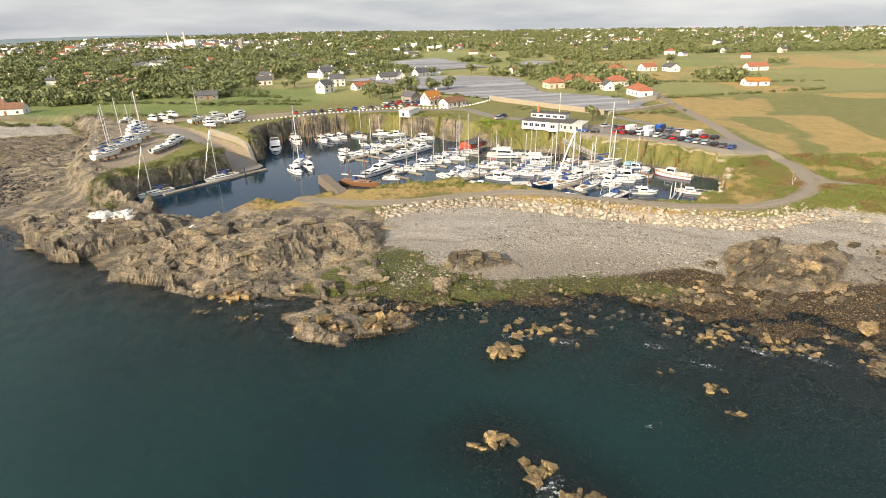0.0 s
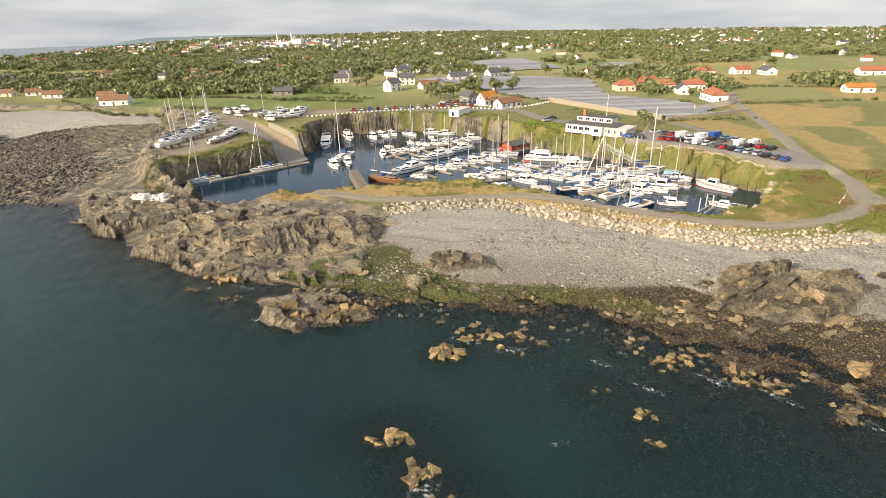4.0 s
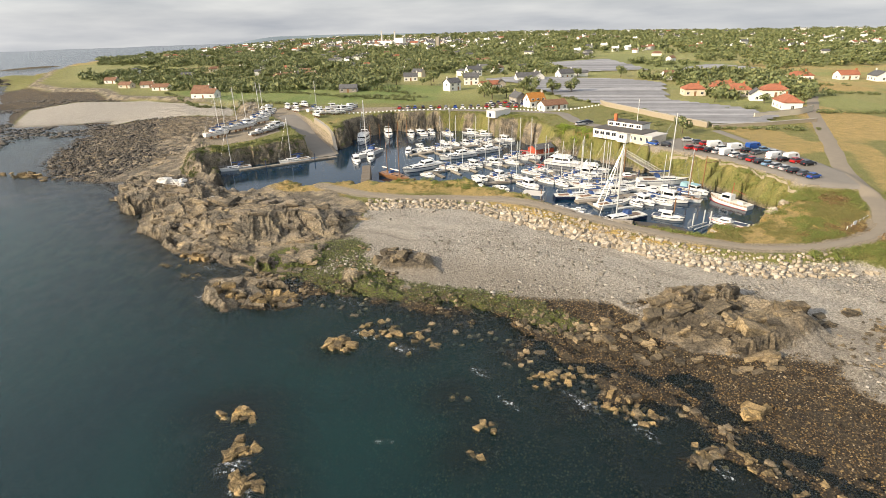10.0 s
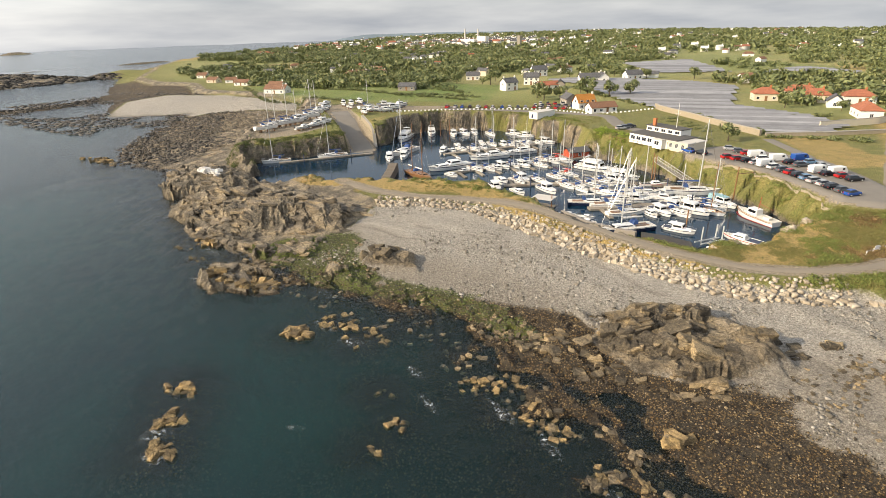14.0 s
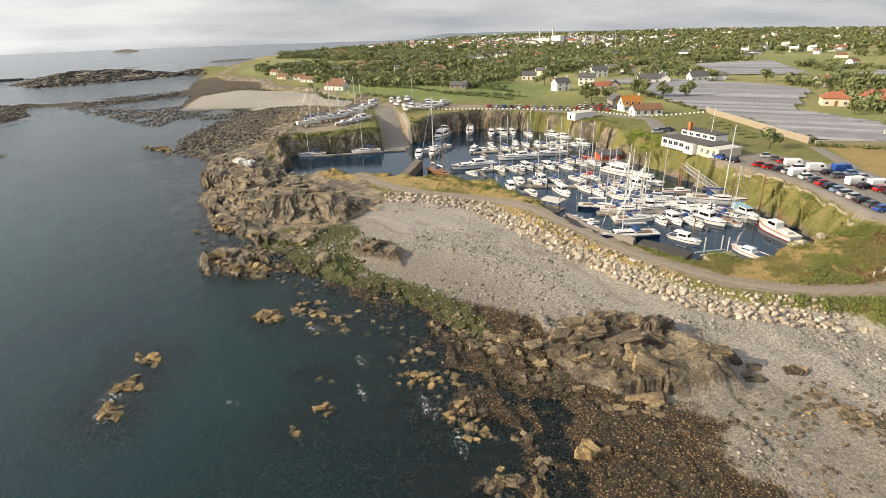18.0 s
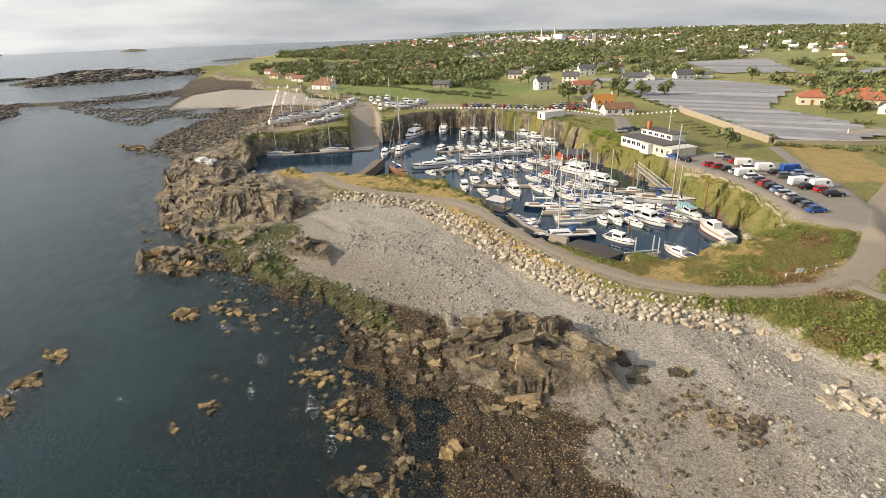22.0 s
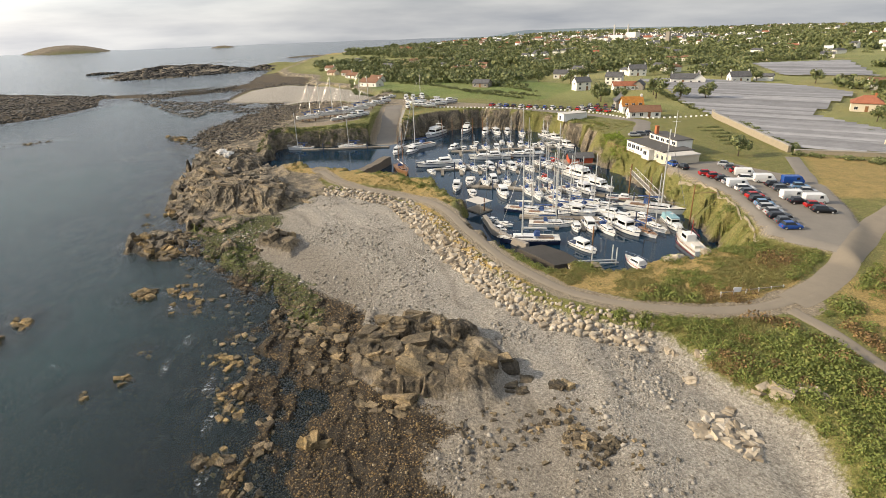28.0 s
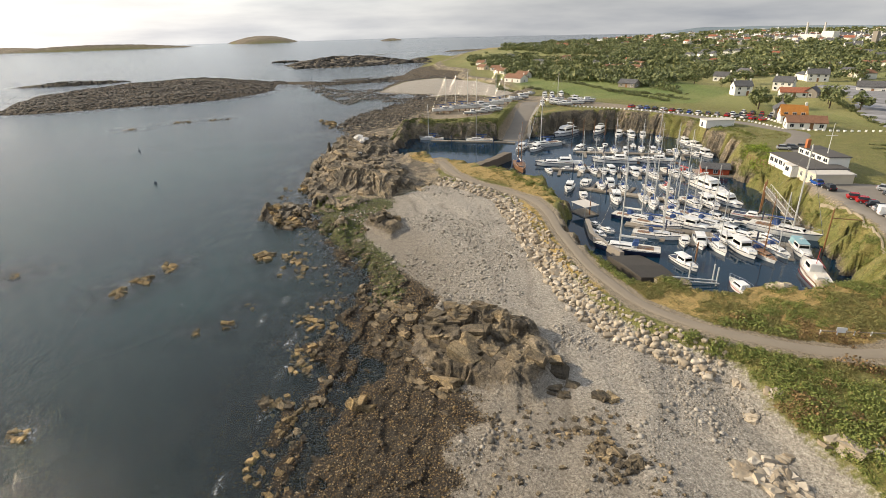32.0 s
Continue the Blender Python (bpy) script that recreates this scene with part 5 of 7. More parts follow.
def sail_boat(kind):
    L, B, F = (10.0, 3.1, 0.95)
    if kind == "ketch":
        L, B, F = 13.0, 3.8, 1.2
    wood = kind in ("ketch", "yacht_wood")
    fine, sheer = 1.9, 0.22
    label = {"yacht": "white sailing yacht with a tall aluminium mast and furled sail", "yacht_red": "white sailing yacht with a red sail cover on its boom",
             "yacht_navy": "dark-hulled sailing yacht with a tall mast", "yacht_wood": "wooden sailing boat with varnished rail and brown spars",
             "ketch": "old wooden two-masted ketch with brown spars"}[kind]
    root = thing("ketch" if kind == "ketch" else "sailing_yacht", (0, 0, 0), label, "sailing boat", "boats in the marina")
    part("hull", hull(L, B, F, 0.5, fine, sheer), {"yacht_navy": M_NAVY, "ketch": M_TEAK}.get(kind, M_GEL), root)
    part("deck", deck(L, B, F, fine, sheer), M_TEAK if wood else M_CREAM, root)
    part("rubbing_strake", strake(L, B, F, fine, sheer, 0.84, 0.93), M_TEAK if wood else (M_GEL if kind == "yacht_navy" else M_NAVY), root)
    part("guard_rail", rails(L, B, F, fine, sheer, 0.1), M_STEEL, root)
    cabin_parts(root, 0.08 * L, F, 0.42 * L, B * 0.56, 0.45, taper=0.78, shift=-0.1, material=M_TEAK if wood else M_GEL)
    bm = bmesh.new()
    box(bm, -0.28 * L, 0, F + 0.03, 0.24 * L, B * 0.42, 0.08)
    part("cockpit", bm, M_TEAK, root)
    bm = bmesh.new()
    box(bm, -0.13 * L, 0, F + 0.75, 0.9, B * 0.5, 0.6, 0.75, -0.15)
    part("spray_hood", bm, M_CANVAS if kind != "yacht_red" else M_REDCANVAS, root)
    masts = [(0.10 * L, 1.30 * L, 0.40 * L)] if kind != "ketch" else [(0.14 * L, 1.05 * L, 0.34 * L), (-0.30 * L, 0.72 * L, 0.20 * L)]
    spar = M_TEAK if wood else M_ALU
    for x, tall, boom in masts:
        bm = bmesh.new()
        rod(bm, (x, 0, F), (x, 0, F + tall), 0.12, 8, 0.09)
        m = part("mast", bm, spar, root)
        for zz in (0.5, 0.75):
            bm = bmesh.new()
            rod(bm, (x, -B * 0.28, F + tall * zz), (x, B * 0.28, F + tall * zz), 0.025, 4)
            part("spreader", bm, spar, m)
        bm = bmesh.new()
        rod(bm, (x, 0, F + 1.45), (x - boom, 0, F + 1.35), 0.06)
        b = part("boom", bm, spar, root)
        bm = bmesh.new()
        loft(bm, [[(x - 0.1 - boom * 0.95 * s, 0.02 * c[0] + (0.17 - 0.09 * s) * c[0], F + 1.62 - 0.1 * s + (0.20 - 0.1 * s) * c[1]) for c in
                   [(math.cos(a * 1.0472), math.sin(a * 1.0472)) for a in range(7)]] for s in (0, 0.35, 0.7, 1.0)])
        part("sail_cover", bm, {"yacht_red": M_REDCANVAS, "yacht_navy": M_SAIL, "ketch": M_SAIL}.get(kind, M_CANVAS), b)
        bm = bmesh.new()
        for y in (-1, 1):
            rod(bm, (x, 0, F + tall * 0.98), (x - 0.1, y * B * 0.46, F), 0.02, 3)
        rod(bm, (x, 0, F + tall * 0.98), (L * 0.49, 0, F * 1.2), 0.035, 3)
        rod(bm, (x, 0, F + tall * 0.98), (-L * 0.49, 0, F), 0.018, 3)
        part("rigging", bm, M_STEEL, root)
    return root, L


PROTO = {}


def moor(kind, x, y, length, turn, z=0.92, tip=0.0):
    """Lays a boat of that kind and length on the water, its bow towards turn degrees."""
    if kind not in PROTO:
        root, L = sail_boat(kind) if kind.startswith("yacht") or kind == "ketch" else motor_boat(kind)
        PROTO[kind] = (root, L)
        ob = root
    else:
        root, L = PROTO[kind]
        ob = copy_thing(root, Matrix())
    k = length / L * (0.94 if kind.startswith("yacht") or kind == "ketch" else 0.90)
    low = 1.0 if kind.startswith("yacht") or kind == "ketch" else 0.88
    ob.matrix_basis = pose(x, y, z, tip, 0, turn) @ Matrix.Diagonal((k, k * (low + 1) / 2, k * low, 1))
    return ob


FAR_ROW = [
    ("flybridge", -57, 184, 15, -73), ("flybridge", -53, 197, 12, -57), ("cruiser", -44, 199, 9, -52), ("cruiser", -41, 202, 9, -24),
    ("cruiser", -38, 205, 8, -41), ("yacht", -31, 206, 9, -41), ("cruiser", -23, 210, 8, -14), ("cruiser", -17, 208, 8, -4),
    ("cruiser", -43, 155, 9, -52), ("cruiser", -40, 159, 9, -63), ("yacht", -44, 165, 14, -94), ("ketch", -22, 141, 13, -24),
    ("cruiser", -6, 200, 9, -14),
]
ROW_A = [
    ("cruiser", -32, 171, 8, -72), ("dayboat", -30, 174, 7, -41), ("dayboat", -28, 177, 7, -29), ("yacht", -24, 179, 9, -35),
    ("cruiser", -22, 182, 7, -41), ("dayboat", -33, 183, 6, -41), ("dayboat", -27, 190, 6, 139), ("yacht", -22, 189, 8, -41),
    ("cruiser", -18, 190, 7, -41), ("yacht", -15, 190, 8, -24), ("dayboat", -15, 194, 6, -41), ("dayboat", -15, 197, 6, -41),
    ("dayboat", -12, 198, 6, -29), ("dayboat", -8, 198, 6, -24), ("yacht", -11, 193, 8, -41),
]
ROW_B = [
    ("sports", -19, 153, 16, -122), ("sports", -14, 170, 15, -131), ("sports", -8, 180, 14, -131), ("dayboat", -14, 146, 6, -19),
    ("yacht", -11, 155, 9, -29), ("yacht", -8, 157, 8, -24), ("dayboat", -6, 159, 7, -29), ("cruiser", -5, 161, 8, -24),
    ("yacht", -3, 164, 8, -29), ("cruiser", -0, 165, 8, -24), ("yacht", -0, 169, 8, -24), ("yacht", 4, 168, 9, -24), ("yacht", 5, 174, 10, -19),
    ("yacht_red", 8, 176, 10, -10), ("dayboat", -13, 152, 6, -112),
]
ROW_C = [
    ("cruiser", 3, 140, 8, -46), ("dayboat", 2, 146, 9, -46), ("dayboat", 10, 139, 7, -35), ("yacht", 6, 148, 8, -35),
    ("cruiser", 6, 151, 8, -35), ("cruiser", 16, 144, 9, -35), ("yacht", 10, 152, 8, -35), ("yacht", 14, 157, 8, -29),
    ("yacht_red", 16, 161, 8, -24), ("yacht", 19, 150, 8, -35), ("yacht", 23, 149, 9, -41), ("yacht", 25, 153, 9, -29), ("flybridge", 21, 170, 14, -12),
    ("yacht", 27, 157, 9, -17), ("cruiser", 29, 160, 10, -17), ("flybridge", 30, 165, 11, -9), ("dayboat_red", 39, 161, 8, 25),
]
ROW_D = [
    ("yacht_navy", 29, 138, 11, 25), ("yacht", 34, 139, 11, 31), ("yacht_navy", 38, 135, 9, 46), ("yacht", 35, 144, 10, 17), ("cruiser", 38, 145, 9, 17),
    ("yacht", 38, 149, 10, 17), ("sports", 38, 153, 10, 17), ("sports", 45, 149, 11, 9), ("dayboat", 43, 137, 7, -46), ("cruiser", 45, 139, 8, -41),
    ("yacht", 48, 140, 9, -29), ("cruiser", 51, 143, 10, -21), ("yacht_wood", 54, 144, 9, -17), ("yacht", 54, 148, 9, -19),
    ("yacht", 49, 158, 14, 19), ("cruiser_blue", 56.6, 151.7, 9, -40), ("fisher", 63.8, 143.8, 11.5, 140),
]
NEAR_ROW = [
    ("yacht_navy", 41, 124, 13, -136), ("dayboat", 31, 128, 5, 9), ("yacht", -75, 135.5, 10, -128),
    ("yacht", -63, 149.5, 11, -128), ("dayboat", 32, 125, 6, -4), ("dayboat", 44, 157, 7, 25), ("dayboat", 27, 128, 5, 4), ("cruiser", 47, 144, 8, -19),
    ("yacht", 30, 148, 9, -14), ("yacht", 34, 150, 9, 9), ("dayboat", 49, 152, 7, -4), ("cruiser", 50.6, 128.8, 7.5, -10), ("yacht", 38.5, 134.5, 10, 40),
]
YARD_ROW = [
    ("yacht", -94, 150, 10, 73), ("yacht", -97, 156, 10, 73), ("yacht", -96, 161, 11, 73), ("yacht", -95, 165, 9, 73), ("cruiser", -98, 170, 9, 73),
    ("yacht", -98, 176, 11, 73), ("yacht", -102, 183, 10, 73), ("sports", -107, 192, 10, 73), ("dayboat", -83, 157, 7, 76), ("dayboat", -82, 161, 7, 68),
    ("cruiser", -82, 167, 8, 73), ("cruiser", -82, 164, 7, 68), ("dayboat", -121, 210, 7, 68), ("cruiser", -111, 199, 8, 73),
]
ROAD_ROW = [
    ("cruiser", -112, 213, 8, -41), ("cruiser", -109, 215, 8, -35), ("cruiser", -107, 219, 8, -29), ("dayboat", -103, 207, 6, -24),
    ("cruiser", -80, 189, 7, -35), ("cruiser", -83, 196, 7, -29), ("cruiser", -79, 196, 7, 37), ("cruiser", -75, 197, 7, 37),
    ("cruiser", -87, 212, 8, 31), ("cruiser", -76, 203, 9, 49), ("dayboat", -78, 210, 10, 61), ("yacht", -91, 204, 9, 76),
]
for berth in (FAR_ROW, ROW_A, ROW_B, ROW_C, ROW_D, NEAR_ROW):
    for kind, x, y, length, turn in berth:
        moor(kind, x, y, length, turn)
moor("dayboat_red", 62.5, 128.5, 9, 160)

# boats laid up ashore, on keel blocks and props


def ashore(kind, x, y, length, turn):
    z = at_ground(x, y)
    ob = moor(kind, x, y, length, turn, z + (1.25 if kind.startswith("yacht") else 0.75))
    ob["label"] = ob["label"].split(" moored")[0].split(" at a")[0].split(" lying")[0].split(" with")[0] + " laid up ashore on blocks"
    ob["group"] = "boats laid up ashore"
    cradle = thing("boat_cradle", (x, y, z), "timber blocks and props under a laid-up boat", "cradle", "cradles in the yard", radians(turn))
    tall = 0.95 if kind.startswith("yacht") else 0.5
    for k in (-0.25, 0.0, 0.25):
        bm = bmesh.new()
        box(bm, k * length, 0, tall / 2 - 0.1, 0.4, 0.8, tall + 0.1)
        part("block", bm, M_TEAK, cradle)
    for s in (-1, 1):
        for k in (-0.2, 0.18):
            bm = bmesh.new()
            rod(bm, (k * length, s * length * 0.16, -0.05), (k * length, s * length * 0.11, tall + 0.6), 0.05)
            part("prop", bm, M_ALU, cradle)
    return ob


for kind, x, y, length, turn in YARD_ROW + ROAD_ROW:
    ashore(kind, x, y, length, turn)

# ---- pontoons ----
M_PLANK = by_piece("pontoon_planks", [(0.0, (0.20, 0.17, 0.13)), (1.0, (0.34, 0.30, 0.24))], 0.9, 0.01, 3.0, 0.3)


def pontoon(a, b, wide, fingers=0, side=1):
    d = math.dist(a, b)
    turn = math.atan2(b[1] - a[1], b[0] - a[0])
    root = thing("pontoon", (*a, 1.0), "floating timber-decked pontoon walkway", "pontoon", "pontoons", turn)
    n = int(d / 3)
    for k in range(n):
        bm = bmesh.new()
        box(bm, (k + 0.5) * d / n, 0, 0.18, d / n - 0.06, wide, 0.45)
        part("deck_section", bm, M_PLANK, root)
    for k in range(fingers):
        bm = bmesh.new()
        box(bm, (k + 0.5) * d / fingers, side * (wide / 2 + 3), 0.14, 0.9, 6.0, 0.35)
        part("finger", bm, M_PLANK, root)
    for k in range(max(2, int(d / 12))):
        bm = bmesh.new()
        rod(bm, ((k + 0.5) * d / max(2, int(d / 12)), -wide / 2 - 0.2, -3), ((k + 0.5) * d / max(2, int(d / 12)), -wide / 2 - 0.2, 2.6), 0.16, 8)
        part("mooring_post", bm, M_ANTIFOUL, root)
    return root


pontoon((-30, 168), (-8, 196), 2.0, 6, -1)
pontoon((-16, 148), (9, 177), 2.0, 7, -1)
pontoon((4, 143), (28, 158), 2.0, 6, 1)
pontoon((30, 134), (56, 154), 2.2, 6, -1)
pontoon((-72.5, 134.5), (-53, 159), 1.6)
pontoon((26, 159), (48, 162), 2.0)
# ---- paved ways ----
M_TRACK = simple("grey_gravel", (0.235, 0.20, 0.152), 0.95, vary=0.25, scale=0.6, bump=0.04)
M_TARMAC = simple("worn_tarmac", (0.21, 0.19, 0.162), 0.95, vary=0.3, scale=0.35, bump=0.02)
M_CONCRETE = simple("old_concrete", (0.36, 0.33, 0.28), 0.9, vary=0.3, scale=0.5, bump=0.03)


def way(name, line, wide, material, label, lift=0.10):
    """A strip laid over the ground along a line."""
    total = sum(math.dist(a, b) for a, b in zip(line, line[1:]))
    pts = []
    s = 0.0
    while s <= total:
        pts.append(on_line(line, s))
        s += 0.8
    soft = []
    for k in range(len(pts)):
        near = pts[max(0, k - 5):k + 6]
        soft.append(tuple(sum(p[i] for p in near) / len(near) for i in range(4)))
    bm = bmesh.new()
    rows = []
    for k, (x, y, nx, ny) in enumerate(soft):
        n = math.hypot(nx, ny) or 1
        w = wide * (0.9 + 0.25 * float(vnoise(np.array([x]), np.array([y]), 5.0)[0]))
        row = []
        for j in range(7):
            o = (j / 6 - 0.5) * w
            px, py = x + nx / n * o, y + ny / n * o
            row.append((px, py, at_ground(px, py) + lift * (1 if 0 < j < 6 else 0.1)))
        rows.append(row)
    loft(bm, rows, False)
    bmesh.ops.recalc_face_normals(bm, faces=bm.faces)
    for f in bm.faces:
        f.smooth = True
    me = bpy.data.meshes.new(name)
    bm.to_mesh(me)
    bm.free()
    me.materials.append(material)
    return tagged(new(name, me), label, "path", kind="structure")


way("footpath", FOOTPATH, 1.8, M_TRACK, "grey gravel path along the sea bank")
way("road", ROAD, 3.8, M_TRACK, "grey gravel road past the quarry")
way("lane", LANE, 4.6, M_TARMAC, "narrow tarmac lane round the marina")
way("field_track", TRACK, 3.2, M_TARMAC, "tarmac track up to the field wall")
way("coast_track", EAST_TRACK, 1.8, M_TRACK, "narrow track through the bracken")
way("slipway", [(-47.5, 150.5), (-62, 164), (-104, 200)], 7.0, M_TARMAC, "sloping concrete slipway into the marina", 0.15)
me, ax, ay, az = sheet("car_park", np.arange(38, 93, 0.6), np.arange(138, 186, 0.6), lambda a, b: np.array([[at_ground(i, j) + 0.06 for i, j in zip(r, q)] for r, q in zip(a, b)]),
                       lambda a, b: dist_poly(a, b, CAR_PARK) < -0.3)
me.materials.append(M_TARMAC)
tagged(new("car_park", me), "worn tarmac car park above the quarry", "car park", kind="structure")

# ---- buildings ----
M_WALLW = simple("white_render", (0.78, 0.76, 0.70), 0.9, vary=0.1, scale=0.8)
M_WALLC = simple("cream_render", (0.62, 0.55, 0.42), 0.9, vary=0.15, scale=0.8)
M_WALLG = simple("grey_granite_wall", (0.30, 0.27, 0.23), 0.95, vary=0.3, scale=2.0)
M_WINDOW = simple("window_glass", (0.03, 0.035, 0.045), 0.08, vary=0.2)
M_FRAMEW = simple("white_window_frame", (0.75, 0.75, 0.73), 0.5, vary=0.05)
M_FELT = simple("dark_roof_felt", (0.09, 0.085, 0.08), 0.95, vary=0.25, scale=0.7)
M_PALE_ROOF = simple("pale_roof_sheet", (0.55, 0.52, 0.47), 0.8, vary=0.15, scale=0.7)
M_BRICKY = simple("orange_brick", (0.42, 0.15, 0.06), 0.9, vary=0.25, scale=3)
M_REDWOOD = simple("red_boarding", (0.42, 0.075, 0.03), 0.75, vary=0.2, scale=2)


def tiled(name, rgb):
    """Roof with courses of tiles."""
    m, nt, b = tree_of(name, 0.85)
    p = put(nt, "ShaderNodeTexCoord").outputs["Object"]
    wv = put(nt, "ShaderNodeTexBrick", [("Vector", p)], Scale=2.2, Color1=(*rgb, 1), Color2=(*[c * 0.72 for c in rgb], 1), Mortar=(*[c * 0.4 for c in rgb], 1))
    c = blend(nt, ramp(nt, noise_tex(nt, p, 0.9, 5), (0.4, 0.0), (0.7, 0.55)), wv.outputs[0], tuple(c * 0.55 for c in rgb))
    nt.links.new(c, b.inputs["Base Color"])
    relief(nt, b, wv.outputs[1], 0.4, 0.05)
    return m


M_REDROOF = tiled("red_tiles", (0.44, 0.16, 0.085))
M_ORANGEROOF = tiled("orange_tiles", (0.52, 0.22, 0.04))
M_BROWNROOF = tiled("brown_tiles", (0.27, 0.14, 0.08))
M_SLATE = tiled("grey_slates", (0.13, 0.13, 0.135))
ROOFS = {"red": M_REDROOF, "orange": M_ORANGEROOF, "brown": M_BROWNROOF, "slate": M_SLATE}
WALLS = {"white": M_WALLW, "cream": M_WALLC, "granite": M_WALLG}


def window(parent, x, y, z, w, h, axis_x=True, out=1):
    """Window set on a wall: frame with panes just proud of it. axis_x: the wall runs along x."""
    bm = bmesh.new()
    t = 0.07
    for dx, dz, sw, sh in ((-w / 2, 0, t, h + t), (w / 2, 0, t, h + t), (0, -h / 2, w + t, t), (0, h / 2, w + t, t), (0, 0, t * 0.7, h)):
        if axis_x:
            box(bm, x + dx, y + out * 0.03, z + dz, sw, 0.10, sh)
        else:
            box(bm, x + out * 0.03, y + dx, z + dz, 0.10, sw, sh)
    f = part("window", bm, M_FRAMEW, parent)
    for s in (-1, 1):
        bm = bmesh.new()
        if axis_x:
            box(bm, x + s * w / 4, y + out * 0.02, z, w / 2 - t, 0.04, h - t)
        else:
            box(bm, x + out * 0.02, y + s * w / 4, z, 0.04, w / 2 - t, h - t)
        part("pane", bm, M_WINDOW, f)


def house(x, y, turn, w, d, h, rise, roof="red", wall="white", chimneys=1, hip=False, windows=3, storeys=1, label="", z=None, name="house", category="house", group="houses of the hamlet"):
    """Gabled or hipped house, its ridge along its own x."""
    z0 = at_ground(x, y) - 0.1 if z is None else z
    w, d, h, rise = w * 0.82, d * 0.82, h * 0.78, rise * 0.68
    root = thing(name, (x, y, z0), label or f"{wall}-walled house with a {roof} roof among gardens", category, group, radians(turn))
    bm = bmesh.new()
    lo = [bm.verts.new((sx * w / 2, sy * d / 2, -0.4)) for sx, sy in ((-1, -1), (1, -1), (1, 1), (-1, 1))]
    up = [bm.verts.new((v.co.x, v.co.y, h)) for v in lo]
    for k in range(4):
        bm.faces.new((lo[k], lo[(k + 1) % 4], up[(k + 1) % 4], up[k]))
    if not hip:
        for s, (a, b) in ((-1, (3, 0)), (1, (1, 2))):
            g = bm.verts.new((s * w / 2, 0, h + rise * 0.97))
            bm.faces.new((up[a], up[b], g))
    part("wall", bm, WALLS[wall], root)
    bm = bmesh.new()
    o = 0.35
    ridge = w / 2 + 0.2 if not hip else w / 2 - d * 0.42
    for zz in (0.0, 0.16):
        e = [bm.verts.new((sx * (w / 2 + o), sy * (d / 2 + o), h - 0.12 + zz)) for sx, sy in ((-1, -1), (1, -1), (1, 1), (-1, 1))]
        r = [bm.verts.new((-ridge - (o if not hip else 0) * 0.4, 0, h + rise + zz)), bm.verts.new((ridge + (o if not hip else 0) * 0.4, 0, h + rise + zz))]
        bm.faces.new((e[0], e[1], r[1], r[0]))
        bm.faces.new((e[2], e[3], r[0], r[1]))
        if hip:
            bm.faces.new((e[1], e[2], r[1]))
            bm.faces.new((e[3], e[0], r[0]))
    bmesh.ops.recalc_face_normals(bm, faces=bm.faces)
    rf = part("roof", bm, ROOFS[roof], root)
    for k in range(chimneys):
        bm = bmesh.new()
        cx = (w * 0.46 if k == 0 else -w * 0.46) * (1 if not hip else 0.45)
        box(bm, cx, 0, h + rise, 0.65, 0.55, 1.5)
        box(bm, cx, 0, h + rise + 0.78, 0.8, 0.7, 0.1)
        rod(bm, (cx, 0, h + rise + 0.8), (cx, 0, h + rise + 1.1), 0.12)
        part("chimney", bm, M_BRICKY if roof == "red" else WALLS[wall], rf)
    for st in range(storeys):
        zc = 1.25 + 1.9 * st
        for side in (-1, 1):
            for k in range(windows):
                wx = (k + 0.5) / windows * w - w / 2
                if st == 0 and side == -1 and k == windows // 2 and windows > 1:
                    bm = bmesh.new()
                    box(bm, wx, side * (d / 2 + 0.02), 1.02, 0.95, 0.1, 2.05)
                    part("door", bm, M_TEAK, root)
                else:
                    window(root, wx, side * d / 2, zc, 1.1, 1.05, True, side)
    if windows > 1:
        for s in (-1, 1):
            window(root, s * w / 2, 0, 1.25 + 1.9 * (storeys - 1), 1.0, 1.2, False, s)
    return root


# clubhouse above the quarry
club_turn = math.degrees(math.atan2(-8.5, 15.6))
club = thing("clubhouse", (36.4, 181.2, at_ground(36.4, 181.2) - 0.2), "white flat-roofed yacht clubhouse with an upper storey and terrace", "clubhouse", rz=radians(club_turn))
for nm, cx, cy, sx, sy, z0, z1, wm, rm in (("main_wing", 0, 0, 18, 9, -0.6, 2.8, M_WALLW, M_FELT), ("upper_storey", -1.5, 4.6, 13, 5, 0, 4.9, M_WALLW, M_FELT),
                                          ("side_wing", 9.5, -0.6, 7, 8.5, -0.6, 2.5, M_WALLC, M_PALE_ROOF), ("porch", 3.2, -5.1, 3.4, 1.8, -0.6, 2.5, M_WALLW, M_PALE_ROOF)):
    bm = bmesh.new()
    box(bm, cx, cy, (z0 + z1) / 2, sx, sy, z1 - z0)
    w = part(nm, bm, wm, club)
    bm = bmesh.new()
    box(bm, cx, cy, z1 + 0.1, sx + 0.5, sy + 0.5, 0.22)
    box(bm, cx, cy, z1 + 0.22, sx - 0.2, sy - 0.2, 0.08)
    part("roof", bm, rm, w)
for k in range(6):
    window(club, -7.5 + k * 2.2 if k < 4 else 3 + (k - 4) * 3.4, -4.5 if k != 4 else -6.0, 1.4, 1.6, 1.3, True, -1)
for k in range(5):
    window(club, -6.6 + k * 2.6, 2.1, 3.9, 1.6, 1.0, True, -1)
for k in range(3):
    window(club, 7.2 + k * 2.1, -4.85, 1.3, 0.9, 1.4, True, -1)
window(club, -9.0, 0, 1.7, 1.6, 1.4, False, -1)
bm = bmesh.new()
box(bm, -5.2, 2.4, 6.5, 1.0, 0.8, 2.6)
part("chimney", bm, M_BRICKY, club, "orange brick chimney")
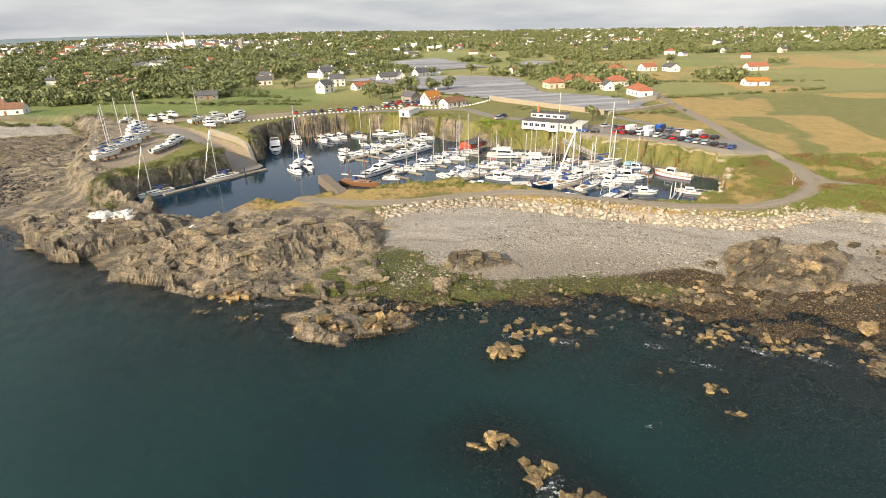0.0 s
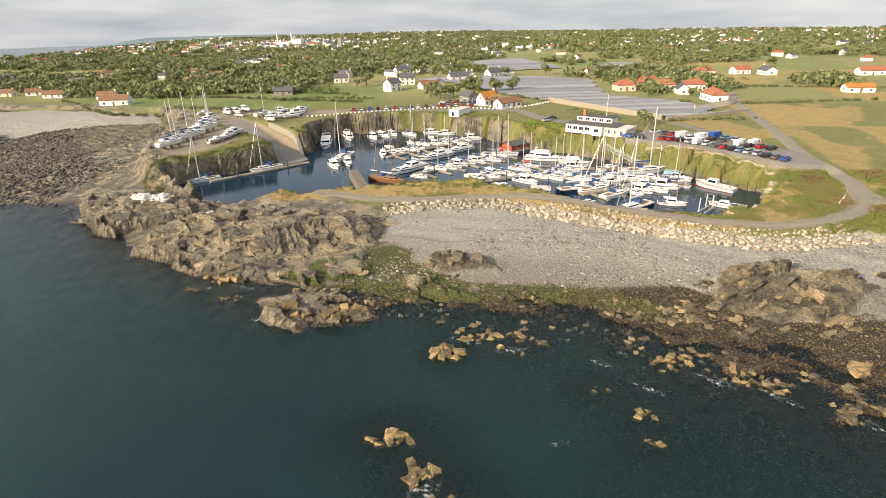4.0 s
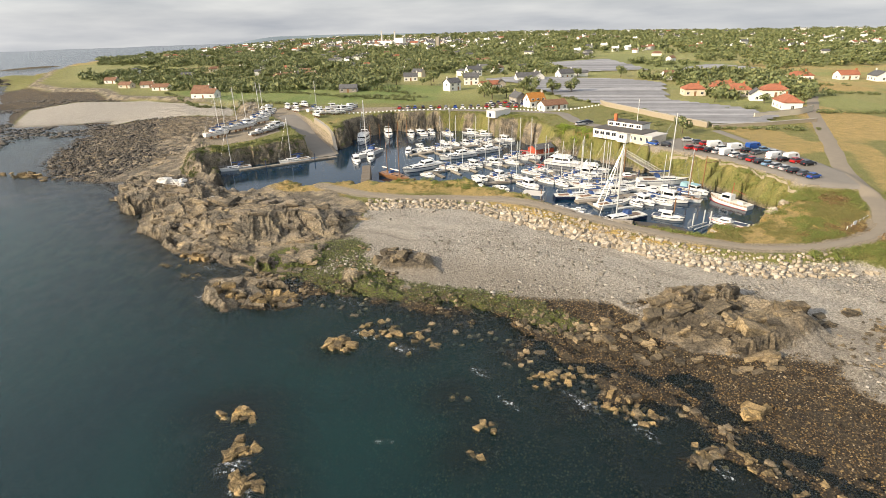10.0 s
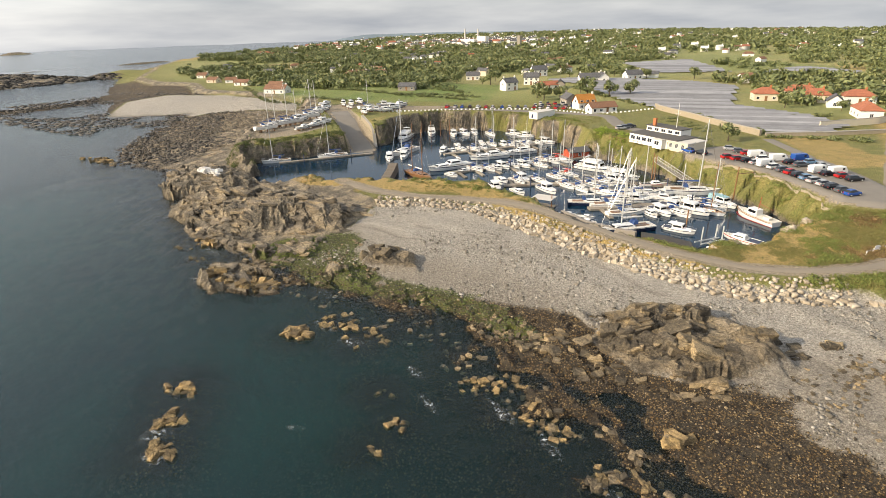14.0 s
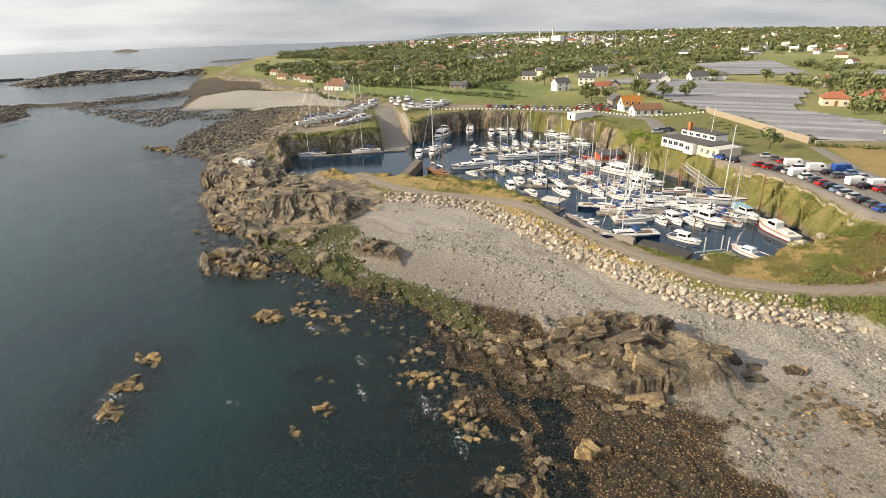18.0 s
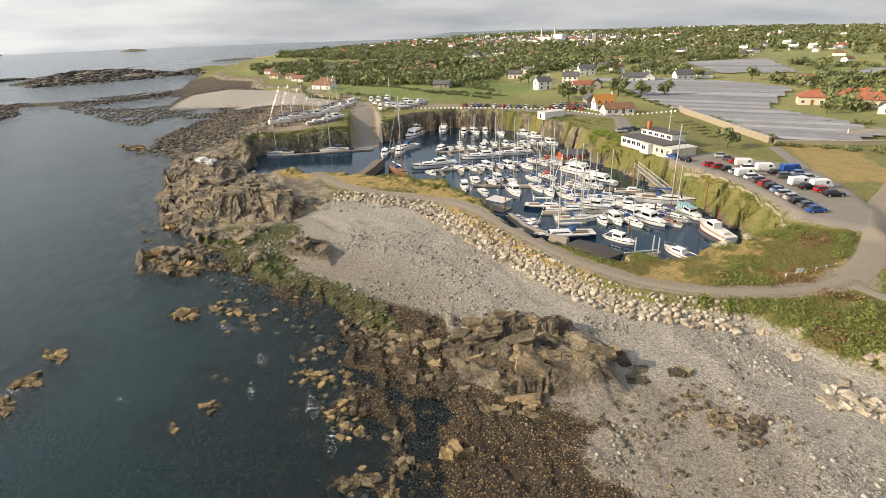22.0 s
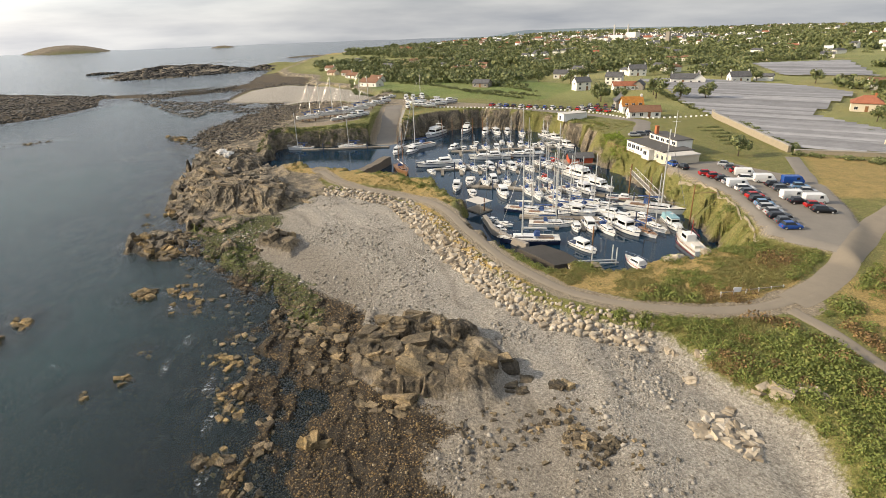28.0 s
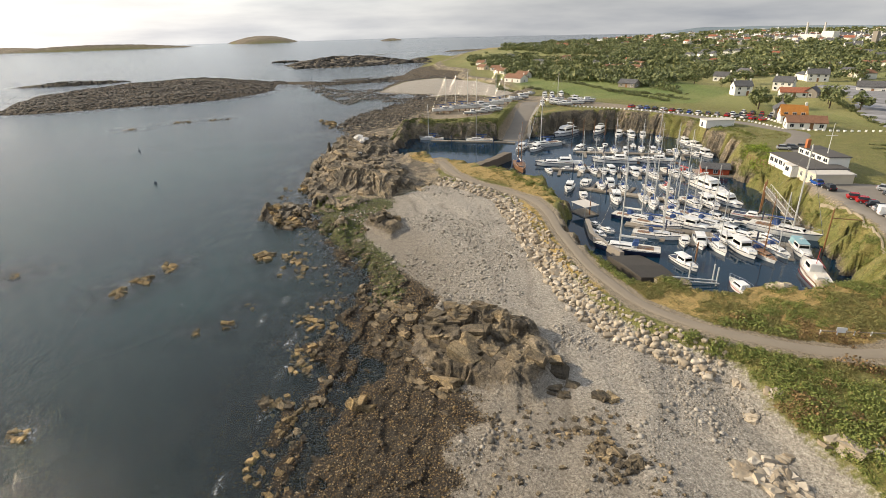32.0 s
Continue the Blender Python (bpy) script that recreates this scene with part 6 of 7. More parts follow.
bm = bmesh.new()
rod(bm, (2.5, 3.0, 5.6), (2.5, 3.0, 14.0), 0.10, 8, 0.05)
rod(bm, (2.5, 1.6, 10.5), (2.5, 4.4, 10.5), 0.05)
part("signal_mast", bm, M_SAIL, club, "white signal mast with a yard")
for k in range(9):
    bm = bmesh.new()
    rod(bm, (-15 + k * 1.6, -7.2 + 0.1 * k, -0.6), (-15 + k * 1.6, -7.2 + 0.1 * k, 0.9), 0.06)
    if k < 8:
        rod(bm, (-15 + k * 1.6, -7.2 + 0.1 * k, 0.85), (-13.4 + k * 1.6, -7.1 + 0.1 * k, 0.85), 0.05)
    part("terrace_post", bm, M_TEAK, club)

club.scale = (0.92, 0.92, 0.8)

# white store above the far wall of the quarry
store_hut = thing("store_shed", (-12, 210.5, at_ground(-12, 210.5)), "long low white flat-roofed store above the quarry", "shed", rz=radians(68))
store_hut.scale = (0.85, 0.85, 0.72)
bm = bmesh.new()
box(bm, 0, 0, 1.2, 11, 5, 3.4)
w = part("wall", bm, M_WALLW, store_hut)
bm = bmesh.new()
box(bm, 0, 0, 3.0, 11.5, 5.5, 0.2)
part("roof", bm, M_PALE_ROOF, store_hut)
for k in range(3):
    window(store_hut, -3.5 + 3.5 * k, 2.5, 1.6, 1.2, 1.0, True, 1)
bm = bmesh.new()
box(bm, -5.53, 0.4, 0.9, 0.1, 1.0, 2.0)
part("door", bm, M_NAVY, store_hut)

# red boathouse on the water
house(10.5, 184, 49, 8.5, 5.5, 2.6, 1.5, "slate", "white", 0, False, 1, 1, "floating red timber boathouse with a dark roof", 1.0, "boathouse", "boathouse", "marina buildings")
for ob in bpy.data.objects["boathouse"].children:
    if ob.name.startswith("wall"):
        ob.data.materials[0] = M_REDWOOD
bm = bmesh.new()
box(bm, 0, 0, 0.1, 10, 7, 0.5)
part("float", bm, M_PLANK, bpy.data.objects["boathouse"])

# pub and houses near the marina
house(-4, 236, 45, 9, 7, 3.4, 4.4, "orange", "white", 1, False, 3, 2, "white inn with a steep orange tiled roof")
house(5, 229, 45, 13, 6.5, 2.8, 2.6, "brown", "white", 0, False, 4, 1, "long white inn wing with a brown tiled roof")
house(-13, 244, 130, 9, 6, 3.5, 3.0, "slate", "granite", 1, False, 2, 1)
house(-58, 281, 60, 9, 7, 5.2, 3.2, "slate", "white", 2, False, 2, 2, "tall white house with dark slate roof and chimneys")
house(-57, 309, 20, 10, 7, 5.2, 3.4, "slate", "white", 2, False, 3, 2, "tall white house with dark slate roof and chimneys")
house(-41, 292, 45, 13, 6, 2.8, 2.6, "red", "white", 0, False, 3, 1)
house(-36, 297, 110, 8, 6, 3.0, 3.0, "slate", "granite", 1, False, 2, 1)
house(-101, 322, 25, 10, 6, 3.5, 3.2, "slate", "white", 1, False, 3, 1)
house(-72, 357, 45, 12, 7, 5.0, 3.6, "slate", "white", 2, False, 3, 2)
house(-31, 331, 30, 14, 7, 3.4, 3.4, "slate", "white", 2, False, 3, 1)
house(-25, 336, 120, 11, 7, 3.4, 3.6, "slate", "white", 2, False, 3, 1)
house(-12, 353, 45, 12, 7, 3.6, 3.6, "slate", "white", 2, False, 3, 1)
house(-111, 265, 20, 11, 7, 2.8, 2.6, "slate", "granite", 0, False, 3, 1)
house(-218, 270, 15, 12, 7, 3.0, 3.2, "brown", "white", 1, False, 3, 1, "white house with a brown roof beside the fields")
house(-258, 276, 15, 13, 7, 2.8, 2.8, "brown", "white", 0, False, 3, 1)
house(-282, 286, 30, 10, 6, 2.8, 2.8, "brown", "white", 1, False, 2, 1)
house(-297, 282, 10, 11, 7, 2.8, 2.8, "brown", "cream", 1, False, 2, 1)
house(-196, 250, 15, 17, 9, 3.6, 3.4, "brown", "white", 1, False, 3, 1)
house(-340, 305, 15, 11, 7, 3.0, 3.0, "brown", "white", 1, False, 2, 1)
house(-210, 347, 15, 11, 7, 3.0, 3.0, "brown", "white", 1, False, 2, 1)
# hipped red-roofed villas behind the tunnels
for x, y, turn, w, d in ((58, 284, 15, 11, 9), (71, 296, 10, 15, 8), (76, 285, 5, 13, 9), (90, 286, 10, 13, 10), (90, 250, 100, 14, 8)):
    house(x, y, turn, w, d, 3.8, 3.2, "red", "cream" if x < 80 else "white", 1, True, 3, 1, "cream villa with a hipped red tiled roof")
house(82, 272, 90, 9, 6, 3.2, 3.2, "slate", "white", 0, False, 2, 1)
house(112, 357, 10, 14, 8, 3.4, 3.0, "red", "white", 1, True, 3, 1)
house(135, 366, 20, 12, 8, 3.4, 3.0, "red", "white", 1, False, 3, 1)
house(148, 360, 100, 12, 8, 3.4, 3.4, "slate", "white", 1, False, 3, 1)
house(158, 279, 0, 14, 7, 3.0, 2.2, "orange", "white", 0, False, 3, 1, "low white building with an orange roof")
house(200, 356, 5, 16, 8, 3.4, 3.0, "red", "white", 1, False, 3, 1)
# ---- cars ----
M_TYRE = M_RUBBER
M_CARGLASS = simple("car_glass", (0.02, 0.024, 0.03), 0.06, vary=0.1)
M_LAMP = simple("lamp_glass", (0.7, 0.7, 0.66), 0.15, vary=0.05)
M_TAIL = simple("tail_lamp", (0.35, 0.02, 0.02), 0.2, vary=0.1)
PAINTS = {c: simple(c + "_car_paint", rgb, 0.22, 0.1, 0.05, 1.0) for c, rgb in
          (("white", (0.78, 0.78, 0.76)), ("black", (0.015, 0.016, 0.02)), ("silver", (0.42, 0.43, 0.44)), ("blue", (0.02, 0.08, 0.32)), ("red", (0.42, 0.02, 0.02)), ("grey", (0.10, 0.11, 0.12)),
           ("sky", (0.16, 0.28, 0.42)))}
CARS = {}


def car(color, shape):
    L, W, H = {"hatch": (4.1, 1.75, 1.48), "estate": (4.6, 1.8, 1.5), "van": (5.0, 1.95, 2.15)}[shape]
    root = thing("van" if shape == "van" else "car", (0, 0, 0), f"parked {color} {'panel van' if shape == 'van' else 'hatchback car' if shape == 'hatch' else 'estate car'} on the tarmac", "van" if shape == "van" else "car", "parked cars")
    if shape == "van":
        low = [(-0.5, 0.35, 0.95), (-0.49, 0.3, 1.0), (0.30, 0.3, 1.0), (0.44, 0.3, 0.98), (0.5, 0.35, 0.82)]
        prof = [(-0.5, 2.0), (-0.48, 2.12), (0.16, 2.15), (0.34, 1.25), (0.5, 0.95)]
        glass = (0.02, 0.335, 1.18, 1.95)
    else:
        back = -0.46 if shape == "estate" else -0.40
        low = [(-0.5, 0.35, 0.9), (-0.46, 0.22, 0.98), (0.0, 0.2, 1.0), (0.42, 0.22, 0.97), (0.5, 0.35, 0.86)]
        prof = [(-0.5, 0.85), (-0.47, 0.95), (0.0, 0.95), (0.25, 0.92), (0.5, 0.68)]
        glass = (back, 0.22, 0.93, H)
    bm = bmesh.new()
    st = []
    for (s, z0, k), (_, z1) in zip(low, prof):
        b = W / 2 * k
        st.append([(s * L, -b * 0.9, z0), (s * L, -b, (z0 + z1) / 2), (s * L, -b * 0.93, z1), (s * L, b * 0.93, z1), (s * L, b, (z0 + z1) / 2), (s * L, b * 0.9, z0)])
    rings = loft(bm, st)
    bm.faces.new(rings[-1][::-1])
    bmesh.ops.recalc_face_normals(bm, faces=bm.faces)
    bmesh.ops.bevel(bm, geom=[e for e in bm.edges], offset=0.05, segments=1, affect="EDGES")
    part("body", bm, PAINTS[color], root)
    if shape != "van":
        x0, x1, z0, z1 = glass
        bm = bmesh.new()
        v = []
        for z, a, b, k in ((z0 - 0.02, x0 * L, x1 * L, 0.90), (z1 - 0.03, (x0 + 0.07) * L, (x1 - 0.17) * L, 0.72)):
            v.append([bm.verts.new((x, sy * W / 2 * k, z)) for x, sy in ((a, -1), (b, -1), (b, 1), (a, 1))])
        for k in range(4):
            bm.faces.new((v[0][k], v[0][(k + 1) % 4], v[1][(k + 1) % 4], v[1][k]))
        bm.faces.new(v[1])
        part("glasshouse", bm, M_CARGLASS, root)
        bm = bmesh.new()
        box(bm, ((x0 + 0.07) + (x1 - 0.17)) / 2 * L, 0, z1, (x1 - x0 - 0.22) * L, W * 0.70, 0.06)
        part("roof", bm, PAINTS[color], root)
    else:
        bm = bmesh.new()
        v = [bm.verts.new(p) for p in ((0.345 * L, -W * 0.42, 1.27), (0.345 * L, W * 0.42, 1.27), (0.185 * L, W * 0.40, 2.05), (0.185 * L, -W * 0.40, 2.05))]
        f = bm.faces.new(v)
        bmesh.ops.solidify(bm, geom=[f], thickness=-0.03)
        part("windscreen", bm, M_CARGLASS, root)
        for s in (-1, 1):
            bm = bmesh.new()
            box(bm, 0.16 * L, s * (W / 2 * 0.97), 1.55, 0.8, 0.06, 0.55, 0.85)
            part("side_window", bm, M_CARGLASS, root)
    for sx in (-0.31, 0.31):
        for sy in (-1, 1):
            bm = bmesh.new()
            rod(bm, (sx * L, sy * (W / 2 - 0.2), 0.31), (sx * L, sy * (W / 2 + 0.01), 0.31), 0.31, 12)
            t = part("wheel", bm, M_TYRE, root)
            bm = bmesh.new()
            rod(bm, (sx * L, sy * (W / 2), 0.31), (sx * L, sy * (W / 2 + 0.025), 0.31), 0.19, 8)
            part("hubcap", bm, M_ALU, t)
    for s in (-1, 1):
        bm = bmesh.new()
        box(bm, 0.485 * L, s * W * 0.33, 0.62, 0.16, 0.34, 0.16)
        part("headlight", bm, M_LAMP, root)
        bm = bmesh.new()
        box(bm, -0.495 * L, s * W * 0.36, 0.78, 0.08, 0.25, 0.2)
        part("tail_light", bm, M_TAIL, root)
    return root


def park(color, shape, x, y, turn, z=None):
    key = (color, shape)
    if key in CARS:
        ob = copy_thing(CARS[key], Matrix())
    else:
        ob = CARS[key] = car(color, shape)
    ob.matrix_basis = pose(x, y, (at_ground(x, y) + 0.07) if z is None else z, 0, 0, turn) @ Matrix.Diagonal((0.84, 0.86, 0.84, 1))
    return ob


EDGE = [("red", "hatch"), ("red", "hatch"), ("black", "hatch"), ("silver", "hatch"), ("white", "van"), ("white", "estate"), ("grey", "estate"), ("red", "hatch"), ("black", "estate"), ("sky", "hatch"),
        ("silver", "estate"), ("silver", "hatch"), ("black", "estate"), ("grey", "hatch"), ("blue", "hatch")]
for k, (c, sh) in enumerate(EDGE):
    x, y, nx, ny = on_line([(54, 167.5), (58, 165.8), (65, 161.0), (71, 153.6), (79, 143.5)], 0.5 + k * 2.42)
    park(c, sh, x + nx * 1.2, y + ny * 1.2, 44 + (k * 37 % 9) - 4)
for k, (c, sh, x, y) in enumerate((("white", "van", 66, 170.8), ("black", "hatch", 68.6, 168.6), ("grey", "estate", 70.8, 166.8), ("blue", "van", 70.6, 173.2), ("sky", "hatch", 72.8, 170.6), ("silver", "hatch", 75, 168),
                                   ("white", "van", 74, 162.2), ("black", "hatch", 75.8, 160.0), ("white", "van", 77.8, 162.4), ("red", "hatch", 78.6, 159.4), ("black", "estate", 80.6, 157.4))):
    park(c, sh, x, y, 40 + (k * 53 % 11) - 5)
for k, (c, sh, x, y, turn) in enumerate((("silver", "hatch", 54.5, 179.2, 20), ("grey", "hatch", 57, 176.6, 25), ("red", "hatch", 59, 174.8, 30), ("white", "van", 61.2, 173, 30), ("white", "estate", 63, 170, 30),
                                         ("blue", "hatch", 45, 171.9, 150), ("black", "hatch", 48.4, 170.4, 150), ("silver", "hatch", 21, 196, 40), ("grey", "estate", 22, 198.5, 40), ("black", "hatch", 23, 201, 40))):
    park(c, sh, x, y, turn)
rng = random.Random(9)
for k in range(16):
    c = rng.choice(["white", "silver", "black", "red", "blue", "grey"])
    x, y, nx, ny = on_line([(-58, 216), (-40, 222), (-22, 229), (-6, 231)], 1 + k * 3.3 + rng.uniform(-0.4, 0.4))
    park(c, "hatch" if k % 4 else "estate", x, y, math.degrees(math.atan2(-nx, ny)) + 90 + rng.uniform(-6, 6))
for k in range(12):
    c = rng.choice(["white", "silver", "red", "blue", "grey"])
    park(c, "hatch", -24 + (k % 6) * 3.0 + rng.uniform(-0.3, 0.3), 233 + (k // 6) * 6.0 + (k % 6) * 0.9, 120 + rng.uniform(-8, 8))
# ---- plants ----
M_LEAF = by_piece("tree_leaves", [(0.0, (0.085, 0.105, 0.042)), (0.5, (0.145, 0.17, 0.06)), (0.85, (0.20, 0.22, 0.08)), (1.0, (0.28, 0.27, 0.11))], 0.7, 0.01, 0.3, 0.2)
M_BRACKEN = by_piece("bracken", [(0.0, (0.11, 0.14, 0.028)), (0.5, (0.155, 0.19, 0.04)), (0.85, (0.20, 0.225, 0.05)), (1.0, (0.26, 0.22, 0.07))], 0.8, 0.01, 0.3, 0.2)
M_DRYGRASS = by_piece("dry_grass", [(0.0, (0.15, 0.14, 0.04)), (0.4, (0.21, 0.185, 0.06)), (0.75, (0.17, 0.18, 0.05)), (1.0, (0.31, 0.24, 0.09))], 0.9, 0.01, 0.3, 0.2)
M_RUSSET = by_piece("dead_bracken", [(0.0, (0.10, 0.065, 0.03)), (0.5, (0.20, 0.125, 0.05)), (0.85, (0.30, 0.19, 0.08)), (1.0, (0.18, 0.19, 0.06))], 0.9, 0.01, 0.3, 0.2)
M_GORSE = by_piece("lime_shrub", [(0.0, (0.12, 0.17, 0.02)), (0.6, (0.22, 0.30, 0.03)), (1.0, (0.32, 0.38, 0.05))], 0.8, 0.01, 0.3, 0.2)
M_IVY = by_piece("ivy", [(0.0, (0.05, 0.065, 0.02)), (0.6, (0.10, 0.125, 0.03)), (1.0, (0.19, 0.19, 0.055))], 0.8, 0.01, 0.3, 0.2)
M_BARK = simple("bark", (0.10, 0.075, 0.05), 0.95, vary=0.3, scale=4, bump=0.03)


def leaf_mesh(name, blobs, n, leaf, seed, material):
    """A crown: leaves, each a small bent quad, in uneven clumps. blobs: x, y, z, radius."""
    r = np.random.default_rng(seed)
    vs, fs = [], []
    for k in range(n):
        bx, by, bz, br = blobs[k % len(blobs)]
        v = r.normal(size=3)
        v /= np.linalg.norm(v)
        c = np.array([bx, by, bz]) + v * br * (0.72 + 0.33 * r.random()) * (1, 1, 0.85)
        a = np.cross(v + r.normal(size=3) * 0.5, r.normal(size=3))
        a /= np.linalg.norm(a)
        b = np.cross(v, a)
        b /= np.linalg.norm(b) + 1e-9
        s = leaf * r.uniform(0.6, 1.25)
        i = len(vs)
        vs += [c - a * s - b * s * 0.6, c + a * s - b * s * 0.5 + v * s * 0.3, c + a * s * 0.8 + b * s * 0.7, c - a * s * 0.9 + b * s * 0.6 + v * s * 0.25]
        fs.append((i, i + 1, i + 2, i + 3))
    me = bpy.data.meshes.new(name)
    me.from_pydata([tuple(v) for v in vs], [], fs)
    me.materials.append(material)
    return me


def crown_blobs(seed, wide, tall, n):
    r = random.Random(seed)
    out = [(0, 0, tall * 0.62, wide * 0.30)]
    for k in range(n):
        a = 6.28 * k / n + r.uniform(-0.4, 0.4)
        out.append((math.cos(a) * wide * r.uniform(0.22, 0.38), math.sin(a) * wide * r.uniform(0.22, 0.38), tall * r.uniform(0.35, 0.85), wide * r.uniform(0.13, 0.26)))
    return out


CROWNS = [leaf_mesh("crown", crown_blobs(k, 7.0, 7.0, 9), 420, 0.42, 60 + k, M_LEAF) for k in range(4)]
FAR_CROWNS = [leaf_mesh("far_crown", crown_blobs(20 + k, 8.5, 5.6, 7), 100, 0.66, 80 + k, M_LEAF) for k in range(5)]
DISTANT_CROWNS = [leaf_mesh("distant_crown", crown_blobs(30 + k, 8.5, 5.0, 5), 36, 1.15, 90 + k, M_LEAF) for k in range(5)]
BUSHES = [leaf_mesh("bush", [(0, 0, 0.25, 0.55), (0.4, 0.2, 0.15, 0.4), (-0.3, 0.3, 0.2, 0.42), (0.0, -0.4, 0.15, 0.4)], 110, 0.078, 30 + k, M_BRACKEN) for k in range(5)]
TRUNKS = []
for k in range(2):
    bm = bmesh.new()
    rod(bm, (0, 0, -0.4), (0.1, 0, 2.4), 0.26, 8, 0.17)
    for j in range(5):
        a = j * 1.26 + k
        rod(bm, (0.1, 0, 2.0 + 0.15 * j), (1.7 * math.cos(a), 1.7 * math.sin(a), 4.2 + 0.3 * j), 0.11, 6, 0.04)
    me = bpy.data.meshes.new("trunk")
    bm.to_mesh(me)
    bm.free()
    me.materials.append(M_BARK)
    TRUNKS.append(me)


def tree(x, y, k, size, label="dark green broadleaf tree among the fields"):
    root = thing("tree", (x, y, at_ground(x, y)), label, "tree", "trees", k * 1.3)
    root.scale = (size, size, size)
    part("trunk", TRUNKS[k % 2], None, root)
    part("crown", CROWNS[k % 4], None, root)
    return root


POLY_1 = [(-58, 331), (-32, 312), (-2, 268), (25, 240), (60, 206), (79, 212), (86, 228), (72, 246), (50, 262), (47, 300), (46, 328), (20, 345), (-40, 352)]
POLY_2 = [(-50, 468), (-4, 520), (36, 410), (-5, 392)]
POLY_3 = [(50, 412), (73, 463), (104, 433), (92, 388)]
rng = random.Random(31)
for k, (x, y, size) in enumerate(((53, 190, 0.75), (-27, 251, 1.1), (-33, 258, 1.0), (-22, 258, 0.9), (-14, 273, 1.2), (-4, 274, 1.1), (4, 280, 1.0), (-20, 282, 0.9), (-78, 300, 1.1), (-60, 312, 1.2),
                                  (66, 262, 0.7), (84, 262, 0.6), (98, 262, 0.6), (102, 280, 0.7), (-100, 300, 0.9), (-84, 318, 1.1))):
    tree(x, y, k, size)
k = 0
while k < 54:
    x, y = rng.uniform(-330, 190), rng.uniform(300, 420)
    a, b = np.array([x]), np.array([y])
    if min(dist_poly(a, b, P)[0] for P in (POLY_1, POLY_2, POLY_3)) < 6 or fbm(a, b, 60, 3)[0] < 0.48 or dist_poly(a, b, SHORE)[0] > -60:
        continue
    tree(x, y, k, rng.uniform(0.6, 1.0))
    k += 1

# far woods and hedges
R3 = np.random.default_rng(8)
n = 44000
wx, wy = R3.uniform(-900, 1100, n), 270 + 1500 * R3.random(n) ** 1.3
ok = ((wx - 60) ** 2 + wy ** 2 < (RADIUS - 40) ** 2) & (np.minimum.reduce([dist_poly(wx, wy, P) for P in (POLY_1, POLY_2, POLY_3)]) > 8) & (dist_poly(wx, wy, SHORE) < -55) & (dist_poly(wx, wy, LAND) < -30)
ok &= (fbm(wx, wy, 80, 4) + 0.10 * smooth(300, 700, wy) - 0.16 * smooth(60, 160, wx) * (1 - smooth(420, 600, wy)) - 0.04 * smooth(-40, -120, wx) * (1 - smooth(480, 700, wy)) + R3.uniform(-0.05, 0.05, n) > 0.485) & (np.abs(wx) < wy * 0.95 + 120)
wz = height(wx, wy)
rows = [(a, b, c - 0.8, s, s, s * 0.95, t, q) for a, b, c, s, t, q in zip(wx[ok], wy[ok], wz[ok], R3.uniform(0.5, 1.05, n) * (1 + 0.35 * smooth(500, 1500, wy)), R3.uniform(0, 6.28, n), R3.integers(0, 5, n))]
near_rows, far_rows = [r for r in rows if r[1] < 640][:4500], [r for r in rows if r[1] >= 640][:9000]
tagged(new("far_woods", joined("far_woods", DISTANT_CROWNS, far_rows, M_LEAF)), "dark green woods towards the skyline", "woods", kind="stuff")
tagged(new("woods", joined("woods", FAR_CROWNS, near_rows, M_LEAF)), "dense dark green trees between houses and fields", "woods", kind="stuff")
HEDGES = [[(-240, 262), (-180, 228), (-110, 224)], [(-215, 300), (-160, 290), (-70, 262)], [(-170, 262), (-100, 246), (-58, 240)], [(-108, 246), (-86, 252), (-60, 250)], [(22, 246), (4, 262), (-30, 300)],
          [(30, 240), (44, 225), (62, 206)], [(90, 250), (98, 300), (104, 340)], [(70, 240), (80, 246)], [(62, 200), (92, 205)], [(110, 300), (200, 290)], [(96, 240), (180, 260)], [(40, 345), (130, 330)]]
rows = []
for line in HEDGES:
    d = sum(math.dist(a, b) for a, b in zip(line, line[1:]))
    for _ in range(int(d / 1.3)):
        x, y, nx, ny = on_line(line, rng.uniform(0, d))
        s = rng.uniform(0.18, 0.34)
        rows.append((x + rng.uniform(-1, 1), y + rng.uniform(-1, 1), at_ground(x, y) - 0.3, s, s, s * 0.9, rng.uniform(0, 6.28), rng.randrange(5)))
tagged(new("hedges", joined("hedges", FAR_CROWNS, rows, M_LEAF)), "green hedges along the field edges", "hedges", kind="stuff")

# bracken, grass and shrubs near the quarry and the bank


def scatter(name, label, n, x0, x1, y0, y1, where_ok, size, material, seed, flat=1.0):
    r = np.random.default_rng(seed)
    a, b = r.uniform(x0, x1, n), r.uniform(y0, y1, n)
    z, m = masks(a, b)
    ok = where_ok(a, b, z, m, r)
    s = size * (0.4 + 1.25 * r.random(n) ** 1.7) * (0.7 + 0.6 * fbm(a, b, 5, 2))
    rows = [(p, q, c - 0.05, k, k, k * flat, t, w) for p, q, c, k, t, w in zip(a[ok], b[ok], z[ok], s[ok], r.uniform(0, 6.28, n), r.integers(0, 5, n))]
    tagged(new(name, joined(name, BUSHES, rows, material)), label, "plants", kind="stuff")


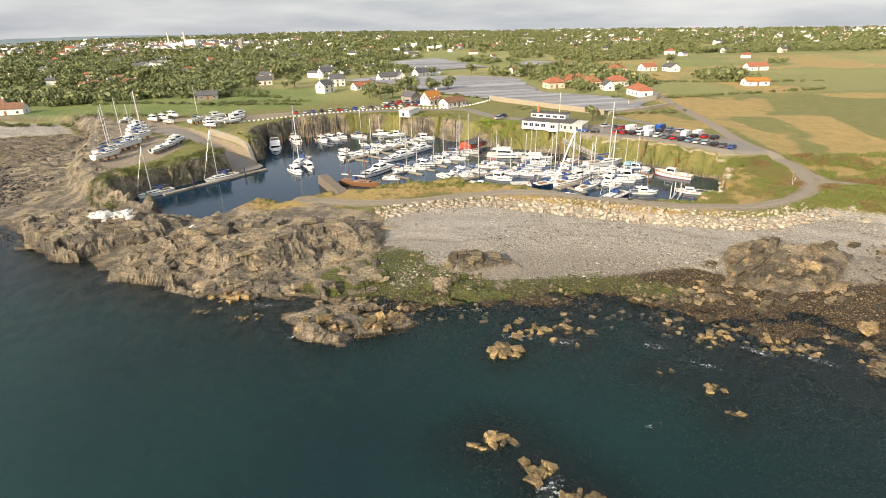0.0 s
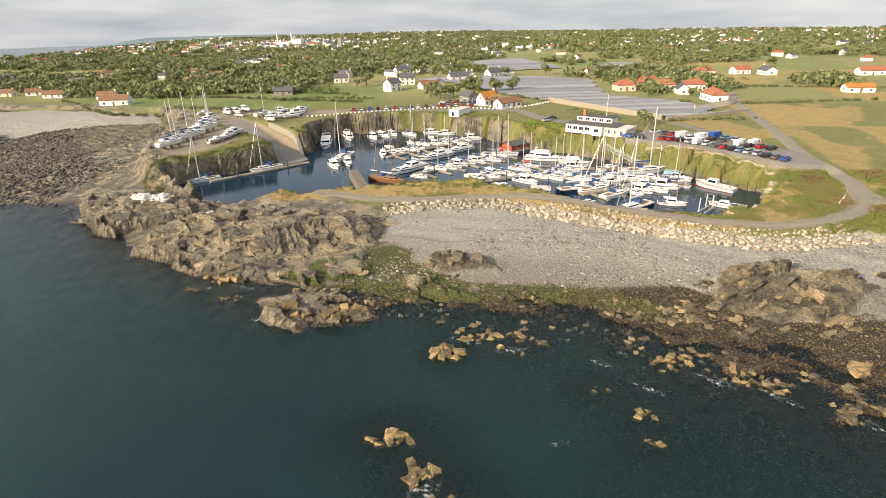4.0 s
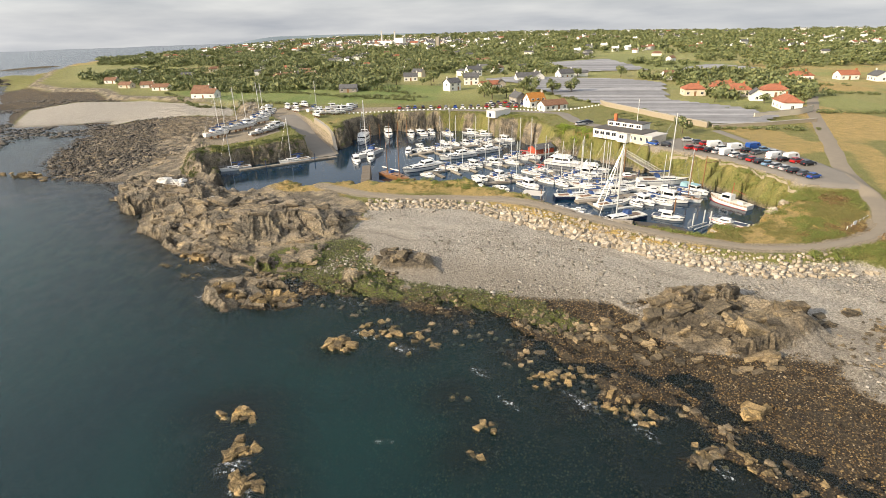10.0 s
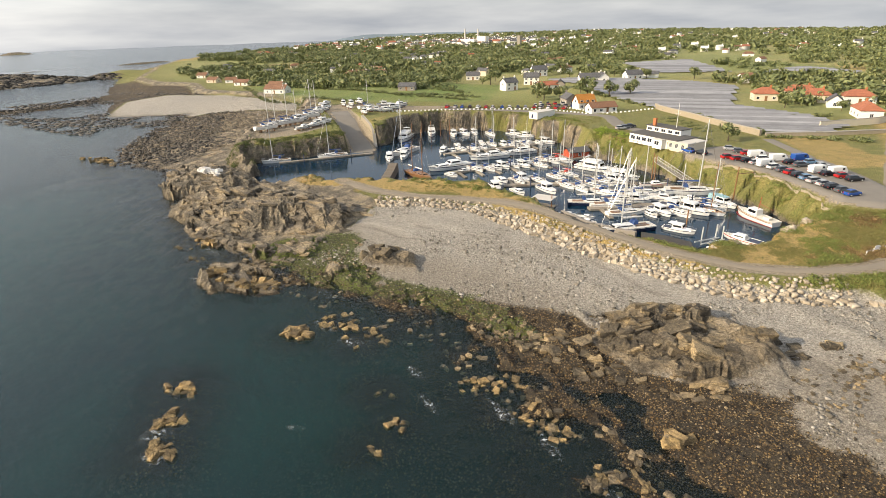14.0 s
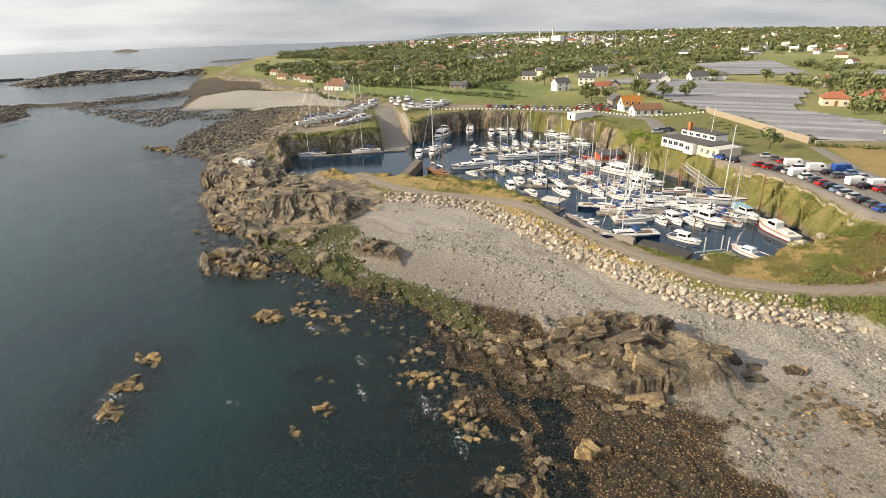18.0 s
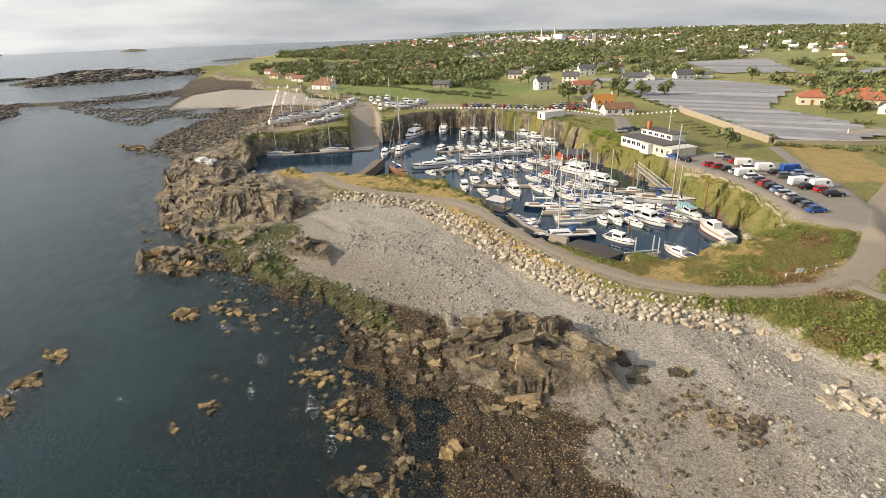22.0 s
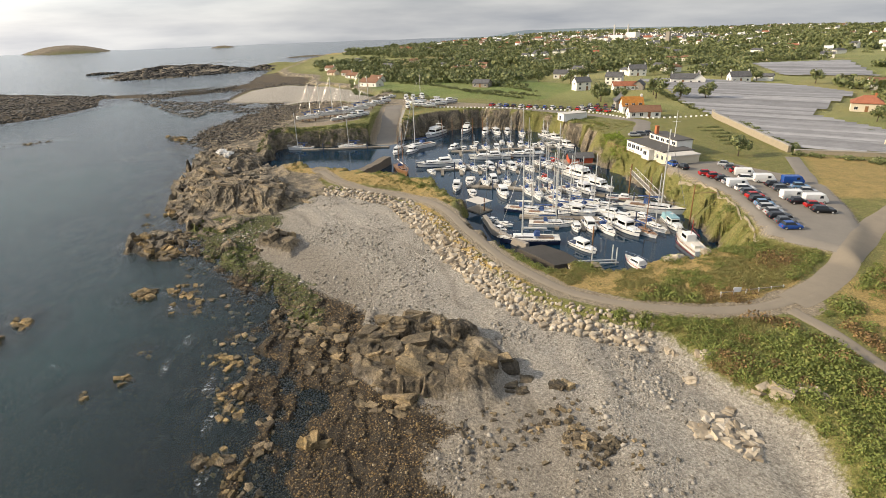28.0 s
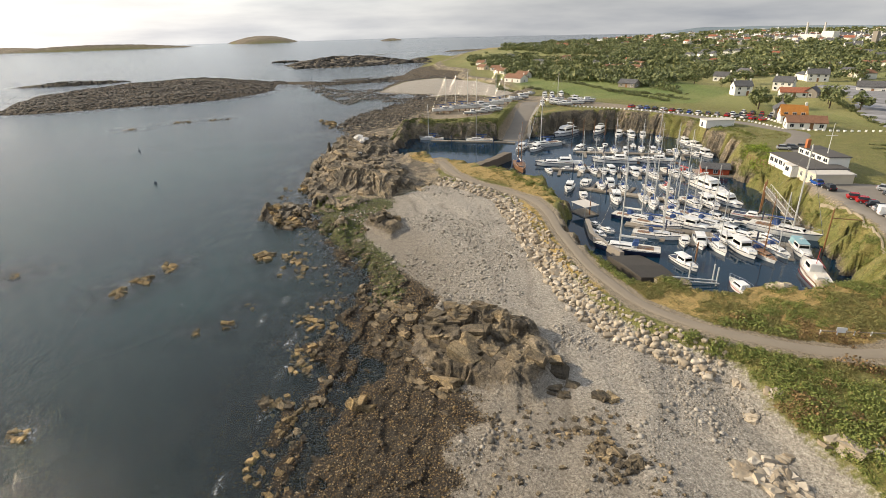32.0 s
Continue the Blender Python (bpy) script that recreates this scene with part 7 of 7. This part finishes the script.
off_way = lambda a, b: np.minimum.reduce([dist_line(a, b, FOOTPATH) - 1.8, dist_line(a, b, ROAD) - 3.0, dist_line(a, b, EAST_TRACK) - 1.6, dist_poly(a, b, CAR_PARK), dist_line(a, b, TRACK) - 2.2, dist_line(a, b, LANE) - 3]) > 0.3
scatter("bracken", "dense green bracken and bramble on the bank", 15000, 72, 135, 60, 142,
        lambda a, b, z, m, r: off_way(a, b) & (m["shingle"] < 0.35) & (z > 4.2) & (fbm(a, b, 8, 3) + r.uniform(-0.12, 0.12, a.size) > 0.44 - 0.25 * (b < 112)) & ((b < 116) | (a > 91)) & (dist_poly(a, b, MARINA) > 12), 0.95, M_BRACKEN, 51)
scatter("dry_bracken", "russet dead bracken in patches on the bank", 9000, 70, 135, 60, 142,
        lambda a, b, z, m, r: off_way(a, b) & (m["shingle"] < 0.35) & (z > 4.0) & (fbm(a + 200, b, 9, 3) + r.uniform(-0.06, 0.06, a.size) > 0.56) & (dist_poly(a, b, MARINA) > 10), 1.05, M_RUSSET, 56)
scatter("strip_grass", "golden grass and low scrub between path and quarry", 13000, 44, 88, 106, 140,
        lambda a, b, z, m, r: off_way(a, b) & (z > 3.4) & (m["shingle"] < 0.4) & (dist_poly(a, b, MARINA) > 1.5) & (fbm(a + 30, b, 6, 3) + r.uniform(-0.1, 0.1, a.size) > 0.45), 0.6, M_DRYGRASS, 57, 0.75)
scatter("strip_scrub", "green scrub between path and quarry", 7000, 44, 88, 106, 140,
        lambda a, b, z, m, r: off_way(a, b) & (z > 3.4) & (m["shingle"] < 0.4) & (dist_poly(a, b, MARINA) > 1.2) & (fbm(a + 70, b, 8, 3) + r.uniform(-0.06, 0.06, a.size) > 0.55), 0.8, M_BRACKEN, 58, 0.9)
scatter("rim_grass", "dry golden grass and scrub round the quarry rim", 22000, -60, 92, 104, 232,
        lambda a, b, z, m, r: off_way(a, b) & (z > 3.4) & (m["shingle"] < 0.4) & (m["rock"] < 0.5) & (dist_poly(a, b, MARINA) > 2.2) & (dist_poly(a, b, MARINA) < 19) & (fbm(a, b, 7, 3) + r.uniform(-0.12, 0.12, a.size) > 0.48), 0.55, M_DRYGRASS, 52, 0.7)
scatter("rim_scrub", "green scrub hanging over the quarry edge", 20000, -60, 88, 118, 224,
        lambda a, b, z, m, r: off_way(a, b) & (z > 2.0) & (dist_poly(a, b, MARINA) > 0.6) & (dist_poly(a, b, MARINA) < 9) & (fbm(a + 90, b, 11, 3) + r.uniform(-0.1, 0.1, a.size) > 0.49) & (b > 126), 0.75, M_BRACKEN, 53)
scatter("cliff_scrub", "dark green scrub and ivy on the cliff below the boat yard", 9000, -104, -48, 118, 178,
        lambda a, b, z, m, r: (z > 1.9) & (dist_poly(a, b, MARINA) > 0.5) & (dist_poly(a, b, MARINA) < 8) & (along(a, b, SLIP)[1] > 6) & (fbm(a + 40, b, 7, 3) + r.uniform(-0.1, 0.1, a.size) > 0.45), 0.8, M_IVY, 59)
scatter("lime_shrubs", "lime-green shrubs on the quarry slope", 900, 14, 34, 178, 202,
        lambda a, b, z, m, r: (dist_poly(a, b, MARINA) > 2.5) & (dist_poly(a, b, MARINA) < 9) & (fbm(a, b, 6, 2) > 0.5) & off_way(a, b), 0.9, M_GORSE, 54)
scatter("yard_grass", "rough grass on the yard edge", 5000, -112, -60, 118, 178,
        lambda a, b, z, m, r: (z > 4.6) & (m["dirt"] < 0.4) & (m["rock"] < 0.75) & (fbm(a, b, 7, 3) > 0.45), 0.6, M_BRACKEN, 55, 0.6)

# ---- fields under plastic ----
M_PLASTIC = by_piece("grey_crop_cover", [(0.0, (0.17, 0.17, 0.175)), (0.5, (0.23, 0.23, 0.24)), (1.0, (0.32, 0.32, 0.33))], 0.6, 0.02, 0.25, 0.3)


def inside(x, y, poly):
    return dist_poly(np.array([x]), np.array([y]), poly)[0] < 0


def tunnels(poly, turn, gap, label):
    cx, cy = sum(p[0] for p in poly) / len(poly), sum(p[1] for p in poly) / len(poly)
    root = thing("crop_tunnels", (cx, cy, at_ground(cx, cy)), label, "crop cover", "covered fields")
    u, v = (math.cos(radians(turn)), math.sin(radians(turn))), (-math.sin(radians(turn)), math.cos(radians(turn)))
    reach = max(math.dist(p, (cx, cy)) for p in poly)
    k = -int(reach / gap)
    while k * gap < reach:
        line = [s for s in np.arange(-reach, reach, 3.0)]
        pts = [(cx + u[0] * s + v[0] * k * gap, cy + u[1] * s + v[1] * k * gap) for s in line]
        flags = dist_poly(np.array([p[0] for p in pts]), np.array([p[1] for p in pts]), poly) < 0
        run = [p for p, f in zip(pts, flags) if f]
        k += 1
        if len(run) < 3:
            continue
        bm = bmesh.new()
        rows = []
        for x, y in run:
            g = at_ground(x, y) - at_ground(cx, cy)
            hh = 0.9 + 0.3 * float(vnoise(np.array([x]), np.array([y]), 9.0)[0])
            wv = 0.3 * float(vnoise(np.array([x]), np.array([y + 300]), 14.0)[0])
            rows.append([(x - cx + v[0] * (o * gap * 0.5 + wv), y - cy + v[1] * (o * gap * 0.5 + wv), g - 0.05 + hh * math.sqrt(max(0, 1 - o * o))) for o in (-0.80, -0.5, 0.0, 0.5, 0.80)])
        loft(bm, rows, False)
        bmesh.ops.recalc_face_normals(bm, faces=bm.faces)
        for f in bm.faces:
            f.smooth = True
        part("tunnel", bm, M_PLASTIC, root)
    return root


tunnels(POLY_1, 12, 3.2, "field of low grey plastic crop tunnels in long rows")
tunnels(POLY_2, 12, 4.0, "distant field under grey plastic sheeting")
tunnels(POLY_3, 12, 4.0, "distant field under grey plastic sheeting")

# ---- the far town ----
rng = random.Random(77)


def far_house(seed, roof):
    """Plain gabled house in one mesh: walls, then roof."""
    r = random.Random(seed)
    w, d, h, up = r.uniform(5.5, 9.5), r.uniform(4, 5.5), r.uniform(2.6, 4.2), r.uniform(1.3, 2.2)
    vs = [(-w / 2, -d / 2, -1), (w / 2, -d / 2, -1), (w / 2, d / 2, -1), (-w / 2, d / 2, -1), (-w / 2, -d / 2, h), (w / 2, -d / 2, h), (w / 2, d / 2, h), (-w / 2, d / 2, h), (-w / 2, 0, h + up), (w / 2, 0, h + up)]
    o = 0.3
    vs += [(-w / 2 - o, -d / 2 - o, h - 0.1), (w / 2 + o, -d / 2 - o, h - 0.1), (w / 2 + o, 0, h + up + 0.12), (-w / 2 - o, 0, h + up + 0.12), (w / 2 + o, d / 2 + o, h - 0.1), (-w / 2 - o, d / 2 + o, h - 0.1)]
    vs += [(w * 0.36 + x, y, z) for z in (h, h + up + 1.2) for x, y in ((0, -0.4), (0.8, -0.4), (0.8, 0.4), (0, 0.4))]
    fs = [(0, 1, 5, 4), (1, 2, 6, 9, 5), (2, 3, 7, 6), (3, 0, 4, 8, 7), (10, 11, 12, 13), (13, 12, 14, 15), (16, 17, 21, 20), (17, 18, 22, 21), (18, 19, 23, 22), (19, 16, 20, 23), (20, 21, 22, 23)]
    me = bpy.data.meshes.new("far_house")
    me.from_pydata(vs, [], fs)
    for k, p in enumerate(me.polygons):
        p.material_index = roof if k in (4, 5) else 0
    return me


FAR_HOUSES = [far_house(k, (1, 1, 2, 1, 0, 1, 3, 2, 0)[k]) for k in range(9)]
n, rows = 0, []
while n < 450:
    far = rng.random()
    y = 340 + 1500 * far ** 1.1
    x = rng.uniform(-0.85, 0.80) * (y + 60) - 60
    a, b = np.array([x]), np.array([y])
    if (x - 60) ** 2 + y ** 2 > (RADIUS - 60) ** 2 or dist_poly(a, b, SHORE)[0] > -60 or min(dist_poly(a, b, P)[0] for P in (POLY_1, POLY_2, POLY_3)) < 12:
        continue
    if 60 < x < 400 and y < 520 and rng.random() < 0.8:
        continue
    if fbm(a, b, 130, 3)[0] < 0.47 and rng.random() < 0.8:
        continue
    n += 1
    if y < 620:
        house(x, y, rng.uniform(-30, 60), rng.uniform(7, 11), rng.uniform(5, 6.5), rng.uniform(3.0, 4.6), rng.uniform(1.6, 2.6), rng.choice(["slate"] * 6 + ["brown"] * 3 + ["red"]),
              rng.choice(["white", "white", "white", "cream"]), 1 if rng.random() < 0.4 else 0, rng.random() < 0.3, 0, 1, group="houses of the town")
    else:
        k = rng.uniform(0.8, 1.2)
        rows.append((x, y, at_ground(x, y), k, k, k, rng.uniform(-0.6, 1.1), rng.randrange(9)))
# the denser town on the skyline
for _ in range(150):
    k = rng.uniform(0.8, 1.5)
    x, y = rng.gauss(-430, 75), rng.gauss(930, 60)
    rows.append((x, y, at_ground(x, y), k, k, k * 1.1, rng.uniform(-0.6, 1.1), rng.randrange(9)))
tagged(new("distant_houses", joined("distant_houses", FAR_HOUSES, rows, M_WALLW, (M_SLATE, M_BROWNROOF, M_REDROOF))), "small white houses scattered towards the skyline", "houses", kind="stuff")

works = thing("power_station", (-388, 845, at_ground(-388, 845)), "pale industrial works with two tall chimneys on the skyline", "power station")
for x, y, sx, sy, sz in ((0, 0, 26, 14, 9), (22, 6, 16, 12, 13), (-20, 4, 14, 12, 7)):
    bm = bmesh.new()
    box(bm, x, y, sz / 2 - 1, sx, sy, sz + 2)
    part("hall", bm, M_WALLW, works)
for x in (-12, 12):
    bm = bmesh.new()
    rod(bm, (x, 8, -1), (x, 8, 24), 1.6, 12, 1.1)
    part("chimney", bm, M_PALE_ROOF, works)
church = thing("church_tower", (-262, 760, at_ground(-262, 760)), "square grey church tower above the trees", "church")
bm = bmesh.new()
box(bm, 0, 0, 7, 5, 5, 16)
t = part("tower", bm, M_WALLG, church)
for k in range(4):
    bm = bmesh.new()
    box(bm, (k % 2 - 0.5) * 4.4, (k // 2 - 0.5) * 4.4, 15.6, 0.7, 0.7, 1.6, 0.3)
    part("pinnacle", bm, M_WALLG, t)
# ---- walls, rails and small things ----
M_STONEWALL = simple("field_stone", (0.34, 0.29, 0.21), 0.95, vary=0.4, scale=1.6, bump=0.06)


M_OLDSTONE = simple("old_dark_stone", (0.17, 0.14, 0.105), 0.95, vary=0.5, scale=1.2, bump=0.08)


def wall_run(name, line, thick, tall, material, label, cap=True, base=None):
    root = thing(name, (*line[0], 0), label, "wall")
    d = sum(math.dist(a, b) for a, b in zip(line, line[1:]))
    bm, top = bmesh.new(), bmesh.new()
    rows, caps = [], []
    s = 0.0
    while s <= d:
        x, y, nx, ny = on_line(line, s)
        g = at_ground(x, y) if base is None else base
        hh = tall * (0.94 + 0.12 * float(vnoise(np.array([x]), np.array([y]), 2.0)[0]))
        lx, ly = x - line[0][0], y - line[0][1]
        o = thick / 2
        rows.append([(lx - nx * o, ly - ny * o, g - 0.6), (lx - nx * o * 0.85, ly - ny * o * 0.85, g + hh), (lx + nx * o * 0.85, ly + ny * o * 0.85, g + hh), (lx + nx * o, ly + ny * o, g - 0.6)])
        caps.append([(lx - nx * o, ly - ny * o, g + hh), (lx - nx * o, ly - ny * o, g + hh + 0.18), (lx + nx * o, ly + ny * o, g + hh + 0.18), (lx + nx * o, ly + ny * o, g + hh)])
        s += 1.2
    r = loft(bm, rows)
    bm.faces.new(r[-1][::-1])
    bmesh.ops.recalc_face_normals(bm, faces=bm.faces)
    part("masonry", bm, material, root)
    if cap:
        r = loft(top, caps)
        top.faces.new(r[-1][::-1])
        bmesh.ops.recalc_face_normals(top, faces=top.faces)
        part("coping", top, M_CONCRETE, root)
    return root


wall_run("field_wall", [(22, 246), (25, 240.5), (40, 224.5), (61, 201.5)], 0.8, 1.7, M_STONEWALL, "long sandy field wall of rough stone")
wall_run("field_bank", [(62, 201), (78, 210), (95, 222)], 0.8, 1.0, M_STONEWALL, "low rough stone field wall")
wall_run("yard_wall", [(76, 222), (92, 236), (98, 246)], 0.4, 2.0, M_WALLC, "pale rendered yard wall")
wall_run("slipway_wall", [(-47, 157.5), (-53, 163), (-66, 175), (-80, 187)], 1.2, 1.0, M_STONEWALL, "stone wall beside the slipway")
wall_run("car_park_kerb", [(50, 166.2), (57, 162.4), (64, 157.2), (70.5, 149.2), (77, 140.2)], 0.25, 0.35, M_STONEWALL, "low concrete kerb along the quarry edge", False)
wall_run("pier", [(-20, 120.5), (-24, 127), (-33, 144)], 2.8, 4.6, M_OLDSTONE, "old stone pier at the marina entrance", False, -1.2)
wall_run("quay_wall", [(26, 127), (33, 122.5), (44, 120.5)], 1.0, 2.2, M_WALLG, "dark stone quay under the sea bank", False, 0.2)

# hedge strips on the lawn
for k in range(6):
    x, y = 31 + k * 3.2, 222 - k * 3.6
    r0 = random.Random(k)
    rows = [(r0.uniform(-3.2, 3.2), r0.uniform(-0.35, 0.35), 0.0, 0.8, 0.8, 0.9, r0.uniform(0, 6), r0.randrange(5)) for _ in range(14)]
    hob = new("hedge", joined("hedge", BUSHES, rows, M_LEAF))
    hob.matrix_basis = pose(x, y, at_ground(x, y), 0, 0, 48)
    tagged(hob, "short clipped dark hedge on the lawn", "hedge", "hedges on the lawn")

# white-painted stones along the lane
M_LIME = simple("whitewash", (0.80, 0.79, 0.75), 0.9, vary=0.08)
mark = stone_mesh("marker", 900, 12, 0.8, M_LIME)
rng = random.Random(5)
for line, gap in (([(-78, 197), (-68, 203), (-54, 211), (-40, 217.5), (-24, 225), (-12, 226), (3, 222)], 1.7), ([(-14, 236), (0, 229), (8, 226), (14, 232), (22, 243)], 1.9)):
    s, d = 0.0, sum(math.dist(a, b) for a, b in zip(line, line[1:]))
    while s < d:
        x, y, nx, ny = on_line(line, s)
        ob = new("marker_stone", mark)
        ob.location, ob.scale, ob.rotation_euler = (x, y, at_ground(x, y) + 0.2), (0.42, 0.36, 0.45), (0, 0, rng.uniform(0, 6))
        tagged(ob, "white-painted stone beside the lane", "stone", "painted stones along the lane")
        s += gap

# gangway down to the pontoons
gang = thing("gangway", (38.0, 166.5, 0), "long galvanised lattice gangway from the cliff to the pontoon", "gangway")
a, b = Vector((0, 0, 6.2)), Vector((10.5, -3.8, 1.7))
side = Vector((b - a).cross(Vector((0, 0, 1)))).normalized() * 0.75
bm = bmesh.new()
w = [bm.verts.new(p + side * s1 + Vector((0, 0, up))) for up in (0.0, 0.09) for p, s1 in ((a, -1), (a, 1), (b, 1), (b, -1))]
for f in ((3, 2, 1, 0), (4, 5, 6, 7), (0, 1, 5, 4), (1, 2, 6, 5), (2, 3, 7, 6), (3, 0, 4, 7)):
    bm.faces.new([w[i] for i in f])
part("deck", bm, M_PLANK, gang)
for s in (-1, 1):
    bm = bmesh.new()
    up = Vector((0, 0, 1.15))
    rod(bm, a + side * s, b + side * s, 0.06)
    rod(bm, a + side * s + up, b + side * s + up, 0.06)
    for k in range(13):
        p, q = a.lerp(b, k / 13) + side * s, a.lerp(b, (k + 1) / 13) + side * s
        rod(bm, p, p + up, 0.035, 4)
        rod(bm, p, q + up, 0.03, 4)
    part("side_truss", bm, M_ALU, gang)
for x, y in ((-0.6, 0.6), (0.4, -1.4)):
    bm = bmesh.new()
    rod(bm, (x, y, 0.5), (x, y, 8.2), 0.14, 8)
    part("post", bm, M_TEAK, gang)


def mooring_post(x, y, tall, arm):
    root = thing("mooring_post", (x, y, -2.0), "tall dark timber mooring post in the basin", "post", "mooring posts")
    bm = bmesh.new()
    rod(bm, (0, 0, 0), (0, 0, tall + 2), 0.16, 8, 0.12)
    part("post", bm, M_TEAK, root)
    if arm:
        bm = bmesh.new()
        rod(bm, (0, 0, tall + 0.2), (3.2, 3.4, tall + 0.2), 0.08)
        part("arm", bm, M_TEAK, root)


mooring_post(58.4, 155.3, 9.5, True)
mooring_post(22, 131, 4.5, False)
mooring_post(51.7, 130, 5.5, False)
for k in range(5):
    mooring_post(-55 + k * 2.2, 186 + k * 3.4, 7.0, False)

# covered raft and jetty under the bank
raft = thing("work_raft", (20, 131.2, 1.0), "small raft with a pale sheet roof by the quay", "raft")
bm = bmesh.new()
box(bm, 0, 0, 0.1, 5, 4, 0.4)
part("deck", bm, M_PLANK, raft)
for sx in (-2.2, 2.2):
    for sy in (-1.7, 1.7):
        bm = bmesh.new()
        rod(bm, (sx, sy, 0.2), (sx, sy, 2.3), 0.06)
        part("post", bm, M_ALU, raft)
bm = bmesh.new()
box(bm, 0, 0, 2.4, 5, 4, 0.08)
part("roof_sheet", bm, M_PALE_ROOF, raft)

# ramp of dark concrete under the sea bank, with a slipped jetty frame
ramp_slab = thing("boat_ramp", (50, 120, 0), "dark weed-stained concrete ramp below the path", "ramp")
bm = bmesh.new()
rows = []
for k in range(9):
    f = k / 8
    y, z = 6.5 - 11.5 * f, 0.6 + 3.2 * f
    rows.append([(-6.5 + 2.5 * f, y, -1.5), (-6.5 + 2.5 * f, y, z), (-1.0 + 1.5 * f, y - 0.4, z + 0.12), (3.5 + 1.5 * f, y - 1.0, z - 0.1), (3.5 + 1.5 * f, y - 1.0, -1.5)])
r = loft(bm, rows)
bm.faces.new(r[-1][::-1])
bmesh.ops.recalc_face_normals(bm, faces=bm.faces)
part("slab", bm, simple("stained_concrete", (0.075, 0.066, 0.055), 0.95, vary=0.45, scale=0.9, bump=0.05), ramp_slab)
rock_group("ramp_rocks", "lichen-yellow rocks at the head of a ramp", [(45.0, 126.4, 3.0, 0.8, 12, 0.9)], TIDE_STONES, 95)
jetty = thing("jetty_frame", (57, 125, 1.0), "slipped galvanised jetty frame at the water", "jetty")
for a, b in (((-2.5, -3.4, 0.9), (1.2, 2.6, 0.4)), ((-1.3, -4.0, 0.9), (2.2, 2.0, 0.4))):
    bm = bmesh.new()
    rod(bm, a, b, 0.14, 6)
    part("beam", bm, M_ALU, jetty)
for x, y in ((-1.6, -0.6), (0.6, 2.4), (1.8, 1.8)):
    bm = bmesh.new()
    rod(bm, (x, y, -3), (x, y, 3.2), 0.13, 6)
    part("post", bm, M_ALU, jetty)

# notice board and rail beside the path
board = thing("notice_board", (81.4, 119.4, at_ground(81.4, 119.4)), "small white notice board on two posts by the path", "notice board", rz=radians(50))
for x in (-0.5, 0.5):
    bm = bmesh.new()
    rod(bm, (x, 0, -0.3), (x, 0, 1.0), 0.05)
    part("post", bm, M_TEAK, board)
bm = bmesh.new()
box(bm, 0, 0, 1.0, 1.1, 0.06, 0.7)
part("panel", bm, M_FRAMEW, board)
fence = thing("rail_fence", (80.0, 117.8, at_ground(80, 117.8)), "low white-painted timber rail fence by the path", "fence", rz=radians(58))
for k in range(6):
    bm = bmesh.new()
    box(bm, k * 1.9, 0, 0.35, 0.12, 0.12, 0.9)
    part("post", bm, M_FRAMEW, fence)
bm = bmesh.new()
box(bm, 4.75, 0, 0.65, 9.6, 0.08, 0.12)
part("rail", bm, M_PLANK, fence)

# white patches on the headland
WHITE = [stone_mesh("white_stone", 950 + k, 12, 0.5, M_WHITE_ROCK) for k in range(5)]
rock_group("white_rocks", "white-splashed rocks on the headland", [(-68.5, 106, 5.0, 1.3, 40, 0.9)], WHITE, 91, sink=0.45)
rock_group("white_rocks", "white-splashed rocks on the headland", [(-52.5, 99.5, 3.0, 1.0, 20, 0.8)], WHITE, 92, sink=0.45)

# marks in the sea


def buoy(x, y):
    root = thing("buoy", (x, y, -0.5), "small dark channel buoy in the bay", "buoy", "buoys")
    bm = bmesh.new()
    rod(bm, (0, 0, 0), (0, 0, 0.9), 0.45, 10, 0.3)
    part("float", bm, M_ANTIFOUL, root)
    bm = bmesh.new()
    rod(bm, (0, 0, 0.9), (0, 0, 1.9), 0.08)
    part("topmark", bm, M_ANTIFOUL, root)


buoy(-117, 35)
buoy(-63.6, 41.4)
